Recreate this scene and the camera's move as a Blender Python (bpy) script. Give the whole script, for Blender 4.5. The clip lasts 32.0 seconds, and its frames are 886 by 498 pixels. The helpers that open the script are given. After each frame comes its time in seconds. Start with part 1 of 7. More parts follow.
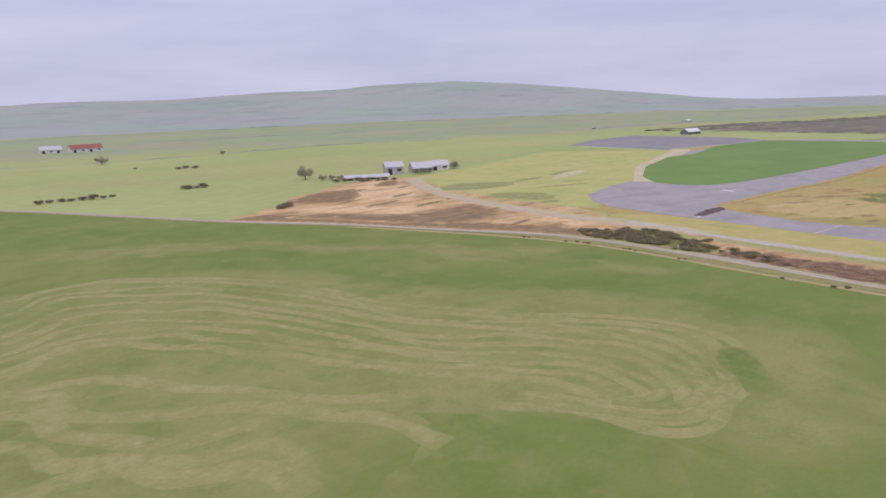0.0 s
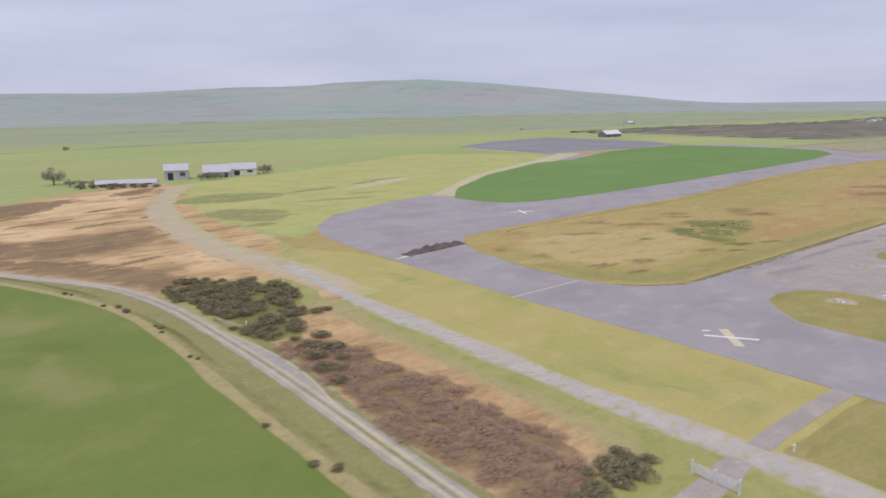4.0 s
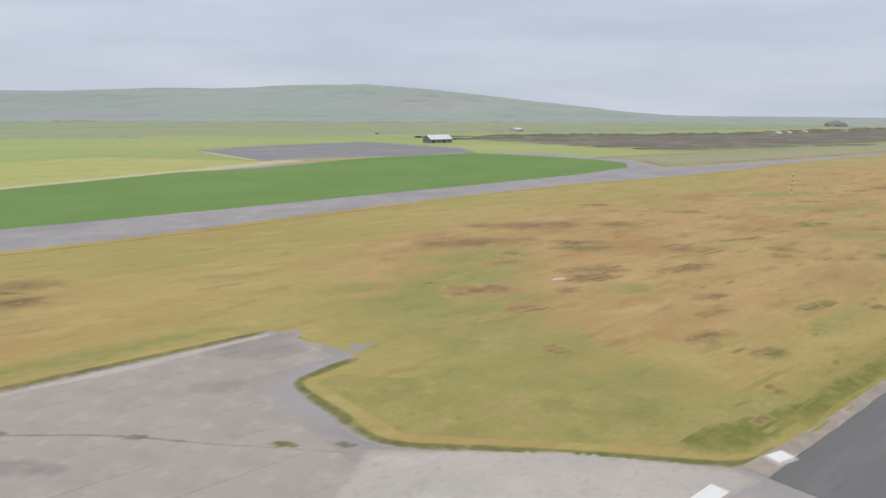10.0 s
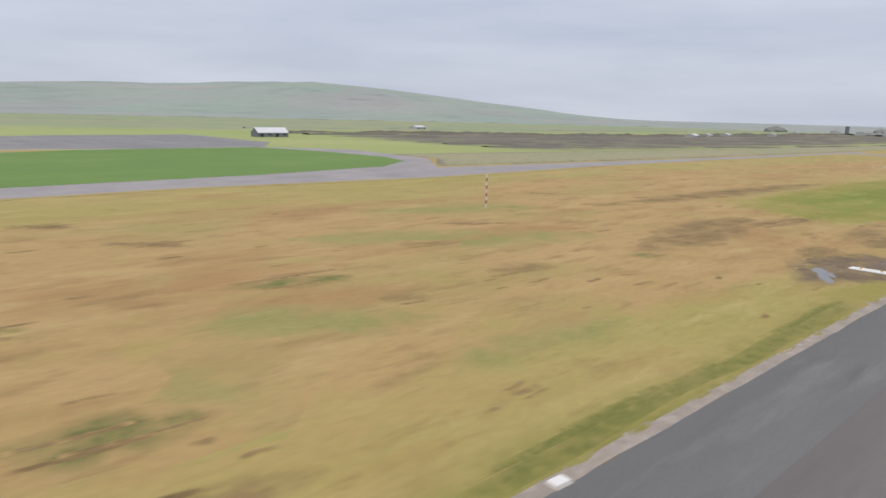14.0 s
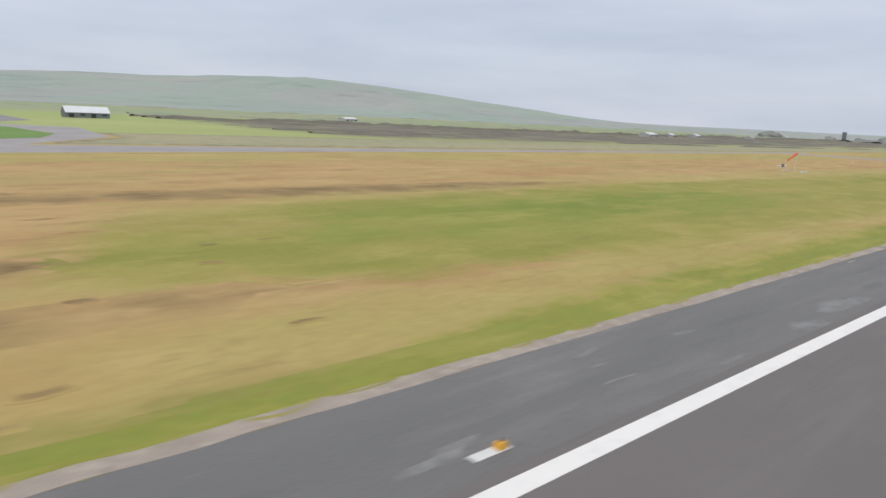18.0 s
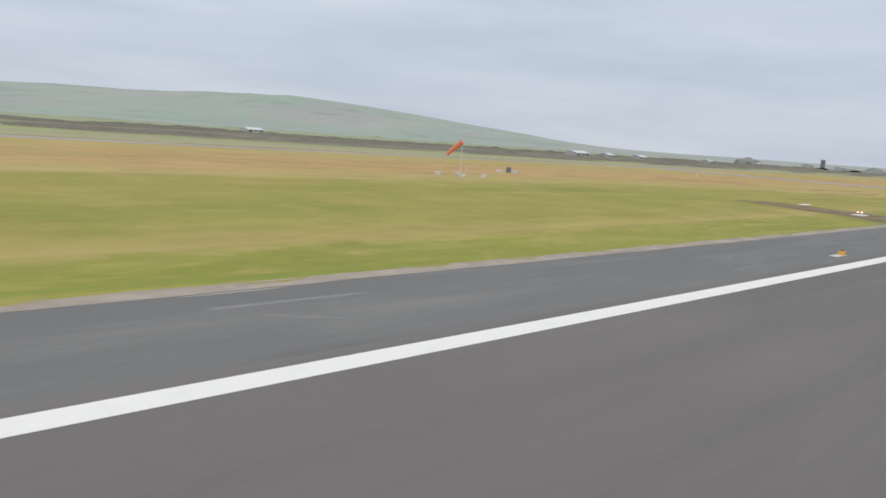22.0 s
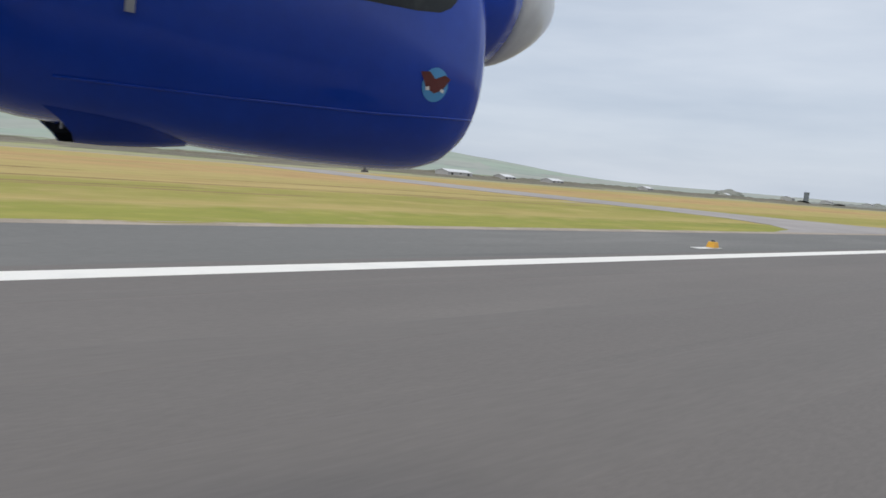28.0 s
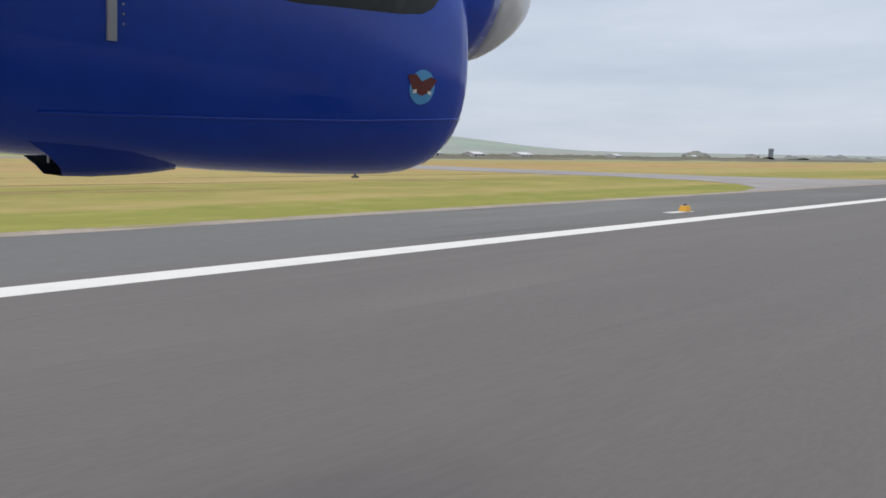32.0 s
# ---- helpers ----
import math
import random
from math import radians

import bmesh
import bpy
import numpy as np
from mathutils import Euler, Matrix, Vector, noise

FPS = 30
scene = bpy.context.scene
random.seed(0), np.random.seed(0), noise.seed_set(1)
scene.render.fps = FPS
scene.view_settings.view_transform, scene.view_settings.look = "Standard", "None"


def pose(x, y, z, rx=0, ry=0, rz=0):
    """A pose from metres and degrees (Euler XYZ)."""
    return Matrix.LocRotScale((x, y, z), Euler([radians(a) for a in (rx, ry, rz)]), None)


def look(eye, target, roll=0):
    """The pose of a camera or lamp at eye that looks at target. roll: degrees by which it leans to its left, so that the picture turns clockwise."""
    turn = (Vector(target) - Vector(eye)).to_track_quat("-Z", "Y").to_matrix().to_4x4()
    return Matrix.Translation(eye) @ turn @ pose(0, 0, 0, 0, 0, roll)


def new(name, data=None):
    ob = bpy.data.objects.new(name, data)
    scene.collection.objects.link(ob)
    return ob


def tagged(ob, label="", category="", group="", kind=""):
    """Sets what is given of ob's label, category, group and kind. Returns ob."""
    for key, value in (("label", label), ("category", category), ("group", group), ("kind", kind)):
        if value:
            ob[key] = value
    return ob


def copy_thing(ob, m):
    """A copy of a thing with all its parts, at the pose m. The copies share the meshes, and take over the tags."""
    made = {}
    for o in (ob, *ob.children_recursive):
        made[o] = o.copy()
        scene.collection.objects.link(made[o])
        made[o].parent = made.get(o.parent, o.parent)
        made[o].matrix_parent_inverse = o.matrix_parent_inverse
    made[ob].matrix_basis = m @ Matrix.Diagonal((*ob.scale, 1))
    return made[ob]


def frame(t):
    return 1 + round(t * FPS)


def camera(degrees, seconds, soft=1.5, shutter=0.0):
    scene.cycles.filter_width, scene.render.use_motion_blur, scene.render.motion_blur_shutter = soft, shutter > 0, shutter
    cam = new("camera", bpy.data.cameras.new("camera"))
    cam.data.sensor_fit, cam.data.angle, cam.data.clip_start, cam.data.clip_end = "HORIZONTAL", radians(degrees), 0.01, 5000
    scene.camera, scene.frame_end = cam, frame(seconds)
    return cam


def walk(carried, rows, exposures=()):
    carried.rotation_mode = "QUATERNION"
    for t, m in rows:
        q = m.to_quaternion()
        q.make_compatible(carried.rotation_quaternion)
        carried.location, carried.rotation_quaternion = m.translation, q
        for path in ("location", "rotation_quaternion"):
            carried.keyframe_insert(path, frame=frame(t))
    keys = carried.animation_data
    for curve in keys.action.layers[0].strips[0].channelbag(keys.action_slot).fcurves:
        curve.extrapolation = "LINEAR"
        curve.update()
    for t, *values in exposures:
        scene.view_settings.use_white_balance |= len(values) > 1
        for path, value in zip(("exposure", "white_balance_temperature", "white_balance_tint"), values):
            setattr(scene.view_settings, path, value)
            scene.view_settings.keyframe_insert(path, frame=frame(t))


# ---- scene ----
from mathutils.geometry import delaunay_2d_cdt

cam = camera(65.9, 32.0, soft=1.6, shutter=0.35)
PATH = [  # seconds, x, y, z, yaw, pitch, roll
    (0, 0.15, -7.82, 47.33, -36.95, -11.92, -1.85),
    (0.5, 18.41, -6.87, 46.38, -36.94, -12.16, -2.27),
    (1, 36.60, -5.94, 45.45, -37.11, -12.14, -2.32),
    (1.5, 54.64, -5.01, 44.54, -37.40, -11.95, -2.04),
    (2, 72.47, -4.10, 43.67, -37.59, -11.79, -1.80),
    (2.5, 90.05, -3.21, 42.84, -37.70, -11.69, -1.70),
    (3, 107.50, -2.37, 42.02, -37.87, -11.71, -1.62),
    (3.5, 124.98, -1.58, 41.15, -38.08, -11.86, -1.29),
    (4, 142.64, -0.86, 40.18, -38.26, -11.98, -0.85),
    (4.5, 160.60, -0.23, 39.07, -38.25, -12.02, -0.68),
    (5, 178.87, 0.31, 37.87, -38.04, -11.99, -0.63),
    (5.5, 197.40, 0.78, 36.64, -37.76, -11.91, -0.55),
    (6, 216.15, 1.18, 35.43, -37.47, -11.83, -0.47),
    (6.5, 235.08, 1.51, 34.30, -37.45, -11.69, -0.32),
    (7, 254.09, 1.79, 33.25, -38.00, -11.44, -0.07),
    (7.5, 273.06, 1.99, 32.29, -38.72, -11.30, 0.15),
    (8, 291.87, 2.12, 31.41, -39.28, -11.26, 0.10),
    (8.5, 310.46, 2.19, 30.62, -39.90, -11.14, -0.12),
    (9, 328.91, 2.22, 29.87, -40.49, -11.20, -0.10),
    (9.5, 347.35, 2.23, 29.12, -40.73, -11.40, 0.14),
    (10, 365.90, 2.26, 28.32, -40.72, -11.28, 0.44),
    (10.5, 384.66, 2.34, 27.43, -40.94, -10.91, 0.73),
    (11, 403.48, 2.43, 26.48, -41.55, -10.59, 1.00),
    (11.5, 422.17, 2.49, 25.49, -42.23, -10.38, 1.12),
    (12, 440.54, 2.49, 24.50, -42.69, -10.43, 1.18),
    (12.5, 458.50, 2.40, 23.54, -42.98, -10.71, 1.36),
    (13, 476.29, 2.26, 22.59, -43.27, -10.98, 1.41),
    (13.5, 494.24, 2.10, 21.64, -43.39, -11.10, 1.37),
    (14, 512.67, 1.97, 20.67, -43.34, -11.06, 1.47),
    (14.5, 531.81, 1.91, 19.67, -43.28, -10.95, 1.64),
    (15, 551.36, 1.87, 18.63, -43.21, -10.84, 1.82),
    (15.5, 570.93, 1.80, 17.57, -43.07, -10.75, 1.96),
    (16, 590.13, 1.66, 16.49, -42.84, -10.72, 2.05),
    (16.5, 608.67, 1.41, 15.39, -42.62, -10.77, 2.18),
    (17, 626.74, 1.08, 14.30, -42.45, -10.88, 2.29),
    (17.5, 644.69, 0.73, 13.25, -42.28, -10.91, 2.36),
    (18, 662.82, 0.40, 12.27, -42.20, -10.98, 2.74),
    (18.5, 681.36, 0.14, 11.37, -42.20, -11.02, 3.15),
    (19, 700.15, -0.06, 10.53, -42.14, -10.91, 3.21),
    (19.5, 718.93, -0.21, 9.76, -42.09, -10.92, 3.40),
    (20, 737.42, -0.32, 9.01, -42.02, -10.75, 3.58),
    (20.5, 755.45, -0.40, 8.25, -41.88, -10.35, 3.60),
    (21, 773.13, -0.45, 7.50, -41.80, -9.99, 3.76),
    (21.5, 790.62, -0.47, 6.80, -41.77, -9.55, 3.94),
    (22, 808.13, -0.47, 6.17, -41.80, -9.04, 4.01),
    (22.5, 825.76, -0.43, 5.61, -41.85, -8.53, 3.88),
    (23, 843.42, -0.36, 5.14, -41.94, -8.13, 3.73),
    (23.5, 860.94, -0.29, 4.71, -42.12, -7.97, 3.89),
    (24, 878.16, -0.21, 4.30, -42.23, -7.93, 4.29),
    (24.5, 894.95, -0.14, 3.89, -42.17, -7.93, 4.82),
    (25, 911.37, -0.08, 3.51, -41.94, -7.90, 5.32),
    (25.5, 927.50, -0.04, 3.18, -41.55, -7.68, 5.51),
    (26, 944.20, -0.07, 3.04, -41.21, -7.44, 5.42),
    (26.5, 962.30, -0.08, 2.91, -40.88, -7.20, 5.30),
    (27, 980.90, -0.09, 2.80, -40.55, -6.97, 5.17),
    (27.4, 995.00, -0.12, 2.73, -40.25, -6.75, 5.05),
    (27.7, 1004.00, -0.14, 2.70, -40.00, -6.58, 4.93),
    (27.9, 1008.60, -0.145, 2.692, -39.85, -6.50, 4.86),
    (28, 1009.99, -0.147, 2.691, -39.80, -6.49, 4.83),
    (28.3, 1009.98, -0.155, 2.699, -40.10, -6.65, 4.82),
    (29, 1009.97, -0.166, 2.712, -40.74, -7.04, 4.70),
    (30, 1009.99, -0.139, 2.711, -40.16, -6.77, 2.44),
    (31, 1009.94, -0.101, 2.734, -41.47, -5.97, 2.12),
    (32, 1009.93, -0.078, 2.765, -41.97, -8.01, 0.89),
]


def eye_pose(x, y, z, yaw, pitch, roll):
    return pose(x, y, z, 0, 0, yaw) @ pose(0, 0, 0, 90 + pitch) @ pose(0, 0, 0, 0, 0, roll)


walk(cam, [(r[0], eye_pose(*r[1:])) for r in PATH],
     [(0, -0.08, 6310, 33), (2, -0.06, 6320, 30), (4, -0.06, 6350, 25), (7, -0.09, 6560, 16), (9, 0.0, 6600, 15), (12, 0.0, 6660, 18), (17, 0.0, 6640, 17), (19, 0.1, 6640, 14), (22, 0.03, 6680, 13), (28, 0.1, 6640, 13), (32, 0.1, 6640, 14)])

# ---- world and sun: high overcast, soft sun from behind the aircraft ----
world = bpy.data.worlds.new("overcast_sky")
scene.world = world
world.use_nodes = True
wn, wl = world.node_tree.nodes, world.node_tree.links
wn.clear()
w_out, w_bg = wn.new("ShaderNodeOutputWorld"), wn.new("ShaderNodeBackground")
sky = wn.new("ShaderNodeTexSky")
sky.sky_type, sky.sun_disc = "NISHITA", False
sky.sun_elevation, sky.sun_rotation = radians(65), radians(200)
sky.air_density, sky.dust_density = 1.0, 2.0
w_dim = wn.new("ShaderNodeMixRGB")
w_dim.blend_type, w_dim.inputs[0].default_value = "MULTIPLY", 1.0
w_dim.inputs[2].default_value = (0.10, 0.10, 0.10, 1)
w_tc, w_map, w_noise, w_ramp = (wn.new("ShaderNodeTexCoord"), wn.new("ShaderNodeMapping"),
                                wn.new("ShaderNodeTexNoise"), wn.new("ShaderNodeValToRGB"))
w_map.inputs["Scale"].default_value = (1.2, 1.2, 7.0)
w_noise.inputs["Scale"].default_value, w_noise.inputs["Detail"].default_value = 2.2, 5
w_ramp.color_ramp.elements[0].position, w_ramp.color_ramp.elements[0].color = 0.25, (0.515, 0.613, 0.735, 1)
w_ramp.color_ramp.elements[1].position, w_ramp.color_ramp.elements[1].color = 0.80, (0.74, 0.825, 0.915, 1)
w_mix = wn.new("ShaderNodeMixRGB")
w_mix.inputs[0].default_value = 0.85
wl.new(w_tc.outputs["Generated"], w_map.inputs[0])
wl.new(w_map.outputs[0], w_noise.inputs["Vector"])
wl.new(w_noise.outputs[0], w_ramp.inputs[0])
wl.new(sky.outputs[0], w_dim.inputs[1])
wl.new(w_dim.outputs[0], w_mix.inputs[1])
wl.new(w_ramp.outputs[0], w_mix.inputs[2])
wl.new(w_mix.outputs[0], w_bg.inputs[0])
w_bg.inputs[1].default_value = 0.95
wl.new(w_bg.outputs[0], w_out.inputs[0])
sun = new("sun", bpy.data.lights.new("sun", "SUN"))
sun.data.energy, sun.data.angle, sun.data.color = 1.3, radians(32), (1.0, 0.955, 0.84)
sun.matrix_world = look((0, 0, 100), (36, 30, 0))


# ---- materials ----
def cover(n, l, a, b, size, c, size2, bump_size, stretch, detail, lo, hi, fine, island, piece, fields, layers=()):
    """Nodes for a surface colour: two colours mixed by noise, a third at another scale, fine grain."""
    tc, mp = n.new("ShaderNodeTexCoord"), n.new("ShaderNodeMapping")
    mp.inputs["Scale"].default_value = stretch
    l.new(tc.outputs["Object"], mp.inputs[0])

    def noise_at(metres, det):
        t = n.new("ShaderNodeTexNoise")
        t.inputs["Scale"].default_value, t.inputs["Detail"].default_value = 1.0 / metres, det
        t.inputs["Roughness"].default_value = 0.62
        l.new(mp.outputs[0], t.inputs["Vector"])
        return t

    def ramp(src, p, q):
        r = n.new("ShaderNodeMapRange")
        r.inputs["From Min"].default_value, r.inputs["From Max"].default_value = p, q
        l.new(src, r.inputs["Value"])
        return r.outputs[0]

    def mixed(kind, fac, p, q):
        x = n.new("ShaderNodeMixRGB")
        x.blend_type = kind
        for sock, val in zip(x.inputs, (fac, p, q)):
            if hasattr(val, "links"):
                l.new(val, sock)
            else:
                sock.default_value = val
        return x.outputs[0]

    colour = mixed("MIX", ramp(noise_at(size, detail).outputs[0], lo, hi), (*a, 1), (*b, 1))
    if c:
        colour = mixed("MIX", ramp(noise_at(size2, 5).outputs[0], 0.52, 0.72), colour, (*c, 1))
    for metres, tone, p, q, along, share in layers:
        m2, t2, k2 = n.new("ShaderNodeMapping"), n.new("ShaderNodeTexNoise"), n.new("ShaderNodeMath")
        m2.inputs["Scale"].default_value, m2.inputs["Location"].default_value = (along, 1, 1), (metres * 3.1, share * 17.0, 0)
        t2.inputs["Scale"].default_value, t2.inputs["Detail"].default_value, t2.inputs["Roughness"].default_value = 1.0 / metres, 6, 0.6
        l.new(tc.outputs["Object"], m2.inputs[0])
        l.new(m2.outputs[0], t2.inputs["Vector"])
        k2.operation, k2.inputs[1].default_value = "MULTIPLY", share
        l.new(ramp(t2.outputs[0], p, q), k2.inputs[0])
        colour = mixed("MIX", k2.outputs[0], colour, (*tone, 1))
    if fields:
        vo, sep = n.new("ShaderNodeTexVoronoi"), n.new("ShaderNodeSeparateColor")
        vo.inputs["Scale"].default_value = 1.0 / fields
        l.new(mp.outputs[0], vo.inputs["Vector"])
        l.new(vo.outputs["Color"], sep.inputs[0])
        colour = mixed("SOFT_LIGHT", 0.4, colour, mixed("MIX", sep.outputs[0], (0.42, 0.60, 0.38, 1), (0.66, 0.52, 0.48, 1)))
    if fine:
        gr = n.new("ShaderNodeMapRange")
        gr.inputs["To Min"].default_value, gr.inputs["To Max"].default_value = 1 - fine, 1 + fine
        l.new(ramp(noise_at(max(bump_size, 0.02), 4).outputs[0], 0.2, 0.8), gr.inputs["Value"])
        colour = mixed("MULTIPLY", 1.0, colour, gr.outputs[0])
    if island or piece:
        src = n.new("ShaderNodeNewGeometry").outputs["Random Per Island"] if island else n.new("ShaderNodeObjectInfo").outputs["Random"]
        var = n.new("ShaderNodeMapRange")
        var.inputs["To Min"].default_value, var.inputs["To Max"].default_value = 1 - (island or piece), 1 + (island or piece)
        l.new(src, var.inputs["Value"])
        colour = mixed("MULTIPLY", 1.0, colour, var.outputs[0])
    return colour, noise_at(max(bump_size, 0.02), 4).outputs[0]


KEPT = {}


def material(name, a, b, size, c=None, size2=1.0, rough=0.9, bump=0.0, bump_size=0.5, stretch=(1, 1, 1),
             detail=6.0, lo=0.35, hi=0.65, metal=0.0, coat=0.0, spec=0.3, fine=0.25, island=0.0, piece=0.0, fields=0.0, layers=()):
    """A procedural surface; sizes are in metres. layers: (metres, colour, from, to, stretch along x, share) of further noise."""
    m = bpy.data.materials.new(name)
    m.use_nodes = True
    n, l = m.node_tree.nodes, m.node_tree.links
    n.clear()
    out, bs = n.new("ShaderNodeOutputMaterial"), n.new("ShaderNodeBsdfPrincipled")
    l.new(bs.outputs[0], out.inputs[0])
    look_of = (a, b, size, c, size2, bump_size, stretch, detail, lo, hi, fine, island, piece, fields, layers)
    KEPT[m.name] = (look_of, rough, bump, spec)
    colour, relief = cover(n, l, *look_of)
    l.new(colour, bs.inputs["Base Color"])
    bs.inputs["Roughness"].default_value, bs.inputs["Metallic"].default_value = rough, metal
    bs.inputs["Specular IOR Level"].default_value = spec
    bs.inputs["Coat Weight"].default_value, bs.inputs["Coat Roughness"].default_value = coat, 0.04
    if bump:
        bp = n.new("ShaderNodeBump")
        bp.inputs["Strength"].default_value, bp.inputs["Distance"].default_value = 0.7, bump
        l.new(relief, bp.inputs["Height"])
        l.new(bp.outputs[0], bs.inputs["Normal"])
    return m


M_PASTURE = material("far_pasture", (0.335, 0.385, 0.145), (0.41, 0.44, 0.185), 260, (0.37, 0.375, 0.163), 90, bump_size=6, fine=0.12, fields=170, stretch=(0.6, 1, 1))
# far pasture greyed so that distance haze is part of its colour
M_HAZEPASTURE = material("hazed_pasture_grass", (0.30, 0.34, 0.21), (0.345, 0.375, 0.23), 120, (0.27, 0.30, 0.20), 60, bump_size=6, fine=0.1, fields=140,
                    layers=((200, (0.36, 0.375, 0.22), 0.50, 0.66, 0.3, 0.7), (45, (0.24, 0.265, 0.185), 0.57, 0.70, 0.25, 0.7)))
M_MEADOW = material("mown_meadow", (0.15, 0.215, 0.042), (0.195, 0.25, 0.058), 38, (0.235, 0.265, 0.075), 16, bump=0.04, bump_size=0.8, lo=0.3, hi=0.7, fine=0.08,
                    layers=((60, (0.245, 0.265, 0.075), 0.47, 0.66, 0.7, 0.75), (9, (0.27, 0.28, 0.092), 0.56, 0.74, 1.0, 0.55), (22, (0.125, 0.185, 0.031), 0.54, 0.70, 1.0, 0.6)))
M_SWATH = material("dry_swath", (0.349, 0.335, 0.135), (0.298, 0.298, 0.106), 9, (0.391, 0.363, 0.16), 4, bump=0.04, bump_size=0.6, lo=0.3, hi=0.75, fine=0.14,
                   layers=((5, (0.2, 0.228, 0.065), 0.54, 0.70, 1.0, 0.75),))
M_MOOR = material("airfield_grass", (0.475, 0.358, 0.136), (0.43, 0.345, 0.119), 30, (0.39, 0.275, 0.101), 9, bump=0.05, bump_size=0.7, stretch=(0.45, 1, 1), lo=0.35, hi=0.65, fine=0.09,
                  layers=((48, (0.385, 0.335, 0.099), 0.47, 0.64, 0.6, 0.85), (34, (0.44, 0.285, 0.11), 0.53, 0.67, 0.5, 0.75), (6, (0.56, 0.435, 0.185), 0.54, 0.72, 0.35, 0.6), (3.2, (0.27, 0.18, 0.07), 0.57, 0.75, 0.3, 0.7), (1.3, (0.34, 0.225, 0.088), 0.58, 0.74, 0.25, 0.5)))
M_TAN = material("tan_grass", (0.515, 0.34, 0.147), (0.465, 0.315, 0.125), 14, (0.405, 0.252, 0.104), 7, bump=0.05, bump_size=0.7, stretch=(0.5, 1, 1), fine=0.09,
                 layers=((30, (0.385, 0.325, 0.11), 0.52, 0.68, 0.6, 0.75), (22, (0.40, 0.235, 0.097), 0.52, 0.66, 0.5, 0.75), (7, (0.57, 0.41, 0.185), 0.54, 0.70, 0.35, 0.6), (3.4, (0.27, 0.172, 0.07), 0.55, 0.74, 0.3, 0.7), (1.3, (0.35, 0.23, 0.092), 0.58, 0.74, 0.25, 0.5)))
M_STRAW = material("straw_grass", (0.55, 0.43, 0.189), (0.50, 0.385, 0.158), 14, (0.44, 0.315, 0.128), 7, bump=0.05, bump_size=0.7, stretch=(0.5, 1, 1), fine=0.1,
                   layers=((16, (0.43, 0.30, 0.123), 0.52, 0.68, 0.5, 0.7), (9, (0.43, 0.39, 0.123), 0.55, 0.70, 0.5, 0.6), (4, (0.30, 0.215, 0.084), 0.57, 0.72, 0.3, 0.75), (1.5, (0.60, 0.48, 0.22), 0.60, 0.74, 0.3, 0.5)))
M_YELLOW = material("yellow_green_grass", (0.35, 0.31, 0.075), (0.295, 0.28, 0.06), 11, (0.41, 0.345, 0.106), 7, bump=0.05, bump_size=0.6, fine=0.1,
                    layers=((16, (0.24, 0.25, 0.046), 0.50, 0.66, 0.4, 0.75), (22, (0.39, 0.29, 0.101), 0.54, 0.68, 0.4, 0.65), (4, (0.45, 0.38, 0.128), 0.56, 0.72, 0.3, 0.5), (2.6, (0.22, 0.17, 0.057), 0.60, 0.76, 0.25, 0.6)))
M_VERGE = material("verge_grass", (0.30, 0.265, 0.072), (0.345, 0.295, 0.088), 8, (0.40, 0.315, 0.11), 4, bump=0.05, bump_size=0.4, stretch=(0.4, 1, 1), fine=0.12,
                   layers=((14, (0.215, 0.21, 0.051), 0.50, 0.66, 0.4, 0.65), (7, (0.42, 0.30, 0.119), 0.52, 0.69, 0.4, 0.65), (3, (0.43, 0.345, 0.128), 0.58, 0.74, 0.3, 0.5), (1.6, (0.18, 0.155, 0.053), 0.60, 0.76, 0.3, 0.5)))
M_FRESH = material("fresh_verge_grass", (0.255, 0.27, 0.046), (0.32, 0.31, 0.063), 8, (0.40, 0.345, 0.092), 4, bump=0.05, bump_size=0.4, stretch=(0.4, 1, 1), fine=0.12,
                   layers=((14, (0.195, 0.225, 0.035), 0.50, 0.66, 0.4, 0.7), (8, (0.41, 0.32, 0.106), 0.56, 0.72, 0.35, 0.6), (3, (0.44, 0.38, 0.119), 0.58, 0.74, 0.3, 0.5), (1.6, (0.19, 0.16, 0.048), 0.60, 0.76, 0.3, 0.5)))
M_LUSH = material("lush_grass", (0.205, 0.25, 0.04), (0.275, 0.29, 0.058), 14, (0.36, 0.315, 0.084), 9, bump=0.05, bump_size=0.7, stretch=(0.4, 1, 1), fine=0.1,
                  layers=((11, (0.43, 0.37, 0.106), 0.53, 0.69, 0.35, 0.7), (5, (0.32, 0.235, 0.079), 0.57, 0.72, 0.3, 0.6)))
M_CROP = material("green_crop", (0.15, 0.265, 0.064), (0.18, 0.29, 0.075), 40, (0.165, 0.27, 0.07), 12, bump=0.03, bump_size=1.0, fine=0.08,
                  layers=((50, (0.21, 0.31, 0.088), 0.50, 0.68, 0.4, 0.6), (9, (0.13, 0.24, 0.055), 0.55, 0.70, 0.3, 0.5)))
M_PLOUGH = material("dark_tilled_soil", (0.25, 0.245, 0.245), (0.29, 0.28, 0.275), 30, (0.32, 0.31, 0.29), 12, bump=0.1, bump_size=1.5, stretch=(1, 0.15, 1), fine=0.14,
                    layers=((40, (0.35, 0.335, 0.30), 0.50, 0.68, 0.3, 0.7), (10, (0.21, 0.205, 0.205), 0.55, 0.70, 0.3, 0.6)))
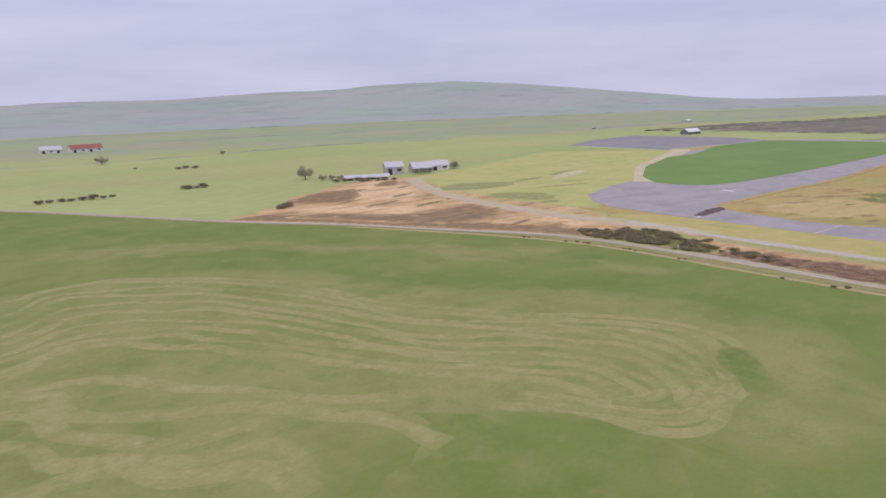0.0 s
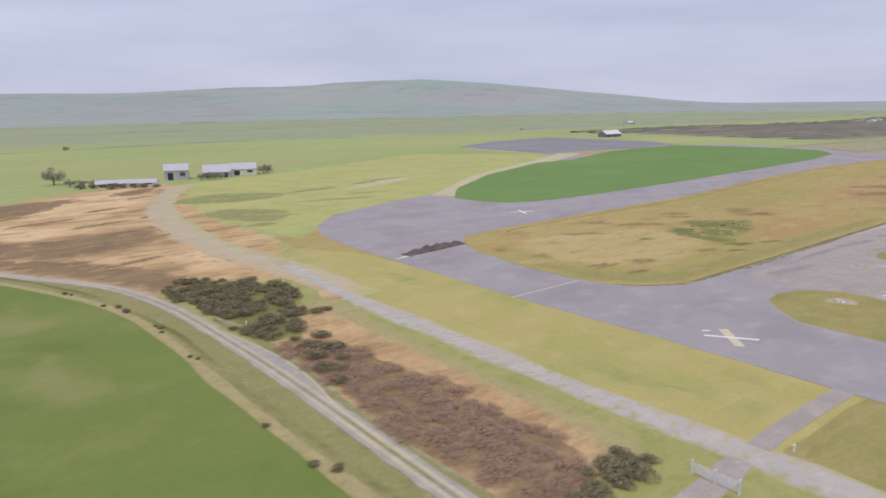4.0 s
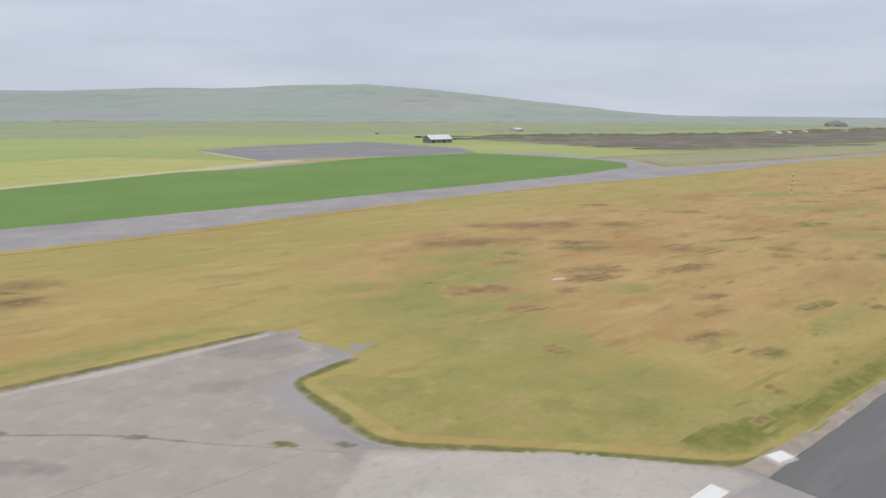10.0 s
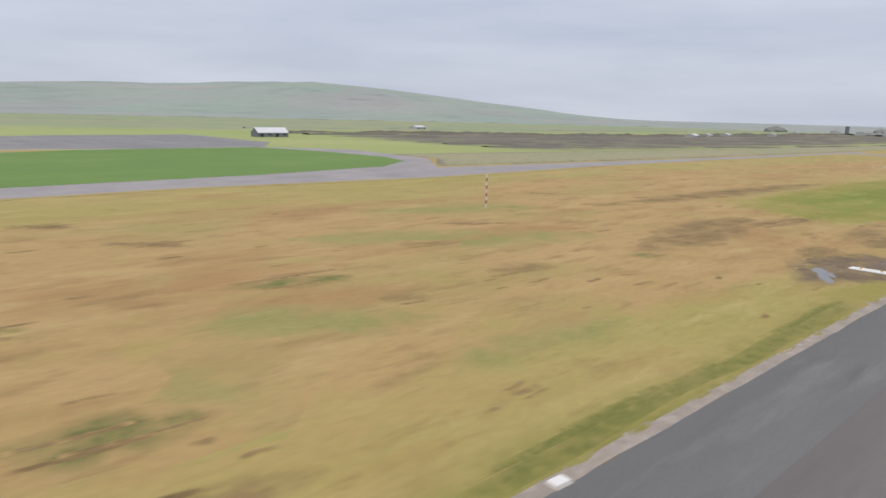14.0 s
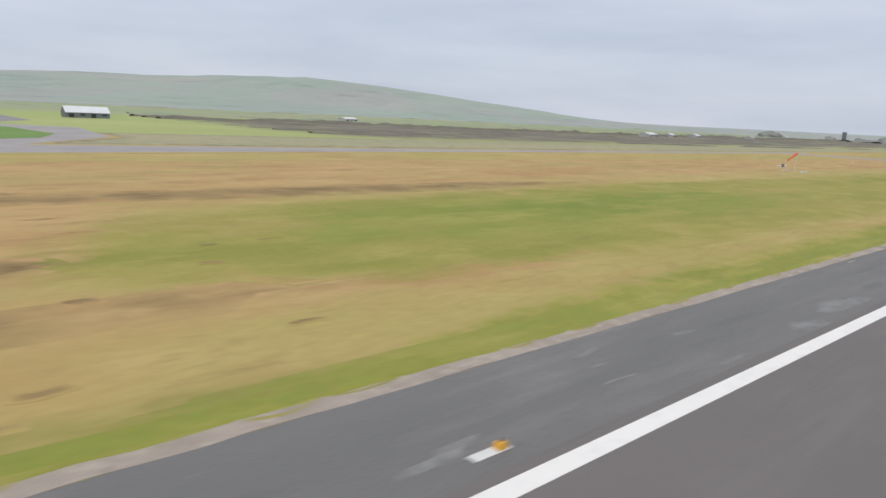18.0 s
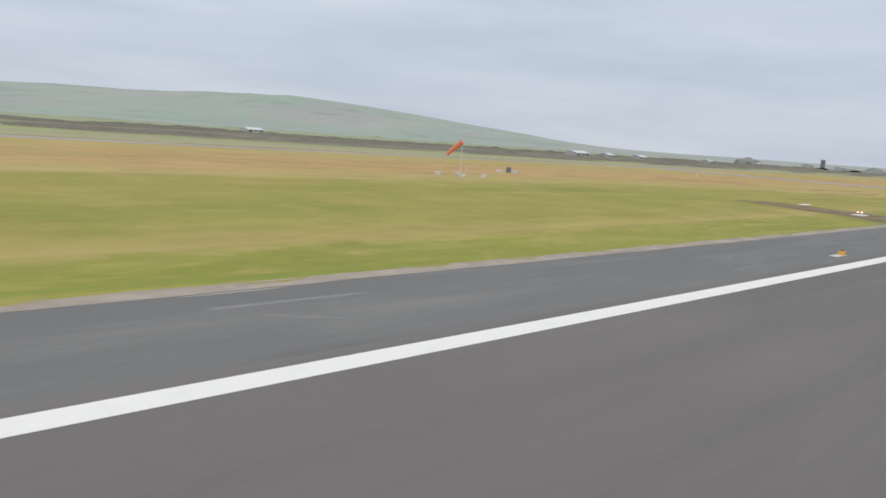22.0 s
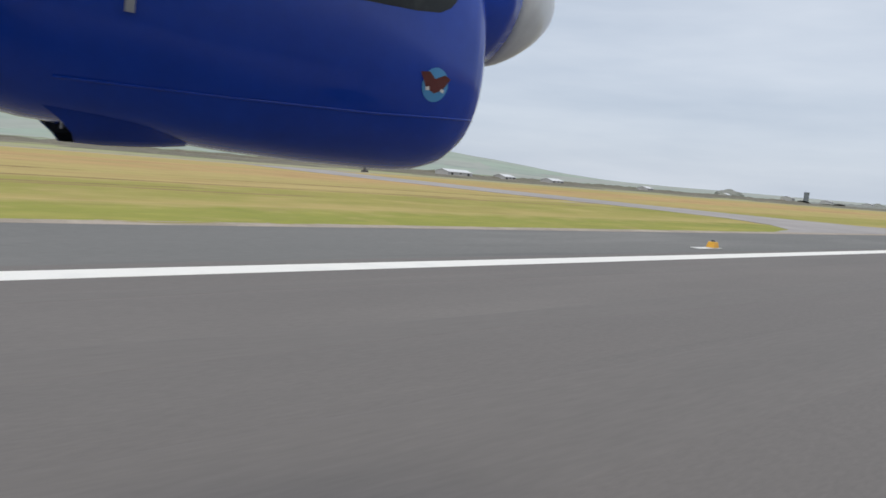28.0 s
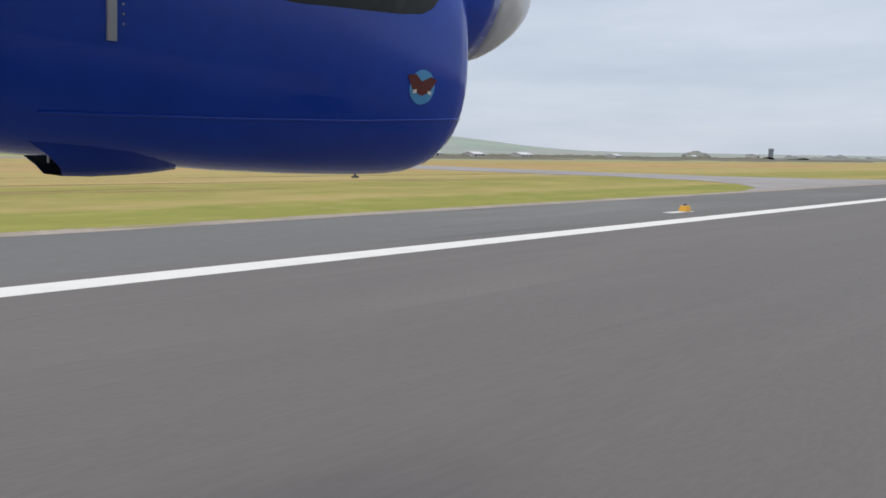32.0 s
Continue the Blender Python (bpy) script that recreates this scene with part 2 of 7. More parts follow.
M_BRACKEN = material("dead_bracken", (0.53, 0.339, 0.154), (0.636, 0.429, 0.21), 16, (0.413, 0.27, 0.121), 9, bump=0.15, bump_size=1.2, fine=0.14,
                     layers=((22, (0.721, 0.503, 0.266), 0.52, 0.68, 0.4, 0.75), (11, (0.276, 0.18, 0.084), 0.51, 0.64, 0.25, 0.85), (4, (0.339, 0.223, 0.103), 0.54, 0.68, 0.3, 0.75), (2.4, (0.7, 0.503, 0.27), 0.58, 0.72, 0.4, 0.5), (1.8, (0.212, 0.143, 0.066), 0.62, 0.76, 0.4, 0.6)))
M_BRACKEN_D = material("brown_bracken", (0.25, 0.165, 0.084), (0.31, 0.21, 0.106), 9, (0.21, 0.155, 0.07), 6, bump=0.15, bump_size=1.0, fine=0.16,
                       layers=((9, (0.38, 0.255, 0.132), 0.55, 0.70, 0.3, 0.7), (4, (0.17, 0.125, 0.06), 0.54, 0.68, 0.4, 0.75), (1.6, (0.37, 0.26, 0.132), 0.60, 0.74, 0.5, 0.5)))
M_HEATH = material("dark_heath", (0.175, 0.15, 0.12), (0.24, 0.205, 0.155), 55, (0.21, 0.21, 0.145), 30, bump=0.3, bump_size=5, stretch=(0.4, 1, 1), fine=0.18,
                   layers=((60, (0.27, 0.255, 0.165), 0.53, 0.68, 0.25, 0.7), (26, (0.125, 0.115, 0.095), 0.53, 0.67, 0.25, 0.75), (9, (0.29, 0.235, 0.17), 0.60, 0.74, 0.3, 0.5)))
M_TRACK = material("gravel_track", (0.46, 0.405, 0.35), (0.38, 0.335, 0.29), 5, (0.51, 0.455, 0.39), 3, bump=0.03, bump_size=0.2, fine=0.2)
M_PALE = material("pale_dry_track", (0.62, 0.54, 0.352), (0.53, 0.46, 0.29), 9, (0.48, 0.43, 0.238), 5, bump=0.03, bump_size=0.5, fine=0.12)
M_TAXI = material("old_taxiway_asphalt", (0.395, 0.366, 0.355), (0.345, 0.322, 0.314), 22, (0.43, 0.40, 0.385), 8, bump=0.01, bump_size=0.15, fine=0.1,
                  layers=((14, (0.30, 0.28, 0.273), 0.50, 0.66, 0.6, 0.65), (5, (0.46, 0.43, 0.412), 0.57, 0.72, 0.7, 0.5), (1.8, (0.27, 0.25, 0.243), 0.62, 0.74, 0.6, 0.4)))
M_CONC = material("weathered_concrete", (0.435, 0.38, 0.325), (0.385, 0.34, 0.295), 12, (0.49, 0.44, 0.38), 5, bump=0.01, bump_size=0.2, fine=0.12, piece=0.03,
                  layers=((8, (0.345, 0.305, 0.265), 0.52, 0.68, 0.7, 0.65), (3.5, (0.55, 0.495, 0.43), 0.58, 0.70, 0.6, 0.6), (1.4, (0.28, 0.245, 0.215), 0.62, 0.74, 0.8, 0.5)))
M_CONC_P = material("pale_concrete", (0.54, 0.495, 0.43), (0.48, 0.44, 0.38), 9, (0.58, 0.535, 0.47), 4, bump=0.01, bump_size=0.2, fine=0.12,
                    layers=((3, (0.43, 0.39, 0.335), 0.54, 0.70, 0.6, 0.6), (1.2, (0.63, 0.585, 0.52), 0.60, 0.74, 0.8, 0.5)))
M_RUNWAY = material("runway_asphalt", (0.185, 0.168, 0.156), (0.168, 0.154, 0.145), 18, (0.20, 0.183, 0.17), 7, rough=0.78, bump=0.004, bump_size=0.06, stretch=(0.3, 1, 1), fine=0.1,
                    layers=((9, (0.152, 0.142, 0.134), 0.50, 0.68, 0.12, 0.7), (3, (0.215, 0.197, 0.183), 0.55, 0.72, 0.1, 0.6), (0.8, (0.14, 0.13, 0.124), 0.60, 0.74, 0.08, 0.4)))
M_SHOULDER = material("grey_shoulder_asphalt", (0.166, 0.164, 0.157), (0.195, 0.19, 0.18), 9, (0.23, 0.224, 0.212), 3.5, rough=0.8, bump=0.008, bump_size=0.08, stretch=(0.18, 1, 1), fine=0.14,
                      layers=((5, (0.25, 0.245, 0.232), 0.58, 0.72, 0.25, 0.55), (2.2, (0.125, 0.124, 0.12), 0.56, 0.72, 0.12, 0.6), (1.1, (0.27, 0.27, 0.26), 0.66, 0.76, 0.2, 0.6)))
M_KERB = material("pale_pavement_edge", (0.43, 0.365, 0.305), (0.33, 0.28, 0.23), 3, (0.49, 0.425, 0.355), 1.2, bump=0.02, bump_size=0.1, fine=0.2,
                  layers=((2.2, (0.27, 0.235, 0.16), 0.56, 0.72, 0.3, 0.6), (0.7, (0.22, 0.19, 0.155), 0.62, 0.76, 0.5, 0.5)))
M_PATCH = material("dark_wet_asphalt", (0.10, 0.10, 0.105), (0.14, 0.14, 0.14), 4, rough=0.6, bump=0.01, bump_size=0.15, fine=0.2)
M_WHITE = material("white_marking_paint", (0.88, 0.86, 0.81), (0.855, 0.835, 0.785), 3.5, (0.80, 0.785, 0.745), 1.2, rough=0.6, bump=0.003, bump_size=0.06, fine=0.04,
                   layers=((0.6, (0.58, 0.565, 0.535), 0.67, 0.78, 0.3, 0.5), (0.12, (0.70, 0.68, 0.65), 0.60, 0.74, 0.5, 0.4)))
M_GHOST = material("overpainted_grey_marking", (0.235, 0.245, 0.25), (0.275, 0.28, 0.28), 2.0, (0.21, 0.215, 0.215), 0.7, rough=0.7, fine=0.15, bump_size=0.1)
M_AMBER = material("yellow_marking_paint", (0.80, 0.55, 0.12), (0.72, 0.52, 0.16), 2.0, (0.52, 0.42, 0.22), 0.8, rough=0.6, fine=0.1, bump_size=0.1)
M_CREAM = material("faded_cream_paint", (0.62, 0.54, 0.32), (0.70, 0.65, 0.50), 1.5, fine=0.12, bump_size=0.2)
M_EARTH = material("brown_earth", (0.12, 0.095, 0.09), (0.18, 0.14, 0.125), 2.2, bump=0.15, bump_size=0.5, fine=0.3)
M_SOIL = material("dark_bare_soil", (0.19, 0.135, 0.08), (0.24, 0.175, 0.105), 5, (0.30, 0.22, 0.125), 3, bump=0.05, bump_size=0.4, fine=0.2, stretch=(0.5, 1, 1),
                  layers=((3, (0.13, 0.098, 0.062), 0.52, 0.70, 0.5, 0.7), (1.5, (0.33, 0.25, 0.15), 0.60, 0.74, 0.4, 0.5)))
M_GORSE = material("gorse_leaves", (0.215, 0.195, 0.11), (0.30, 0.265, 0.15), 3.0, (0.30, 0.225, 0.14), 6, island=0.3, fine=0.0, rough=0.85)
M_BRAMBLE = material("bramble_leaves", (0.40, 0.265, 0.175), (0.50, 0.34, 0.225), 6.0, (0.27, 0.225, 0.12), 11, island=0.2, fine=0.0, rough=0.85)
M_SCRUB = material("far_scrub", (0.145, 0.135, 0.10), (0.20, 0.18, 0.135), 14, (0.17, 0.175, 0.115), 20, fine=0.3, bump_size=2)
M_SCRUBLEAF = material("low_scrub_leaves", (0.17, 0.175, 0.075), (0.23, 0.22, 0.095), 2, island=0.3, fine=0.0)
M_SHRUB = material("old_hedge_leaves", (0.22, 0.205, 0.145), (0.28, 0.25, 0.18), 3, island=0.3, fine=0.0)
# twig colour lightened in place of the haze before the farm
M_TREE = material("hazed_tree_twigs", (0.27, 0.25, 0.205), (0.34, 0.31, 0.25), 3, island=0.25, fine=0.0)
# hedge green paled, with the haze of distance mixed into it
M_HEDGE = material("hazed_hedge", (0.27, 0.31, 0.22), (0.31, 0.34, 0.25), 40, fine=0.1, bump_size=4)
M_TUSSOCK = material("brown_tussock_grass", (0.265, 0.176, 0.076), (0.325, 0.226, 0.095), 6, (0.37, 0.262, 0.11), 4, bump=0.08, bump_size=0.6, fine=0.14, stretch=(0.4, 1, 1),
                     layers=((3.5, (0.17, 0.11, 0.046), 0.48, 0.68, 0.35, 0.75),))
M_STUBBLE = material("pale_cut_grass", (0.255, 0.268, 0.086), (0.295, 0.293, 0.104), 14, (0.205, 0.24, 0.066), 8, bump=0.03, bump_size=0.6, fine=0.12,
                     layers=((26, (0.18, 0.225, 0.053), 0.50, 0.68, 1.0, 0.75), (4, (0.335, 0.32, 0.128), 0.56, 0.72, 0.7, 0.55), (1.6, (0.195, 0.225, 0.062), 0.58, 0.72, 0.8, 0.4)))
M_ORANGE_B = material("pale_orange_bracken", (0.7, 0.482, 0.252), (0.763, 0.551, 0.303), 11, (0.594, 0.398, 0.2), 6, bump=0.12, bump_size=1.0, fine=0.14,
                      layers=((7, (0.466, 0.307, 0.149), 0.50, 0.64, 0.25, 0.85), (2.5, (0.307, 0.207, 0.098), 0.58, 0.72, 0.3, 0.75)))
M_PURPLE = material("purple_grey_soil", (0.175, 0.145, 0.12), (0.22, 0.18, 0.145), 4, (0.26, 0.205, 0.15), 2.5, bump=0.06, bump_size=0.4, fine=0.16,
                    layers=((2.2, (0.12, 0.10, 0.082), 0.54, 0.70, 0.6, 0.6), (1.2, (0.31, 0.25, 0.18), 0.60, 0.74, 0.6, 0.5)))
M_ROADSIDE = material("dull_olive_verge", (0.32, 0.295, 0.114), (0.265, 0.26, 0.092), 6, (0.40, 0.33, 0.15), 3, bump=0.08, bump_size=0.6, fine=0.2,
                      layers=((5, (0.21, 0.205, 0.07), 0.55, 0.70, 1.0, 0.7), (2, (0.45, 0.37, 0.176), 0.60, 0.74, 1.0, 0.5)))
M_FARGRASS = material("far_airfield_grass", (0.35, 0.345, 0.20), (0.40, 0.36, 0.21), 40, (0.31, 0.33, 0.18), 20, stretch=(0.4, 1, 1), bump_size=2, fine=0.15)
M_SCRAPE = material("pale_scraped_asphalt", (0.285, 0.283, 0.272), (0.24, 0.238, 0.23), 0.8, fine=0.2, bump_size=0.1)
M_SKID = material("rubber_stained_asphalt", (0.168, 0.154, 0.144), (0.178, 0.163, 0.152), 6, (0.158, 0.146, 0.137), 2.5, rough=0.75, stretch=(0.15, 1, 1), fine=0.1, bump_size=0.08)
M_DIRT = material("pale_tan_dirt", (0.56, 0.465, 0.308), (0.50, 0.415, 0.277), 8, (0.60, 0.52, 0.361), 4, bump=0.02, bump_size=0.4, fine=0.1,
                  layers=((9, (0.46, 0.395, 0.216), 0.50, 0.66, 1.0, 0.7), (3, (0.62, 0.53, 0.37), 0.58, 0.72, 1.0, 0.5)))
M_DULL = material("dull_olive_grass", (0.36, 0.315, 0.11), (0.30, 0.285, 0.088), 11, (0.42, 0.34, 0.136), 7, bump=0.05, bump_size=0.6, fine=0.12, stretch=(0.5, 1, 1),
                  layers=((3, (0.24, 0.22, 0.066), 0.56, 0.72, 0.3, 0.6),))
M_DRYGRASS = material("dry_margin_grass", (0.47, 0.385, 0.189), (0.41, 0.345, 0.154), 3, (0.33, 0.295, 0.119), 2, bump=0.08, bump_size=0.5, fine=0.2)
# skyline scrub: bluish grey paints the haze over the far trees
M_HAZESCRUB = material("hazed_scrub", (0.225, 0.235, 0.215), (0.27, 0.275, 0.245), 12, (0.20, 0.22, 0.19), 6, fine=0.2, bump_size=2)
M_FRINGE = material("rank_green_grass", (0.165, 0.18, 0.042), (0.215, 0.215, 0.053), 5, (0.28, 0.25, 0.07), 3, bump=0.06, bump_size=0.4, fine=0.14, stretch=(0.5, 1, 1),
                    layers=((6, (0.30, 0.255, 0.084), 0.52, 0.68, 0.4, 0.6),))
M_ISLE = material("olive_island_grass", (0.375, 0.325, 0.11), (0.325, 0.295, 0.092), 7, (0.43, 0.35, 0.136), 4, bump=0.05, bump_size=0.5, fine=0.12,
                  layers=((9, (0.26, 0.25, 0.072), 0.50, 0.66, 1.0, 0.7), (6, (0.41, 0.305, 0.123), 0.51, 0.66, 1.0, 0.7), (2, (0.22, 0.19, 0.066), 0.60, 0.74, 1.0, 0.5), (0.9, (0.45, 0.37, 0.15), 0.60, 0.74, 1.0, 0.4)))
M_STAIN = material("stained_concrete", (0.315, 0.285, 0.255), (0.355, 0.315, 0.28), 4, (0.28, 0.25, 0.22), 2, bump=0.01, bump_size=0.2, fine=0.12)
M_STRIP = material("dry_yellow_grass", (0.50, 0.425, 0.154), (0.45, 0.40, 0.132), 16, (0.53, 0.43, 0.176), 9, bump=0.04, bump_size=0.6, fine=0.1,
                   layers=((18, (0.37, 0.375, 0.114), 0.50, 0.66, 1.0, 0.75), (7, (0.57, 0.46, 0.198), 0.55, 0.70, 1.0, 0.6), (2.2, (0.34, 0.33, 0.106), 0.58, 0.72, 0.8, 0.45)))
M_BANK = material("green_bank_grass", (0.345, 0.345, 0.114), (0.40, 0.38, 0.132), 9, (0.29, 0.315, 0.088), 5, bump=0.04, bump_size=0.6, fine=0.1,
                  layers=((11, (0.46, 0.41, 0.158), 0.50, 0.68, 1.0, 0.7), (4, (0.255, 0.285, 0.075), 0.55, 0.70, 1.0, 0.6), (1.5, (0.43, 0.40, 0.158), 0.60, 0.74, 1.0, 0.4)))
M_OLIVE = material("olive_rough_grass", (0.155, 0.16, 0.048), (0.22, 0.21, 0.066), 5, (0.29, 0.25, 0.092), 3, bump=0.15, bump_size=0.8, fine=0.22, stretch=(0.5, 1, 1),
                   layers=((2.2, (0.10, 0.11, 0.031), 0.54, 0.72, 0.4, 0.7),))
M_SCRUBGRASS = material("dark_green_rough_grass", (0.185, 0.20, 0.053), (0.24, 0.245, 0.066), 5, (0.15, 0.165, 0.044), 3, bump=0.12, bump_size=0.8, fine=0.18, stretch=(0.6, 1, 1),
                        layers=((3, (0.12, 0.135, 0.035), 0.52, 0.70, 0.5, 0.65), (2, (0.31, 0.29, 0.088), 0.60, 0.74, 0.5, 0.5)))
M_PALEGREEN = material("pale_pasture", (0.43, 0.45, 0.145), (0.49, 0.48, 0.167), 25, (0.37, 0.375, 0.123), 12, bump=0.04, bump_size=1.0, fine=0.12,
                       layers=((30, (0.53, 0.48, 0.194), 0.50, 0.68, 0.5, 0.7), (8, (0.33, 0.35, 0.114), 0.57, 0.70, 0.4, 0.6)))
M_RUSH = material("rushy_grass", (0.27, 0.285, 0.106), (0.32, 0.325, 0.119), 8, (0.235, 0.24, 0.092), 4, bump=0.08, bump_size=0.8, fine=0.15,
                  layers=((4, (0.40, 0.385, 0.141), 0.52, 0.68, 0.4, 0.7), (2, (0.19, 0.185, 0.075), 0.58, 0.72, 0.4, 0.6)))
M_BARK = material("bark", (0.13, 0.10, 0.08), (0.2, 0.16, 0.13), 0.4, bump=0.02, bump_size=0.1)
# hill colour carries the haze: pale bluish green for land beyond 2000 m
M_HILL = material("hazed_hillside", (0.325, 0.365, 0.345), (0.365, 0.40, 0.37), 420, (0.33, 0.355, 0.335), 150, fine=0.08, bump_size=40, fields=330, stretch=(0.7, 1, 1),
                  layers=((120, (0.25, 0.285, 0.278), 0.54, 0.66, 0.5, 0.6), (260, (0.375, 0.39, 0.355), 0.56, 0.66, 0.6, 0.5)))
M_WALL = material("whitewashed_wall", (0.72, 0.71, 0.68), (0.62, 0.61, 0.58), 3, bump=0.01, bump_size=0.2, fine=0.06)
M_GREYW = material("grey_rendered_wall", (0.52, 0.51, 0.50), (0.43, 0.425, 0.42), 4, fine=0.1, bump_size=0.3)
M_ROOF = material("grey_sheet_roof", (0.60, 0.60, 0.61), (0.50, 0.50, 0.52), 4, rough=0.6, fine=0.08, bump_size=0.4, stretch=(1, 6, 1))
M_ROOF_W = material("white_sheet_roof", (0.78, 0.79, 0.80), (0.70, 0.71, 0.72), 5, rough=0.5, fine=0.05, bump_size=0.4)
M_ROOF_R = material("rust_red_roof", (0.38, 0.15, 0.11), (0.30, 0.12, 0.10), 3, fine=0.12, bump_size=0.4)
M_DARK = material("dark_opening", (0.035, 0.035, 0.04), (0.06, 0.06, 0.06), 2, rough=0.5, fine=0.1, bump_size=0.3)
# tower cladding with a blue-grey haze tint in its base colour
M_TOWER = material("hazed_tower_cladding", (0.175, 0.195, 0.215), (0.21, 0.23, 0.245), 4, fine=0.06, bump_size=0.5)
M_GLASS = material("window_glass", (0.05, 0.06, 0.07), (0.08, 0.09, 0.1), 2, rough=0.08, spec=0.6, fine=0.0)
M_STEEL = material("galvanised_steel", (0.50, 0.50, 0.51), (0.42, 0.42, 0.43), 0.6, rough=0.45, metal=0.6, fine=0.08, bump_size=0.05)
M_GATE = material("white_painted_gate", (0.76, 0.75, 0.72), (0.66, 0.65, 0.62), 0.8, rough=0.6, fine=0.06, bump_size=0.05)
M_SOCK = material("orange_windsock_cloth", (0.82, 0.27, 0.15), (0.74, 0.21, 0.12), 0.6, rough=0.8, fine=0.1, bump_size=0.1)
M_AMBERBOX = material("amber_plastic", (0.80, 0.42, 0.05), (0.70, 0.36, 0.06), 0.3, rough=0.45, fine=0.06, bump_size=0.03)
M_RUBBLE = material("pale_rubble", (0.68, 0.68, 0.66), (0.50, 0.49, 0.47), 0.7, fine=0.2, bump_size=0.1, piece=0.15)
M_CYAN = material("turquoise_sheeting", (0.35, 0.68, 0.66), (0.45, 0.74, 0.70), 0.6, fine=0.1, bump_size=0.1)
M_WATER = material("grey_puddle_water", (0.20, 0.205, 0.215), (0.24, 0.24, 0.245), 2, rough=0.3, spec=0.4, fine=0.1, bump_size=0.3)
M_BLUE = material("glossy_blue_aircraft_paint", (0.004, 0.05, 0.40), (0.006, 0.062, 0.47), 0.5, rough=0.16, coat=0.4, spec=0.3, fine=0.06, bump_size=0.08)
# the cowling's blue again, darkened to paint in the shade under the nacelle
M_BLUE_SHADE = material("shaded_blue_scoop_paint", (0.004, 0.036, 0.28), (0.006, 0.045, 0.33), 0.3, rough=0.2, coat=0.5, fine=0.05, bump_size=0.1)
M_BLACK = material("sooty_black_metal", (0.016, 0.020, 0.022), (0.035, 0.042, 0.045), 0.25, (0.06, 0.065, 0.065), 0.12, rough=0.45, fine=0.15, bump_size=0.05)
M_SPIN = material("white_spinner_paint", (0.72, 0.72, 0.70), (0.58, 0.57, 0.54), 0.35, rough=0.3, coat=0.4, fine=0.06, bump_size=0.05)
M_PLANE = material("white_aircraft_paint", (0.70, 0.70, 0.70), (0.64, 0.64, 0.64), 0.9, rough=0.3, coat=0.4, fine=0.03, bump_size=0.1)
M_RUBBER = material("black_rubber", (0.02, 0.02, 0.02), (0.035, 0.035, 0.035), 0.2, rough=0.8, fine=0.1, bump_size=0.02)
M_SKYBLUE = material("light_blue_decal", (0.10, 0.36, 0.66), (0.12, 0.40, 0.70), 0.1, rough=0.3, fine=0.0)
M_BROWN = material("brown_decal", (0.13, 0.035, 0.03), (0.17, 0.045, 0.04), 0.05, rough=0.35, fine=0.0)


def lamp_material(name, colour, strength):
    m = bpy.data.materials.new(name)
    m.use_nodes = True
    bs = m.node_tree.nodes["Principled BSDF"]
    bs.inputs["Base Color"].default_value = (*colour, 1)
    bs.inputs["Emission Color"].default_value, bs.inputs["Emission Strength"].default_value = (*colour, 1), strength
    return m


M_REDLAMP = lamp_material("red_lamp", (1.0, 0.58, 0.34), 4.0)


# ---- helpers ----
def part(name, bm, mat, parent=None, label="", smooth=False):
    me = bpy.data.meshes.new(name)
    bm.to_mesh(me)
    bm.free()
    me.materials.append(mat)
    if smooth:
        me.polygons.foreach_set("use_smooth", [True] * len(me.polygons))
    ob = new(name, me)
    ob.parent = parent
    if label:
        ob["label"] = label
    return ob


def thing(name, m, label, category, group="", kind=""):
    ob = new(name)
    ob.empty_display_size = 0.2
    ob.matrix_world = m
    return tagged(ob, label, category, group, kind)


def box(bm, x, y, z, sx, sy, sz, rz=0.0):
    """A box with its base centre at x, y, z."""
    g = bmesh.ops.create_cube(bm, size=1.0, matrix=Matrix.Translation((x, y, z + sz / 2)) @ Matrix.Rotation(rz, 4, "Z") @ Matrix.Diagonal((sx, sy, sz, 1)))
    return g["verts"]


def rod(bm, p, q, r0, r1=None, seg=8):
    p, q = Vector(p), Vector(q)
    d = q - p
    m = Matrix.Translation((p + q) / 2) @ d.to_track_quat("Z", "Y").to_matrix().to_4x4()
    bmesh.ops.create_cone(bm, cap_ends=True, segments=seg, radius1=r0, radius2=r0 if r1 is None else r1, depth=d.length, matrix=m)


def bevel(bm, w, seg=2):
    bmesh.ops.bevel(bm, geom=list(bm.edges), offset=w, segments=seg, affect="EDGES", profile=0.5)
    return bm


def curved(pts, steps=6, closed=True):
    """A smooth line through the points."""
    n, out = len(pts), []
    for i in range(n if closed else n - 1):
        p = [Vector(pts[(i + k) % n]) if closed else Vector(pts[min(max(i + k, 0), n - 1)]) for k in (-1, 0, 1, 2)]
        for s in range(steps):
            t = s / steps
            out.append(0.5 * ((2 * p[1]) + (p[2] - p[0]) * t + (2 * p[0] - 5 * p[1] + 4 * p[2] - p[3]) * t * t + (3 * p[1] - p[0] - 3 * p[2] + p[3]) * t ** 3))
    if not closed:
        out.append(Vector(pts[-1]))
    return out


def dense(pts, gap, closed=True):
    out, n = [], len(pts)
    for i in range(n if closed else n - 1):
        a, b = Vector(pts[i]), Vector(pts[(i + 1) % n])
        k = max(1, int((b - a).length / gap))
        out += [a.lerp(b, j / k) for j in range(k)]
    if not closed:
        out.append(Vector(pts[-1]))
    return out


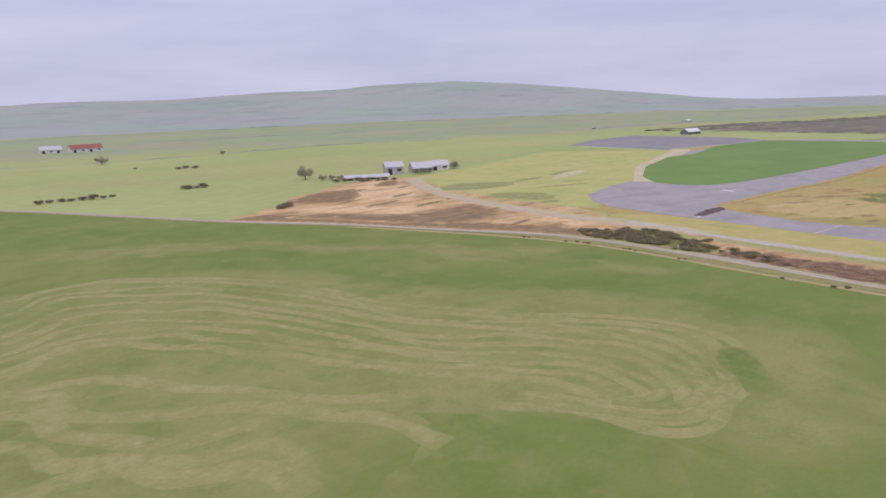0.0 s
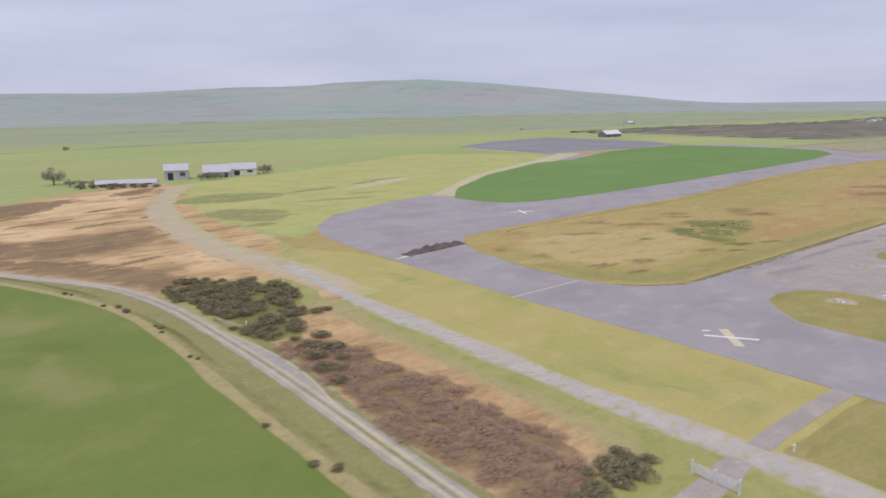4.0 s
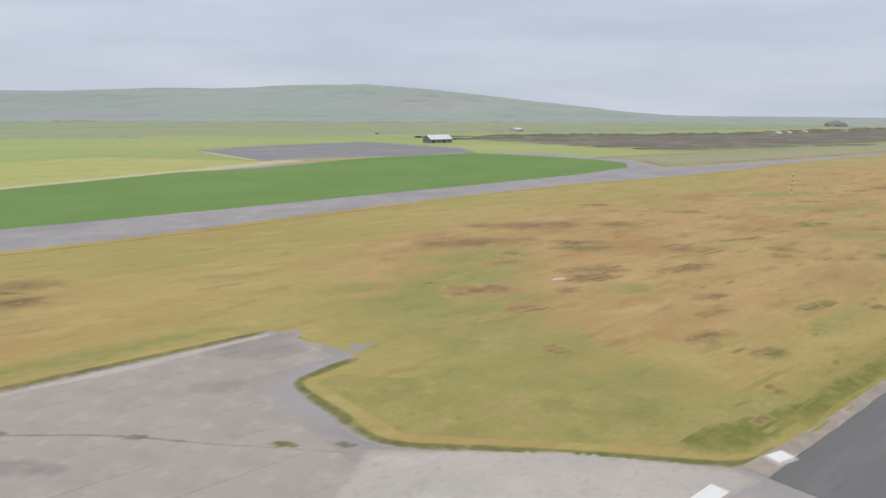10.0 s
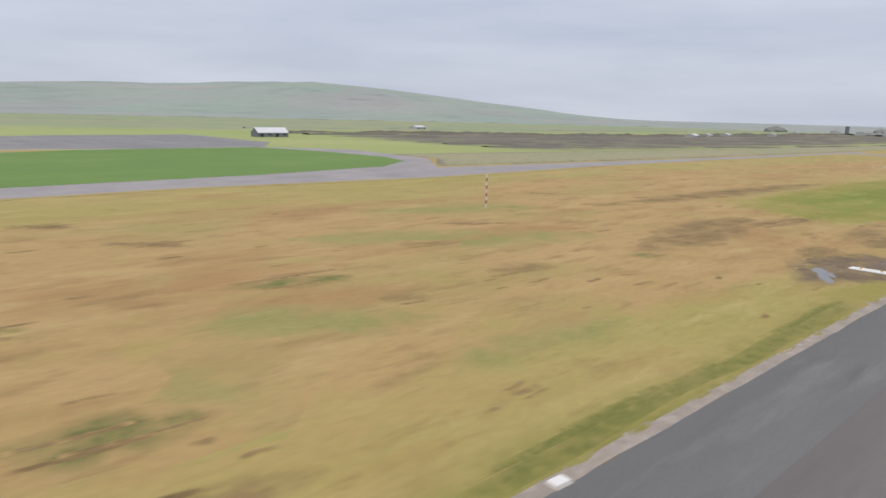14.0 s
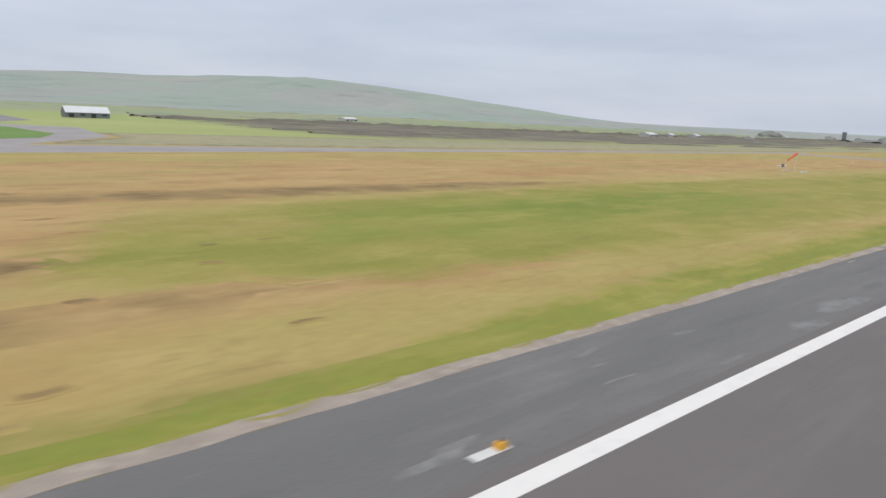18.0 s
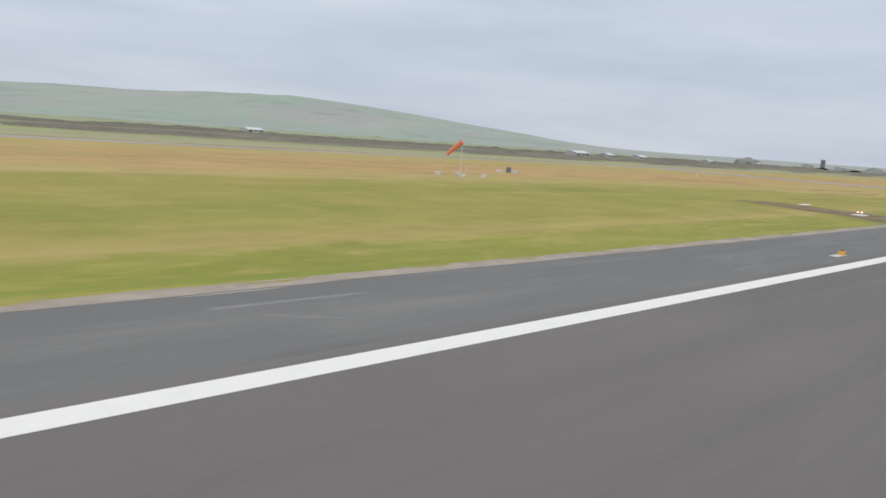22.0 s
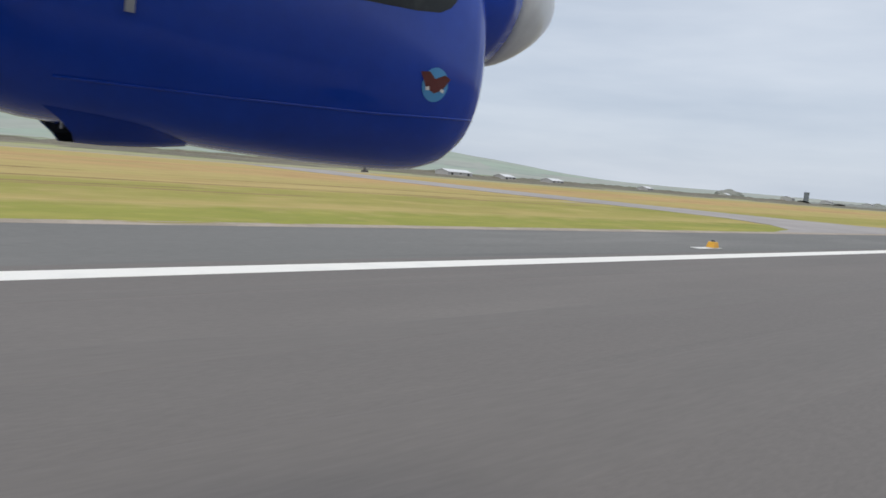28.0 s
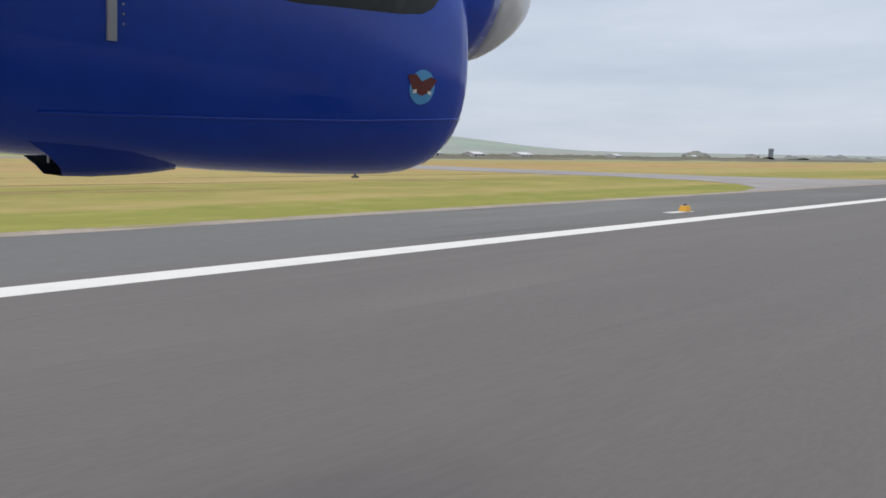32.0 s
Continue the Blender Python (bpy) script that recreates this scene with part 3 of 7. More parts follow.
def region_mesh(pts, z, rough_edge=0.0, depth=0.3, gap=1.5):
    pts = dense([Vector(p) for p in pts], gap) if rough_edge else [Vector(p) for p in pts]
    bm = bmesh.new()
    flat = []
    for p in pts:
        q = Vector((p.x, p.y))
        if rough_edge:
            q += Vector((noise.noise((p.x * 0.3, p.y * 0.3, 1.7)) + 0.6 * noise.noise((p.x * 1.1, p.y * 1.1, 4.2)),
                         noise.noise((p.x * 0.3, p.y * 0.3, 8.1)) + 0.6 * noise.noise((p.x * 1.1, p.y * 1.1, 9.9)))) * rough_edge
        flat.append(q)
    n = len(flat)
    verts, _, faces, *_ = delaunay_2d_cdt(flat, [(i, (i + 1) % n) for i in range(n)], [], 1, 1e-4)
    top = [bm.verts.new((v.x, v.y, z)) for v in verts]
    for f in faces:
        bm.faces.new([top[i] for i in f])
    for f in bm.faces:
        f.normal_update()
        if f.normal.z < 0:
            f.normal_flip()
    rim = [e for e in bm.edges if len(e.link_faces) == 1]
    low = {}
    for e in rim:
        for v in e.verts:
            if v not in low:
                low[v] = bm.verts.new((v.co.x, v.co.y, z - depth))
        a, b = e.verts
        bm.faces.new((a, b, low[b], low[a]))
    return bm


LAID = []  # outlines of the ground covers laid so far: lowest and highest corner, top, outline, material, half of the fading rim


def covered(x, y, default):
    """The material of the topmost cover at a place."""
    best, top = default, -1.0
    for lo, hi, z, pts, mat, rim in LAID:
        if mat and z > top and lo[0] < x < hi[0] and lo[1] < y < hi[1]:
            a, b = pts, np.roll(pts, -1, 0)
            cross = (a[:, 1] > y) != (b[:, 1] > y)
            dy = np.where(cross, b[:, 1] - a[:, 1], 1.0)
            if (cross & (x < (b[:, 0] - a[:, 0]) * (y - a[:, 1]) / dy + a[:, 0])).sum() % 2:
                if rim:
                    d, p = b - a, np.array((x, y))
                    t = np.clip(((p - a) * d).sum(1) / np.maximum((d * d).sum(1), 1e-9), 0, 1)
                    if np.hypot(*(p - a - t[:, None] * d).T).min() < rim:
                        continue
                best, top = mat, z
    return best


def lay(pts, z, mat, settle, rim=0.0):
    """Notes a cover's outline; with settle it lies clear of the covers that it crosses. Returns its top."""
    pts = np.array([(p[0], p[1]) for p in pts])
    lo, hi = pts.min(0), pts.max(0)
    if settle:
        near = sorted(o[2] for o in LAID if o[0][0] < hi[0] and o[1][0] > lo[0] and o[0][1] < hi[1] and o[1][1] > lo[1])
        for q in near:
            if abs(q - z) < 0.0008:
                z = q + 0.0008
    LAID.append((lo, hi, z, pts, mat, rim))
    return z


SOFT = {}


def feathered(mat, base, metres, solid=False):
    """A ground cover that gives way to the one round it towards its rim, in tufts of a size in metres; solid: with no gaps inside."""
    key = (mat.name, base.name, metres, solid)
    if key not in SOFT:
        m = mat.copy()
        n, l = m.node_tree.nodes, m.node_tree.links
        bs = next(k for k in n if k.type == "BSDF_PRINCIPLED")
        own = bs.inputs["Base Color"].links[0].from_socket
        under, _ = cover(n, l, *KEPT[base.name][0])
        at, tc, tx = n.new("ShaderNodeAttribute"), n.new("ShaderNodeTexCoord"), n.new("ShaderNodeTexNoise")
        at.attribute_name = "fade"
        tx.inputs["Scale"].default_value, tx.inputs["Detail"].default_value = 1.0 / metres, 5
        l.new(tc.outputs["Object"], tx.inputs["Vector"])
        k1, k2, mp, mx = n.new("ShaderNodeMath"), n.new("ShaderNodeMath"), n.new("ShaderNodeMapRange"), n.new("ShaderNodeMixRGB")
        k1.operation, k2.operation, mp.interpolation_type = "MULTIPLY_ADD", "MULTIPLY", "SMOOTHSTEP"
        k1.inputs[1].default_value, k1.inputs[2].default_value = 3.0, -0.45
        l.new(tx.outputs[0], k1.inputs[0])
        lift = n.new("ShaderNodeMath")
        lift.operation, lift.inputs[1].default_value, lift.inputs[2].default_value = "MULTIPLY_ADD", 1.2 if solid else 0.0, 0.0
        l.new(at.outputs["Fac"], lift.inputs[0])
        l.new(k1.outputs[0], lift.inputs[2])
        l.new(lift.outputs[0], k2.inputs[0])
        l.new(at.outputs["Fac"], k2.inputs[1])
        mp.inputs["From Min"].default_value, mp.inputs["From Max"].default_value = 0.0, 1.0
        l.new(k2.outputs[0], mp.inputs["Value"])
        l.new(mp.outputs[0], mx.inputs[0])
        l.new(under, mx.inputs[1])
        l.new(own, mx.inputs[2])
        l.new(mx.outputs[0], bs.inputs["Base Color"])
        KEPT[m.name] = KEPT[mat.name]
        SOFT[key] = m
    return SOFT[key]


def soft_mesh(name, pts, z, mat, soft, base, follow):
    """A flat piece of ground cover whose fade runs from its rim inwards; follow: its rim takes up what lies under each part of it."""
    step = max(soft * (0.38 if follow or soft > 10 else 0.55), 0.3)
    ring = np.array([tuple(p) for p in dense([Vector(p) for p in pts], step)])
    lo, hi = ring.min(0), ring.max(0)
    gx, gy = np.meshgrid(np.arange(lo[0], hi[0], step), np.arange(lo[1], hi[1], step))
    pt = np.stack([gx.ravel(), gy.ravel()], 1)
    a, b = ring, np.roll(ring, -1, 0)
    ins, dist = np.zeros(len(pt), bool), np.full(len(pt), 1e9)
    for p, q in zip(a, b):
        if p[1] != q[1]:
            ins ^= ((p[1] > pt[:, 1]) != (q[1] > pt[:, 1])) & (pt[:, 0] < (q[0] - p[0]) * (pt[:, 1] - p[1]) / (q[1] - p[1]) + p[0])
        d = q - p
        t = np.clip(((pt - p) @ d) / max(d @ d, 1e-9), 0, 1)
        dist = np.minimum(dist, np.hypot(*(pt - p - t[:, None] * d).T))
    keep = ins & (dist > step * 0.4)
    flat = [Vector(p) for p in ring] + [Vector(p) for p in pt[keep]]
    fade = [0.0] * len(ring) + list(np.clip(dist[keep] / soft, 0, 1))
    n = len(ring)
    verts, _, faces, orig, *_ = delaunay_2d_cdt(flat, [(i, (i + 1) % n) for i in range(n)], [], 1, 1e-4)
    me = bpy.data.meshes.new(name)
    me.from_pydata([(v.x, v.y, z if o and o[0] >= n else z - 0.06) for v, o in zip(verts, orig)], [], [f if (verts[f[1]] - verts[f[0]]).cross(verts[f[2]] - verts[f[0]]) > 0 else f[::-1] for f in faces])
    at = me.attributes.new("fade", "FLOAT", "POINT")
    at.data.foreach_set("value", [fade[o[0]] if o else 0.0 for o in orig])
    tuft = max(0.5, round(soft * 0.6, 1))
    me.materials.append(feathered(mat, base, tuft, mat == M_ISLE))
    if follow:
        slots = {base.name: 0}
        for poly in me.polygons:
            if min(at.data[k].value for k in poly.vertices) < 0.95:
                under = covered(poly.center.x, poly.center.y, base)
                if under.name not in slots:
                    slots[under.name] = len(me.materials)
                    me.materials.append(feathered(mat, under, tuft))
                poly.material_index = slots[under.name]
    return me


def soft_ribbon(name, line, width, z, mat, base, label, category, grain=3.0, kind="stuff", group="", wobble=0.0, broken=0.0, beyond=None):
    """A band of ground cover that thins out to both sides and at its ends; beyond: what lies on its right side."""
    mid = dense(curved([Vector(p) for p in line], 5, closed=False), max(1.0, width * 0.7), closed=False)
    v, f, fade = [], [], []
    c = mid[len(mid) // 2]
    base = covered(c.x, c.y, base) if base in (M_MOOR, M_TAN, M_YELLOW, M_VERGE) else base
    reach = Vector((width / 2 + abs(wobble), width / 2 + abs(wobble)))
    lo, hi = Vector((min(p.x for p in mid), min(p.y for p in mid))) - reach, Vector((max(p.x for p in mid), max(p.y for p in mid))) + reach
    seed, z = z, lay([lo, (hi.x, lo.y), hi, (lo.x, hi.y)], z, None, True)
    for i, p in enumerate(mid):
        d = (mid[min(i + 1, len(mid) - 1)] - mid[max(i - 1, 0)]).normalized()
        s = Vector((-d.y, d.x))
        p = p + s * wobble * noise.noise((p.x * 0.07, p.y * 0.07, seed * 90))
        w = width * (1 + 0.45 * noise.noise((p.x * 0.09, p.y * 0.09, seed * 70))) / 2
        e = min(1.0, i / 3.0, (len(mid) - 1 - i) / 3.0)
        if broken:
            e *= min(1.0, max(0.12, 1.0 - broken * (0.55 + 1.5 * noise.noise((p.x * 0.045, p.y * 0.045, seed * 300)) + 0.6 * noise.noise((p.x * 0.17, p.y * 0.17, seed * 150)))))
        for k, a in ((-1.0, 0.0), (-0.45, 0.75), (0.0, 1.0), (0.45, 0.75), (1.0, 0.0)):
            v.append((p.x + s.x * k * w, p.y + s.y * k * w, z if a * e else z - 0.06))
            fade.append(a * e)
        if i:
            o = 5 * i
            f += [(o - 5 + k, o - 4 + k, o + 1 + k, o + k)[::-1] for k in range(4)]
    me = bpy.data.meshes.new(name)
    me.from_pydata(v, [], f)
    at = me.attributes.new("fade", "FLOAT", "POINT")
    at.data.foreach_set("value", fade)
    me.materials.append(feathered(mat, base, grain))
    if beyond:
        me.materials.append(feathered(mat, beyond, grain))
        for i, poly in enumerate(me.polygons):
            poly.material_index = 1 if i % 4 < 2 else 0
    return tagged(new(name, me), label, category, group, kind)


def oval(x, y, w, h, turn=0.0, n=14):
    c, s = math.cos(radians(turn)), math.sin(radians(turn))
    out = []
    for k in range(n):
        a = 2 * math.pi * k / n
        r = 1 + 0.35 * noise.noise((x * 0.37 + math.cos(a) * 1.3, y * 0.37 + math.sin(a) * 1.3, 2.0))
        p, q = w * r * math.cos(a), h * r * math.sin(a)
        out.append((x + p * c - q * s, y + p * s + q * c))
    return out


def region(name, pts, z, mat, label, category, edge=0.0, smooth=0, parent=None, gap=1.5, kind="structure", soft=0.0, base=None):
    """A piece of ground with an outline in plan, its top at z; soft: the metres over which its rim thins out."""
    if smooth:
        pts = curved(pts, smooth)
    if soft:
        c = Vector((sum(p[0] for p in pts), sum(p[1] for p in pts))) / len(pts)
        follow = base in (None, M_MOOR, M_TAN, M_YELLOW, M_VERGE)
        base = covered(c.x, c.y, base or M_MOOR) if follow else base
        ob = new(name, soft_mesh(name, pts, lay(pts, z, None, True), mat, soft, base, follow))
        if kind == "structure" or "soil" in name:
            lay(pts, z, mat, True, soft * 0.5)
        ob.parent = parent
        return ob if parent else tagged(ob, label, category, kind=kind)
    lay(pts, z, mat, False)
    ob = part(name, region_mesh(pts, z, edge, gap=gap), mat, parent, label)
    return ob if parent else tagged(ob, label, category, kind=kind)


def ribbon(name, line, width, z, mat, label="", category="", parent=None, edge=0.0, steps=6, kind="structure"):
    """A band along a line in plan. width: one number or one for each end."""
    w0, w1 = width if isinstance(width, tuple) else (width, width)
    mid = dense(curved(line, steps, closed=False), 2.0, closed=False)
    left, right = [], []
    for i, p in enumerate(mid):
        d = (mid[min(i + 1, len(mid) - 1)] - mid[max(i - 1, 0)]).normalized()
        s = Vector((-d.y, d.x)) * (w0 + (w1 - w0) * i / (len(mid) - 1)) / 2
        e = 1 + edge * noise.noise((p.x * 0.35, p.y * 0.35, z))
        left.append(p + s * e)
        right.append(p - s * (1 + edge * noise.noise((p.x * 0.4, p.y * 0.4, 5 + z))))
    lay(left + right[::-1], z, mat, False)
    bm = bmesh.new()
    rows = [[bm.verts.new((q.x, q.y, h)) for q, h in ((a, z - 0.2), (a, z), (b, z), (b, z - 0.2))] for a, b in zip(left, right)]
    for r, s in zip(rows, rows[1:]):
        for k in range(3):
            bm.faces.new((r[k], r[k + 1], s[k + 1], s[k]))
    bmesh.ops.recalc_face_normals(bm, faces=bm.faces)
    ob = part(name, bm, mat, parent, label)
    return ob if parent else tagged(ob, label, category, kind=kind)


def from_arrays(name, verts, faces, mat):
    me = bpy.data.meshes.new(name)
    me.from_pydata(verts, [], faces)
    me.materials.append(mat)
    return me


# ---- ground: one sheet to the horizon, with hills on the far side ----
def build_ground():
    """A disc of land round the airfield; its rim rises to low hills in the north-east and north."""
    cx, cy = 700.0, 0.0
    profile = [(-180, 0.25), (-60, 0.25), (0, 0.24), (12, 0.25), (22, 0.27), (30, 0.30), (34, 0.36), (38, 0.62), (42, 1.05), (46, 1.50), (50, 2.05), (54, 2.35),
               (60, 2.75), (66, 2.55), (72, 2.2), (78, 1.95), (84, 1.75), (92, 1.7), (104, 1.4), (120, 0.9), (140, 0.4), (180, 0.25)]
    rings = [0, 120, 250, 400, 600, 850, 1150, 1500, 1900, 2300, 2600, 2900, 3200, 3500, 3750, 3950, 4100]
    bm = bmesh.new()
    grid = []
    seg = 240
    for r in rings:
        row = []
        for s in range(seg):
            a = -180 + 360 * s / seg
            el = np.interp(a, [p[0] for p in profile], [p[1] for p in profile])
            k = max(0.0, (r - 2300) / (3950 - 2300))
            k = k * k * (3 - 2 * k) if k < 1 else 1.0
            h = math.tan(radians(el)) * 3950 * k
            h *= 1 + 0.10 * noise.noise((a * 0.11, r * 0.002, 0.0)) + 0.05 * noise.noise((a * 0.4, r * 0.004, 3.0))
            row.append(bm.verts.new((cx + r * math.cos(radians(a)), cy + r * math.sin(radians(a)), h if r > 2300 else 0.0)))
            if r == 0:
                break
        grid.append(row)
    for i in range(1, len(rings)):
        for s in range(seg):
            t = (s + 1) % seg
            if i == 1:
                bm.faces.new((grid[0][0], grid[1][s], grid[1][t]))
            else:
                bm.faces.new((grid[i - 1][s], grid[i][s], grid[i][t], grid[i - 1][t]))
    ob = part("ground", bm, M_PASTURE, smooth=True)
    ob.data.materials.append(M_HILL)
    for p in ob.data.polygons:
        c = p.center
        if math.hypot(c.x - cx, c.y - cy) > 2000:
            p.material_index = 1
    tagged(ob, "flat green pasture land rising to haze-pale hills", "ground", kind="structure")


build_ground()

# airfield moor and the fields round it
region("airfield_moor", [(212, 20), (214, 60), (216, 130), (222, 190), (240, 235), (330, 262), (420, 305), (545, 372), (700, 372), (740, 275), (860, 262), (1020, 240),
                         (1320, 226), (2300, 215), (3200, 190), (3200, -300), (212, -300)], 0.03, M_MOOR,
       "tan and yellow-green rough airfield grass", "grass", edge=1.5, gap=6)
region("meadow", [(-900, 500), (-300, 520), (-60, 500), (30, 416), (69, 346), (103, 285), (134, 240), (158, 190), (170, 161), (175, 140), (176.5, 118), (176, 93), (175.5, 62),
                  (176.5, 30), (176, -250), (-900, -250)], 0.03, M_MEADOW, "bright green meadow beside a farm track", "meadow", edge=0.5, gap=3)
region("roadside_verge", [(28, 421), (68, 351), (102, 290), (133, 245), (157, 203), (178, 165), (184, 140), (186, 110), (186, 80), (185, 45), (184, 20), (183, -200), (173, -200),
                          (176.5, 30), (176, 62), (175, 93), (175.5, 118), (174, 140), (169, 161), (157, 190), (133, 238), (102, 283), (68, 344), (28, 415)], 0.045, M_ROADSIDE,
       "dull olive grass verge along the track", "verge", edge=0.6)
soft_ribbon("dry_field_margin", [(133, 236.5), (157, 188.5), (169, 160), (174, 140), (175.6, 118), (175.4, 93), (176, 62), (176.8, 30), (176, -60)], 3.2, 0.058, M_DRYGRASS, M_ROADSIDE, "thin pale dry margin at the meadow edge", "margin", 1.5)
# dark olive band painted for the shadows along the field edge
soft_ribbon("ditch_grass", [(135.5, 239), (159, 191.5), (171, 163), (176, 141), (177.6, 118), (177.4, 93), (178, 62), (178.8, 30), (178, -40)], 2.4, 0.0605, M_OLIVE, M_ROADSIDE, "rank grass by the field, darkened for hedge shadow", "verge", 1.2, wobble=1.2, broken=0.7)
region("bracken_slope", [(100, 288), (140, 318), (172, 350), (205, 376), (256, 388), (258, 350), (244, 300), (236, 250), (236, 215), (234, 185), (222, 166), (212, 142), (190, 152), (176, 172),
                         (160, 199), (134, 243)], 0.05, M_BRACKEN, "rust-coloured dead bracken slope", "bracken", smooth=3, soft=9, base=M_PASTURE)
region("trackside_bracken", [(99, 292), (134, 243), (158, 199), (175.5, 169), (182, 148), (197, 150), (194, 176), (182, 198), (176, 222), (154, 262), (124, 296)], 0.0585, M_BRACKEN_D, "brown dead bracken along the track", "bracken", soft=7, base=M_BRACKEN)
region("pale_bracken", [(164, 318), (203, 366), (246, 382), (236, 318), (206, 276), (186, 273), (169, 291)], 0.062, M_ORANGE_B, "pale orange dead bracken", "bracken", smooth=3, base=M_BRACKEN, soft=14)
region("pale_bracken", [(132, 292), (157, 306), (190, 262), (200, 256), (173, 236), (150, 262)], 0.062, M_ORANGE_B, "pale orange dead bracken", "bracken", smooth=3, base=M_BRACKEN, soft=12)
region("pale_bracken", [(196, 200), (212, 215), (216, 180), (206, 160), (192, 168)], 0.062, M_ORANGE_B, "pale orange dead bracken", "bracken", smooth=3, base=M_BRACKEN, soft=10)
region("brown_bracken_patch", [(145, 318), (164, 343), (191, 353), (208, 346), (182, 302), (161, 300)], 0.066, M_BRACKEN_D, "darker brown bracken patch", "bracken", smooth=3, base=M_BRACKEN, soft=9)
region("brown_bracken_patch", [(122, 282), (149, 273), (172, 246), (206, 250), (216, 243), (204, 216), (189, 203), (164, 207), (140, 243)], 0.066, M_BRACKEN_D, "darker brown bracken patch", "bracken", smooth=3, base=M_BRACKEN, soft=11)
for k, (x, y, w, h, a) in enumerate(((196, 262, 14, 3.5, 18), (180, 280, 18, 4, 20), (205, 300, 12, 3.5, 24), (172, 300, 14, 3, 22), (200, 224, 12, 3, 15), (188, 190, 12, 3, 20), (214, 268, 6, 4, 30), (226, 330, 9, 3, 30), (196, 336, 14, 3.5, 20))):
    region("brown_bracken_patch", oval(x, y, w, h, a), 0.068 + 0.0005 * k, M_BRACKEN_D if k % 3 else M_OLIVE, "darker band in the bracken", "bracken", smooth=2, base=M_BRACKEN, soft=h * 0.8, kind="stuff")
region("brown_bracken_patch", [(214, 350), (238, 372), (247, 362), (228, 338)], 0.066, M_BRACKEN_D, "darker brown bracken patch", "bracken", smooth=3, base=M_BRACKEN, soft=7)
region("bank_grass", [(183, 168), (216, 172), (214, 126), (213.4, 94), (213.2, 60), (214, 36), (214, 31), (184, 31), (184, 60), (184.5, 100), (183, 141)], 0.048, M_BANK, "green grass between the track and the strip", "grass", edge=0.4)
region("gorse_floor", [(183, 158), (196, 160), (207, 146), (210, 134), (205, 122), (200, 112), (192, 100), (186.5, 96), (187, 112), (185, 128), (183.5, 142)], 0.053, M_OLIVE,
       "dark rough grass under the gorse", "grass", smooth=3, soft=4, base=M_BANK)
region("bank_shoulder", [(207, 128), (213, 118), (211, 97), (210, 71), (210, 44), (200, 40), (196, 51), (196, 74), (192, 92), (197, 114)], 0.060, M_DRYGRASS, "dry grass along the brow of the bank", "grass", smooth=3, soft=5, base=M_BANK)
region("tan_slope", [(203, 126), (206.5, 118), (207.5, 97), (207, 71), (206, 46), (199, 42), (195, 51), (195, 74), (190, 88), (195, 112)], 0.064, M_BRACKEN, "orange-tan dead grass slope", "grass", smooth=3, soft=3.5, base=M_DRYGRASS)
region("bramble_floor", [(188, 108), (199, 103), (201, 88), (202, 72), (202.5, 57), (202, 46), (195, 39), (186, 41), (185.5, 53), (185, 64), (186, 78), (187.5, 92)], 0.07, M_BRACKEN_D,
       "brown bramble and dead bracken bank", "bracken", smooth=3, soft=3.5, base=M_BRACKEN)
soft_ribbon("bank_verge", [(186.6, 128), (188, 112), (187.6, 96), (186.2, 80), (185.6, 66), (185.2, 52), (186.5, 42), (190, 38.5)], 3.4, 0.076, M_ROADSIDE, M_TRACK, "rough olive grass between the track and the brambles", "verge", 1.4, wobble=1.0, beyond=M_BRACKEN_D)
region("lower_bracken", [(184, 26), (192, 31), (205, 31.5), (207, 20), (206, -60), (184, -60)], 0.05, M_ROADSIDE, "olive grass beside the track junction", "grass", edge=0.5)
region("bank_foot", [(183.5, -62), (183.5, 32), (216, 32), (216, -62)], 0.0465, M_BANK, "green grass at the foot of the bank", "grass")
region("strip_grass", [(217, 32), (241, 32), (242, 60), (241, 100), (241, 140), (239, 160), (228, 178), (219, 168), (216, 126), (216.5, 94), (216.5, 60)], 0.05, M_STRIP,
       "yellow-green grass strip between track and taxiway", "grass", edge=0.4)
region("strip_grass", [(217.5, 31.8), (241.5, 31.8), (241.6, -80), (218, -80)], 0.05, M_DULL, "olive grass strip beyond the concrete link", "grass", edge=0.4)
for k, (x, y, w, h, a) in enumerate(((237, 70, 4, 26, 0), (224, 56, 6, 16, 12), (222, 98, 4, 20, 0), (232, 128, 6, 14, 5), (226, 41, 9, 6, 0), (236, 46, 5, 8, 0))):
    region("green_strip_patch", oval(x, y, w, h, a), 0.0515 + 0.0005 * k, M_BANK, "greener patch in the grass strip", "grass", smooth=2, soft=7.0, kind="stuff", base=M_STRIP)
region("farm_pasture", [(233, 186), (262, 202), (292, 224), (350, 242), (425, 282), (560, 366), (480, 470), (330, 400), (250, 378), (238, 340), (226, 290), (216, 250)], 0.045, M_PALEGREEN,
       "pale yellow-green pasture near the farm", "pasture", soft=14, base=M_PASTURE)
for k, pts in enumerate(([(226, 300), (238, 314), (262, 320), (287, 300), (276, 284), (256, 281), (238, 288)], [(227, 256), (238, 270), (253, 263), (263, 246), (252, 227), (240, 225), (231, 238)],
                         oval(252, 240, 16, 4, -40), oval(290, 262, 22, 5, -12), oval(268, 296, 24, 5, -14), oval(312, 272, 16, 4, -10), oval(300, 300, 18, 6, 10), oval(345, 312, 22, 6, 20), oval(238, 222, 8, 6, 0))):
    region("rushy_patch", pts, 0.056 + 0.0006 * k, M_RUSH, "darker rushy patch in the pasture", "pasture", soft=6 if k < 2 else 4, smooth=2, base=M_PALEGREEN, kind="stuff")
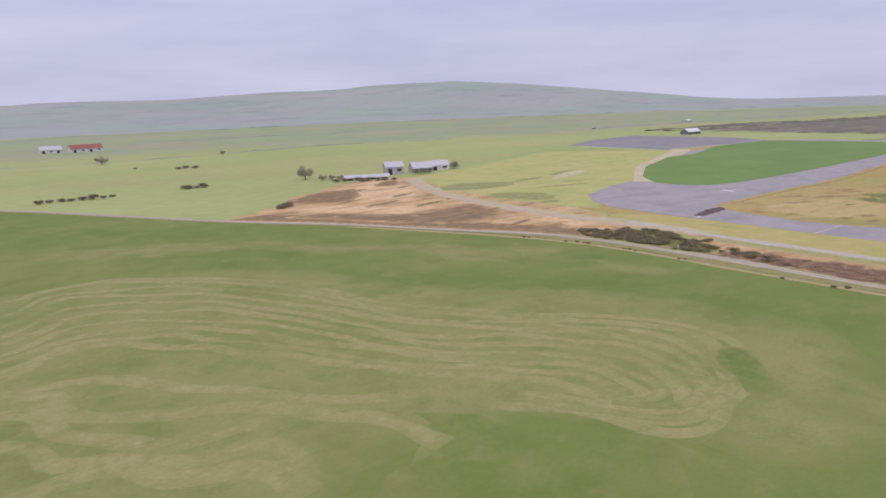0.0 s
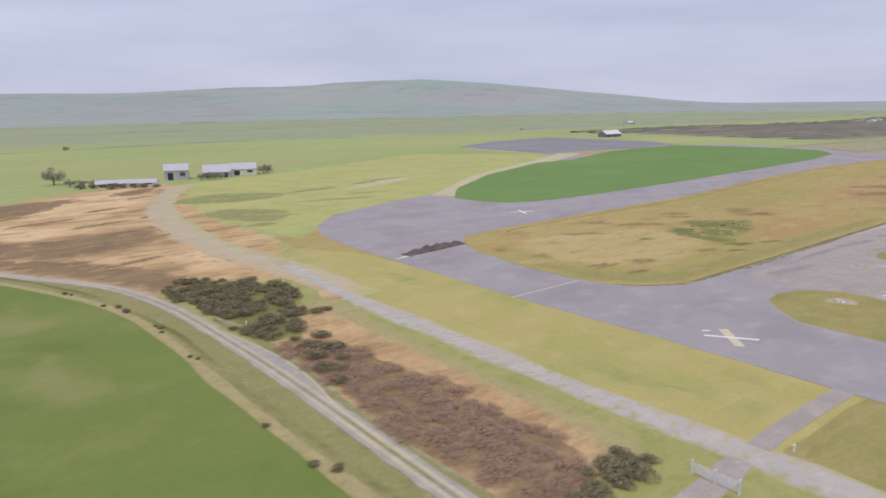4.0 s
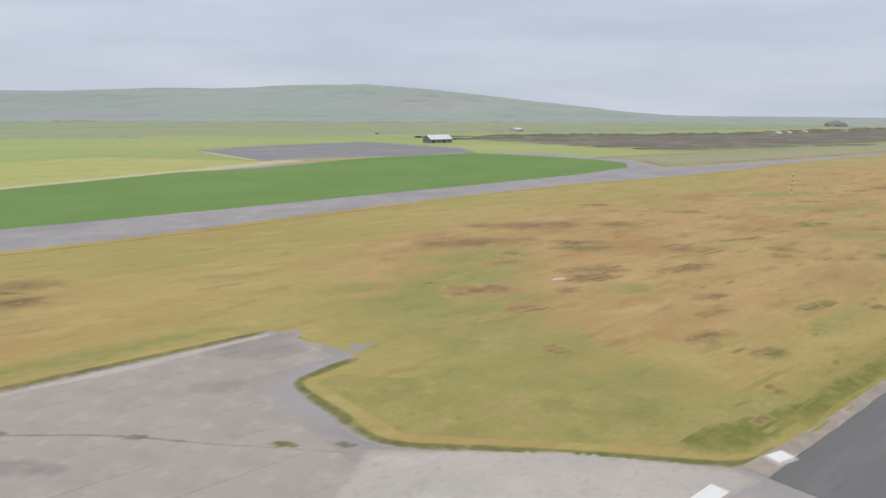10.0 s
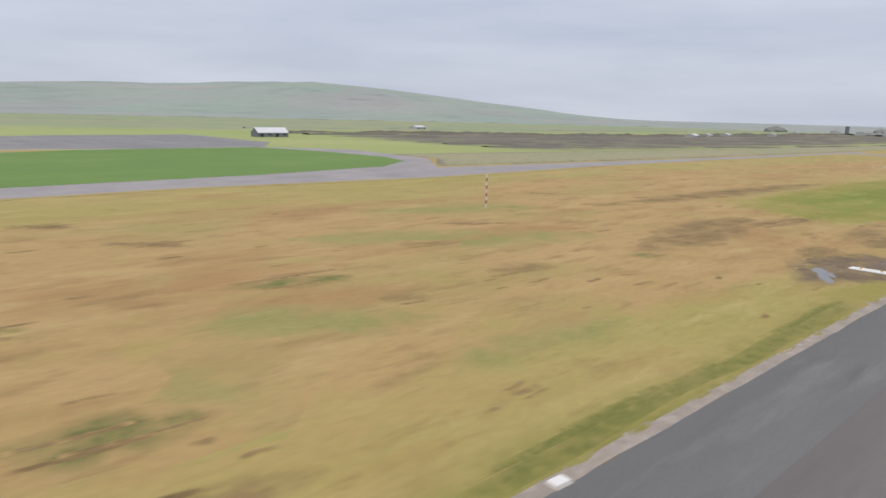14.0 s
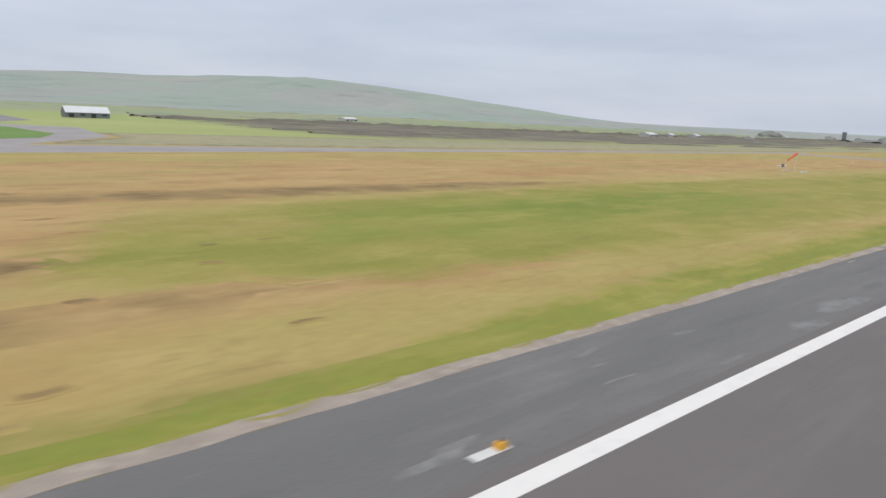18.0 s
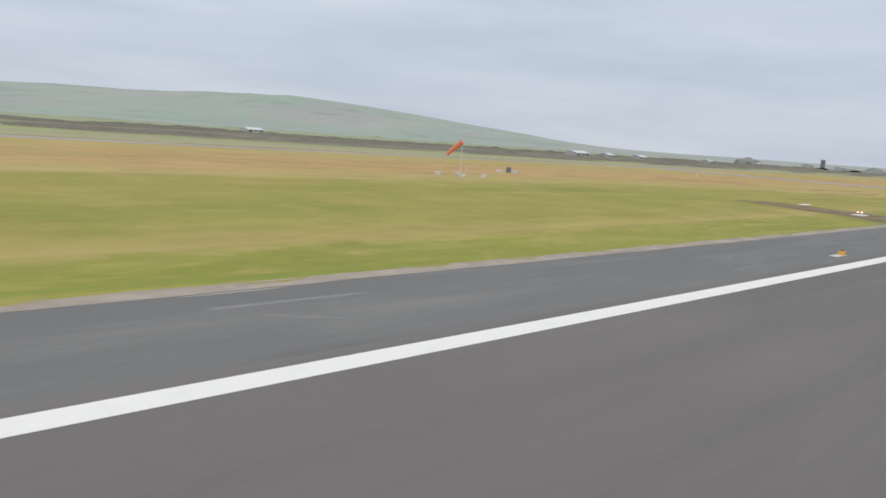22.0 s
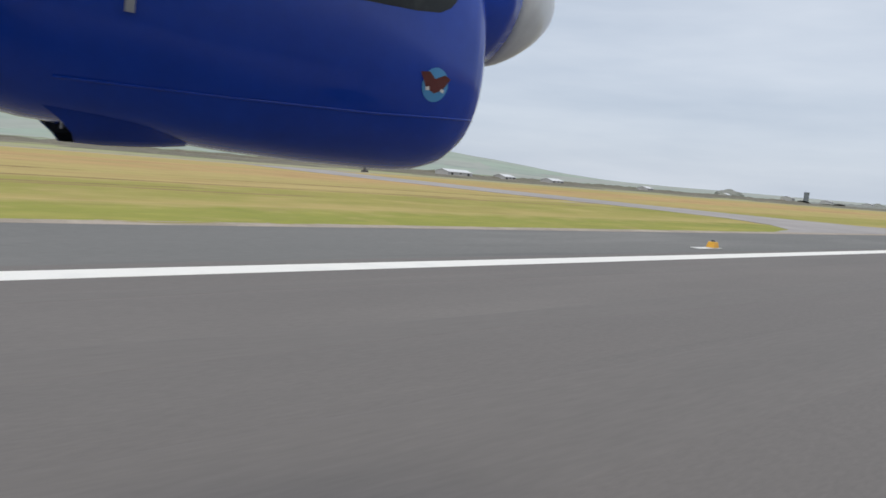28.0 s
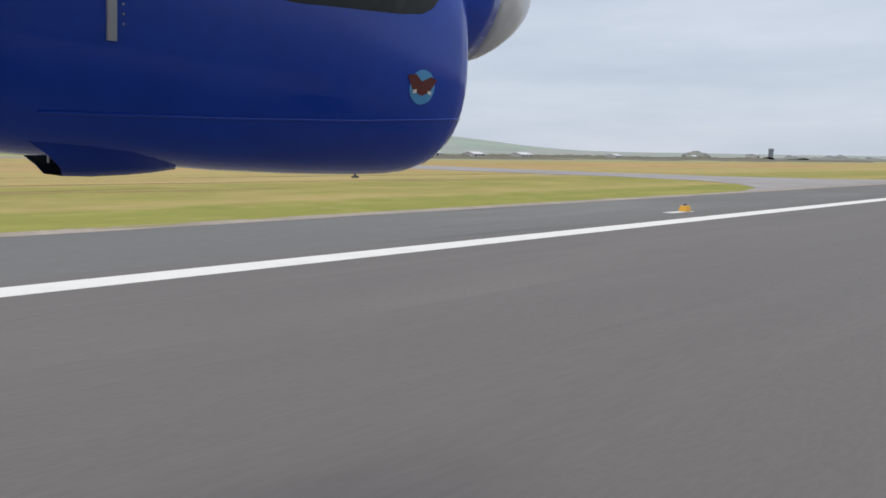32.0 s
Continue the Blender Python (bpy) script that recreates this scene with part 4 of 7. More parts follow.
region("bare_yard", [(300, 282), (345, 292), (372, 312), (350, 318), (318, 300)], 0.064, M_PALE, "pale trampled ground in the pasture", "ground", soft=9, smooth=2, base=M_PALEGREEN)
region("tilled_field", [(545, 372), (705, 356), (745, 420), (748, 560), (640, 545), (556, 500)], 0.06, M_PLOUGH, "dark grey tilled field", "field", edge=1.0)
soft_ribbon("field_margin", [(556, 376), (600, 368), (650, 362), (703, 355)], 6.0, 0.0635, M_PALE, M_PALEGREEN, "pale dry margin of the tilled field", "margin", 3.0, kind="structure", beyond=M_PASTURE)
soft_ribbon("field_margin", [(546, 374), (550, 430), (556, 498)], 7.0, 0.0645, M_PALE, M_PASTURE, "pale dry margin of the tilled field", "margin", 3.0, kind="structure", beyond=M_PLOUGH)
region("rough_pasture", [(-600, 900), (300, 800), (800, 640), (1150, 630), (1400, 560), (1900, 600), (2500, 520), (2650, 900), (2100, 1500), (1200, 1900), (300, 1950), (-500, 1600)], 0.04, M_HAZEPASTURE,
       "rough pasture far beyond the airfield, hazed grey-green", "pasture", soft=150, base=M_PASTURE)
region("heath", [(845, 262), (1024, 240), (1315, 228), (2500, 236), (3100, 420), (1800, 560), (1390, 520), (1232, 560), (1120, 600), (875, 600), (830, 400)], 0.05, M_HEATH,
       "dark brown heath beyond the airfield", "heath", soft=60, base=M_PASTURE)
region("far_grass", [(735, 248), (702, 209), (850, 197), (1070, 186), (1400, 176), (2400, 143), (2400, 225), (1320, 236), (1020, 250), (860, 272), (738, 285)], 0.056, M_FARGRASS,
       "pale mixed grass beyond the old taxiway", "grass", soft=9, base=M_HEATH)

# pale cut grass on the meadow, lying in curved swathes
region("cut_grass", [(-140, 60), (-140, 190), (-40, 221), (22, 217), (54, 214), (92, 182), (103, 154), (115, 132), (132, 114), (146, 90), (150, 60), (138, 34), (110, 18), (84, 20), (66, 54), (50, 62), (36, 55), (-40, 40)],
       0.036, M_STUBBLE, "pale cut grass on the meadow", "meadow", smooth=2, soft=22, kind="stuff", base=M_MEADOW)
region("green_regrowth", [(52, 84), (66, 72), (78, 60), (84, 50), (70, 30), (30, 30), (36, 60), (50, 70)], 0.0375, M_MEADOW, "fresh green grass between the swathes", "meadow", smooth=2, soft=8, kind="stuff", base=M_STUBBLE)
region("green_crescent", [(110, 58), (116.8, 60.5), (121, 57), (117, 51), (110, 45), (103, 42), (100, 45.5), (104, 50)], 0.0545, M_MEADOW, "fresh green grass inside the outer swath", "meadow", smooth=2, soft=3.5, kind="stuff", base=M_STUBBLE)
OUTER_ROWS = [[(-140, 190), (-40, 214), (10, 200), (28, 207), (45, 203), (76, 168), (85, 140), (94, 116), (108, 99), (119, 84), (123, 71), (119, 59), (109, 50), (96, 45), (82, 45)],
              [(-140, 165), (-40, 180), (10, 193), (22, 205), (39, 204), (72, 167), (81, 140), (90, 114), (104, 97), (115, 82), (119, 69), (112, 57), (101, 49), (91, 44), (83, 46), (78, 54), (72, 63), (67, 71)],
              [(-140, 150), (-40, 165), (9, 176), (26, 192), (48, 177), (65, 155), (75, 128), (85, 107), (98, 91), (108, 77), (109, 65), (104, 55), (95, 48), (87, 48), (82, 53), (78, 62), (72, 71)]]
MIDDLE_ROWS = [[(-140, 135), (-40, 150), (8, 162), (26, 172), (46, 159), (60, 140), (70, 115), (80, 96), (93, 83), (99, 72), (100, 62), (95, 54), (89, 51), (84, 55), (80, 63)],
               [(-140, 120), (-40, 135), (7, 147), (26, 155), (44, 143), (56, 125), (66, 104), (76, 88), (86, 77), (91, 68), (90, 60), (87, 56), (82, 59), (79, 67)],
               [(-140, 110), (-40, 125), (6, 138), (14, 145), (27, 144), (40, 130), (51, 113), (61, 96), (72, 82), (80, 73), (83, 66), (84, 61)]]
INNER_ROWS = [[(-140, 140), (-40, 138), (5, 129), (22, 121), (33, 108), (43, 96), (53, 85), (62, 79)],
              [(-140, 125), (-40, 130), (5, 126), (12, 114), (22, 104), (34, 97), (47, 82), (51, 73), (54, 63)],
              [(-140, 110), (-40, 122), (4, 118), (12, 104), (20, 92), (31, 90), (40, 84)],
              [(-140, 90), (-40, 108), (3, 105), (10, 94), (21, 85), (33, 80), (33, 67)],
              [(-140, 75), (-40, 90), (8, 89), (20, 80), (30, 73), (33, 64)]]
RINGS = OUTER_ROWS + MIDDLE_ROWS + INNER_ROWS
for n, ring in enumerate(RINGS):
    soft_ribbon("cut_grass_swath", ring, 6.2 if n < 6 else 7.5, 0.039 + 0.0012 * n, M_SWATH, M_STUBBLE, "pale dry swath of cut grass in curved row", "swath", 2.6, group="swathes on the meadow", wobble=3.0, broken=0.45)
for n, (a, b) in enumerate(zip(RINGS[1:5], RINGS[2:6])):
    m = min(len(a), len(b))
    mid = [Vector(p).lerp(Vector(q), 0.5) for p, q in zip(a[:m], b[:m])]
    soft_ribbon("cut_grass_swath", mid, 4.2, 0.0525 + 0.0012 * n, M_SWATH, M_STUBBLE, "pale dry swath of cut grass in curved row", "swath", 2.2, group="swathes on the meadow", wobble=3.5, broken=0.45)
for k, (x, y, w, h, a) in enumerate(((150, 150, 15, 10, -30), (136, 165, 12, 22, 10), (160, 50, 10, 5, -30), (60, 246, 40, 14, -30), (112, 196, 26, 10, -45), (158, 112, 8, 16, 5))):
    region("pale_meadow_patch", oval(x, y, w * 1.3, h * 1.3, a), 0.0335 + 0.0003 * k, M_STUBBLE, "paler patch in the meadow", "meadow", smooth=2, soft=15, kind="stuff", base=M_MEADOW)

# ---- tracks and old taxiways ----
ribbon("farm_track", [(-150, 600), (-60, 520), (29, 418), (70, 347), (104, 286), (135, 241.5), (159, 197), (176, 167), (182, 141), (183.5, 115), (184, 90), (183.5, 60), (183, 35), (182.3, 10), (182, -15), (182, -40), (182, -70), (182, -110)],
       3.4, 0.085, M_TRACK, "pale gravel farm track along the field", "track", edge=0.25)
region("lay_by", [(183, 128), (184.6, 118), (186.0, 110), (187.2, 98), (186.8, 87), (185.4, 79), (184.4, 69), (183.8, 58), (182.6, 60), (182.4, 90), (182.4, 115)], 0.0835, M_TRACK, "worn grey lay-by beside the track", "track", edge=0.25, smooth=2)
soft_ribbon("wheel_rut", [(184.6, 119), (186.6, 104), (187, 95), (186.4, 86), (185, 78), (184.3, 69), (183.8, 60)], 0.7, 0.0915, M_PALE, M_TRACK, "pale rut at the lay-by's edge", "rut", 1.0, kind="structure")
ribbon("gate_track", [(184.4, 33.9), (194, 33.3), (204, 33.2), (213.2, 34.3)], 3.2, 0.065, M_TRACK, "short gravel track to the gate", "track", edge=0.2)
soft_ribbon("dirt_track", [(262, 372), (246, 345), (230, 308), (219, 270), (214.5, 240), (212, 205), (212.5, 180), (215.5, 158), (217, 140), (215.6, 120)], 17.0, 0.0815, M_DIRT, M_PALEGREEN, "pale trodden dirt track to the farm", "track", 5.0, kind="structure", beyond=M_BRACKEN)
for k, (x, y, w, h, a) in enumerate(((216, 172.6, 3.6, 1.7, -42), (218, 153, 2.6, 1.2, -50), (222, 262, 2.0, 1.2, 0))):
    region("gravel_patch", oval(x, y, w, h, a), 0.0875, M_CONC_P, "pale gravel trodden into the track", "gravel", smooth=2, soft=1.0, base=M_DIRT, kind="stuff")
soft_ribbon("concrete_strip", [(217.5, 165), (216.6, 148), (214.6, 126), (214.5, 94), (214.2, 60), (215.2, 33), (215.5, 8), (215.7, -18), (216, -45), (216, -75), (216, -110)], 7.6, 0.083, M_CONC_P, M_STRIP,
            "narrow weathered concrete perimeter strip", "track", 1.6, kind="structure", beyond=M_BANK)
ribbon("cross_strip", [(217.2, 34.4), (227, 34.7), (242, 34.6)], 2.8, 0.0895, M_CONC, "short concrete link across the grass", "track", edge=0.1)
region("old_taxiway", [(242, -260), (241.5, 30), (241.5, 60), (240.5, 100), (241, 140), (241.5, 165), (244, 190), (252, 207), (268, 224), (305, 239), (343, 247), (400, 274), (440, 300), (520, 341), (700, 372),
                       (745, 330), (735, 250), (700, 205), (850, 193), (1070, 182), (1120, 180), (1128, 174), (1120, 169), (1095, 171), (840, 180), (770, 179), (670, 173), (585, 180), (470, 172),
                       (408, 163), (343, 161.5), (299, 160.3), (277, 159), (268, 148), (263.5, 130), (261.5, 116), (261.5, 102), (264, 93), (270, 85), (276, 80.8), (300, 80.8), (405, 81.8), (408, 66.5), (402, 65), (398.6, 63.5),
                       (398, 55), (398, 47), (405, 39.4), (418.5, 25), (418.5, -260)], 0.09, M_TAXI, "wide grey old taxiway of worn asphalt", "taxiway", edge=0.35)
region("crop_strip", [(330.5, 229), (330.8, 212), (336, 202), (347, 196), (385, 193.5), (445, 195), (530, 200), (620, 206), (683, 218), (712, 240), (722, 268), (718, 320), (704, 364), (612, 362),
                      (520, 326), (484, 326), (406, 291), (352, 253)], 0.14, M_CROP, "long bright green crop strip inside the taxiway loop", "field", edge=0.7)
ribbon("dry_margin", [(331, 236), (354, 252.5), (408, 291), (472, 321), (545, 357), (562, 368)], (13.0, 17.0), 0.13, M_PALE, "pale dry track along the crop", "track", edge=0.12)
region("tan_island", [(264.3, 138), (262.2, 117), (261.4, 102), (263.6, 92.6), (269.5, 85.2), (276, 81.3), (300, 81.4), (357, 81.8), (405, 82), (408.8, 66.6), (402.2, 65.2), (398.9, 63.7), (398.3, 55), (398.3, 47.2), (405.3, 39.6), (418.7, 25.2), (419, 23), (470, 23), (700, 23), (1010, 23), (1300, 23), (1300, 60), (1300, 150),
                      (1095, 171), (840, 180), (770, 179), (670, 173), (585, 180), (495, 174.5), (408, 163.3), (343, 161.5), (298, 160.2), (276.5, 158.5), (268, 147)], 0.12, M_MOOR,
       "broad tan and yellow grass between taxiways and runway", "grass", edge=0.5, gap=2.5)

for off in (-0.75, 0.75):
    soft_ribbon("wheel_rut", [(103 + off, 287), (135 + off, 242), (159 + off, 197), (176 + off, 167), (182 + off, 141), (183.5 + off, 115), (184 + off, 90), (183.5 + off, 60), (183 + off, 35), (182.3 + off, 10)], 0.9, 0.096, M_PALE, M_TRACK,
                "pale wheel rut in the gravel track", "rut", 1.5, kind="structure")
soft_ribbon("grass_crown", [(176, 167), (182, 141), (183.5, 115), (184, 90), (183.5, 60), (183, 38)], 0.7, 0.0975, M_ROADSIDE, M_TRACK, "thin grass along the middle of the track", "grass", 1.2)
soft_ribbon("drain_line", [(290, 152.5), (298, 156), (343, 157.6), (408, 159.4), (450, 164.5), (495, 170.3), (585, 176), (670, 169.4), (770, 175)], 1.3, 0.128, M_OLIVE, M_MOOR, "dark grassy drain along the old taxiway", "drain", 2.0, kind="structure")
# edges of the island: greener rim, tan heart, dark scrub
region("island_rim", [(262.5, 120), (262, 102), (264.5, 93), (270.5, 86), (277, 82.2), (330, 82), (405, 82.6), (404, 90), (340, 92), (285, 92), (274, 101), (270, 118)], 0.135, M_DULL,
       "yellow-green rim of the grass island", "grass", soft=4, base=M_MOOR)
region("tan_heart", [(272, 106), (284, 94), (312, 95), (332, 108), (328, 132), (300, 146), (280, 142), (270, 126)], 0.14, M_STRAW, "straw-coloured dry grass in the island", "grass", soft=9, smooth=3)
region("tan_moor", [(412, 66), (424, 50), (440, 36), (520, 31), (600, 33), (660, 36), (690, 60), (680, 125), (560, 140), (470, 138), (425, 110)], 0.135, M_TAN, "tan dry moor grass", "grass", soft=16, smooth=3)
region("tan_band", [(590, 36), (700, 34), (760, 37), (715, 43), (650, 52), (600, 60), (575, 52)], 0.14, M_TAN, "tan dry grass near the threshold", "grass", soft=6, smooth=3)
region("olive_meadow", [(668, 52), (690, 36), (740, 31), (870, 30), (940, 31), (985, 40), (975, 62), (930, 78), (850, 82), (770, 88), (700, 84), (676, 72)], 0.1415, M_YELLOW, "yellow-green grass beside the runway", "grass", soft=11, smooth=3)
region("lush_patch", [(690, 58), (700, 46), (740, 41), (790, 42), (826, 52), (800, 68), (770, 78), (724, 80), (698, 72)], 0.1435, M_LUSH, "fresh green grass patch", "grass", soft=15, smooth=3, base=M_YELLOW)
region("far_tan_band", [(640, 84), (800, 86), (1100, 74), (1300, 80), (1300, 130), (1100, 128), (800, 150), (660, 150)], 0.138, M_TAN, "tan grass farther from the runway", "grass", soft=14, smooth=3)
region("runway_verge", [(425, 21), (470, 20), (700, 20), (700, 29), (640, 30.5), (560, 29.5), (470, 31), (425, 34)], 0.145, M_VERGE,
       "olive mown verge along the runway", "verge", soft=4.5)
region("runway_verge", [(650, 20), (1300, 20), (1300, 33), (1120, 34), (1010, 33.5), (930, 36), (860, 34), (760, 32), (700, 31), (665, 27)], 0.1458, M_FRESH,
       "yellow-green mown verge along the runway", "verge", soft=4.5, base=M_VERGE)
region("runway_verge", [(1290, 20), (2400, 20), (2400, 33), (1290, 33)], 0.145, M_FRESH, "yellow-green mown verge along the runway", "verge")
region("verge_beyond", [(930, 33), (1010, 31), (1300, 31), (2400, 31), (2400, 58), (1300, 56), (1080, 58), (980, 54)], 0.142, M_YELLOW, "mixed yellow and green grass beyond the verge", "grass", soft=9)
region("island_west", [(267.4, 52.9), (267, 40), (269, 25.5), (293.8, 26.2), (311, 25.7), (321, 26.1), (328.3, 27.2), (324.7, 31.2), (319.2, 35.6), (314.4, 37.9), (304.2, 38.2), (296.3, 38.4), (292.6, 41), (293.8, 45), (295.3, 50.3), (295.3, 56), (291, 62.5), (284, 65), (277, 63.5), (271.7, 58.4)], 0.16, M_ISLE,
       "yellow-green grass island on the apron", "grass", soft=1.1, base=M_CONC)
region("island_mid", [(334.4, 64.3), (338, 65.8), (342.5, 66.3), (351.5, 63.7), (357.6, 59.4), (358, 53.1), (356, 46.1), (354.6, 42.4), (349.2, 42.2), (342.8, 41.6), (340.2, 41.6), (335.5, 45.2), (332.9, 49), (332.9, 52.2), (333.6, 58.6)], 0.16, M_ISLE,
       "oval yellow-green grass island on the apron", "grass", soft=1.1, base=M_CONC)
region("island_east", [(344.8, 38.2), (350, 32.7), (357.2, 26.3), (379, 24.8), (393.7, 24.5), (385.3, 33.7), (380.5, 39), (368.4, 40.2), (356, 39.6)], 0.16, M_ISLE,
       "wedge of green grass beside the apron", "grass", soft=1.1, base=M_CONC)
region("apron_base", [(297, 79.2), (330, 80.3), (405.3, 81.3), (407.4, 66.8), (402, 65), (398.3, 63.3), (397.6, 55), (397.6, 47.2), (405, 39.5), (417.5, 25.4), (417.5, -60), (300, -60), (286, 40), (288, 66), (291, 77)], 0.138, M_CONC, "weathered grey-brown concrete", "apron", soft=6, base=M_TAXI)
# concrete apron of slabs laid over the east of the taxiway
def slab_field():
    apron = thing("concrete_apron", pose(0, 0, 0), "weathered grey concrete apron of large slabs", "apron", kind="structure")
    poly = [(297, 79.6), (405.5, 81.0), (407, 67.3), (397.4, 63.5), (397, 48), (417, 26.5), (417, 24.4), (300, 24.4)]
    holes = [[(266, 70), (300, 70), (297, 41), (330, 38), (330, 20), (266, 20)], [(331, 66), (359, 68), (359.5, 42), (350, 40), (332, 41)], [(342, 41.5), (384, 42), (397, 23), (342, 23)]]

    def inside(p, q):
        c = False
        for i in range(len(q)):
            a, b = q[i], q[i - 1]
            if (a[1] > p[1]) != (b[1] > p[1]) and p[0] < (b[0] - a[0]) * (p[1] - a[1]) / (b[1] - a[1]) + a[0]:
                c = not c
        return c

    meshes = []
    for k in range(4):
        bm = bmesh.new()
        box(bm, 0, 0, 0, 5.975, 5.975, 0.05)
        bmesh.ops.bevel(bm, geom=[e for e in bm.edges if abs(e.verts[0].co.z - e.verts[1].co.z) > 0.01], offset=0.03 + 0.02 * k, segments=1, affect="EDGES")
        me = bpy.data.meshes.new("slab")
        bm.to_mesh(me)
        bm.free()
        meshes.append(me)
    for m in meshes:
        m.materials.append(M_CONC)
    rng = random.Random(4)
    for i in range(2, 21):
        for j in range(11):
            x, y = 295 + i * 6.0, 24 + j * 6.0 - 1.0
            corners = [(x + a * 2.9, y + b * 2.9) for a in (-1, 1) for b in (-1, 1)]
            if not all(inside(p, poly) for p in corners) or any(inside(p, h) for p in corners for h in holes):
                continue
            ob = new("slab", rng.choice(meshes))
            ob.matrix_world = pose(x, y, 0.096 + rng.uniform(0, 0.012), rng.uniform(-0.05, 0.05), rng.uniform(-0.05, 0.05), rng.uniform(-0.2, 0.2))
            ob.parent = apron
    return apron


slab_field()
region("pale_concrete", [(396, 47.3), (409, 36.5), (417.3, 25.6), (417.3, 23), (395, 24), (388, 33), (384, 39)], 0.164, M_CONC_P, "pale worn concrete surface", "concrete", soft=1.2, base=M_CONC)
region("pale_concrete", [(341, 39.5), (346, 35), (357, 25.5), (357, 22), (328, 22), (334, 33)], 0.1645, M_CONC_P, "pale worn concrete surface", "concrete", soft=1.4, base=M_CONC)
region("pale_concrete", [(345, 80.5), (387, 81), (404.5, 81.4), (404, 79.6), (387, 78.4), (362, 79.4)], 0.165, M_CONC_P, "pale worn concrete edge", "concrete", soft=0.9, base=M_CONC)
rp = random.Random(17)
for k, (x, y, w, h, a) in enumerate(((313.7, 62.4, 1.6, 1.0, 50), (305.1, 63.6, 1.2, 0.35, -38), (323.3, 63.4, 2.2, 0.8, 40), (325.5, 59.5, 4.0, 1.6, -35), (327.3, 49.9, 3.2, 1.0, 52), (312.8, 53.9, 1.6, 0.6, 50), (321.2, 48.3, 3.6, 0.9, 50), (330.2, 41.4, 2.6, 0.7, 50),
                                     (320.8, 52.4, 3.8, 1.0, 48), (328.3, 55.1, 1.6, 0.8, 20), (309, 57, 2.4, 0.5, 50), (316, 44, 3.0, 0.6, 52), (303, 57, 2.0, 0.4, 48), (334, 36, 3.0, 0.8, 48), (324, 43.5, 3.0, 0.7, 52))):
    region("pale_concrete", oval(x, y, w, h, a), 0.1664, M_CONC_P, "pale worn concrete patch", "concrete", soft=max(0.9, h * 1.3), smooth=2, base=M_CONC, kind="stuff")
    for n in range(3):
        u, q = x + rp.uniform(-2.4, 2.4), y + rp.uniform(-1.8, 1.8)
        region("pale_concrete", oval(u, q, w * rp.uniform(0.2, 0.5), h * rp.uniform(0.3, 0.7), a + rp.uniform(-25, 25)), 0.1668, M_CONC_P, "small pale worn spot on the concrete", "concrete", soft=0.4, smooth=2, base=M_CONC, kind="stuff")
# dark grown-over joints along the apron
for line, w in (([(298, 80.0), (320, 80.2), (340, 80.5), (370, 81.0), (405, 81.7)], 1.3), ([(264, 92), (266.5, 88.6), (270, 85.6), (274, 82.8), (278, 81.2)], 1.0)):
    soft_ribbon("weed_joint", line, w, 0.158, M_SOIL, M_DULL, "dark weed-grown joint in the concrete", "joint", 0.9, kind="structure", wobble=0.5, broken=0.5, beyond=M_CONC)
for k, (x, y, w, a) in enumerate(((367, 74.3, 1.5, -40), (371.9, 71.0, 1.6, -42), (381.8, 62, 1.0, -44), (391.2, 52.4, 1.2, -48), (395.3, 48.9, 1.0, -50), (361.3, 58.6, 0.7, -42), (371.6, 48.4, 1.0, -46), (365.2, 45.6, 0.7, 0), (401.2, 23.9, 0.6, 0), (392.7, 23.8, 0.6, 0),
                                  (300.8, 79.9, 1.6, 2), (306, 79.6, 0.8, 0), (313.4, 80.0, 2.2, 3), (317.5, 79.9, 1.2, 3), (322.9, 80.3, 1.4, 0), (331, 80.6, 0.9, 0))):
    region("weed_patch", oval(x, y, w * 1.3, 0.75, a), 0.1682 + 0.0003 * k, M_OLIVE if k % 4 == 3 else M_PURPLE, "dark weeds growing in the concrete joint", "weeds", soft=0.5, smooth=2, base=M_CONC, kind="stuff")
for k, line in enumerate(([(354.6, 42.4), (349.2, 42.3), (342.8, 41.8), (340.2, 41.8), (335.5, 45.3)], [(357.2, 26.6), (368, 25.9), (379, 25.2), (393, 24.8)], [(393, 25), (385, 33.8), (380.6, 38.6)])):
    soft_ribbon("ragged_grass_edge", [Vector(p) for p in line], 1.2, 0.1662 + 0.0006 * k, M_OLIVE, M_ISLE, "ragged dark grass edge of the island", "grass", 0.9, wobble=0.9, broken=0.9, beyond=M_ISLE)

for line, w in (([(360, 80.4), (367.4, 74.7), (375.3, 68), (382.3, 61.6), (391.1, 51.5), (396.2, 45.6)], 0.35), ([(357.5, 61.5), (361.1, 58.1), (366.3, 52.8), (371.1, 47.8), (379.4, 38.8), (386.3, 31.4), (393.1, 24.8)], 0.35),
                ([(365.8, 52.7), (364.9, 49.6), (365.3, 45.8), (364.3, 42.3)], 0.25), ([(357.6, 46), (360.6, 45.6), (365.9, 45.2), (369, 46.5)], 0.25), ([(357.3, 52), (361, 51.6), (365, 50.2)], 0.22), ([(333, 66), (345, 68.2), (356, 62)], 0.3)):
    soft_ribbon("crack_line", line, w, 0.1715, M_PURPLE, M_CONC, "dark weedy crack between concrete bays", "crack", 0.8, kind="structure", wobble=0.6, broken=0.6)
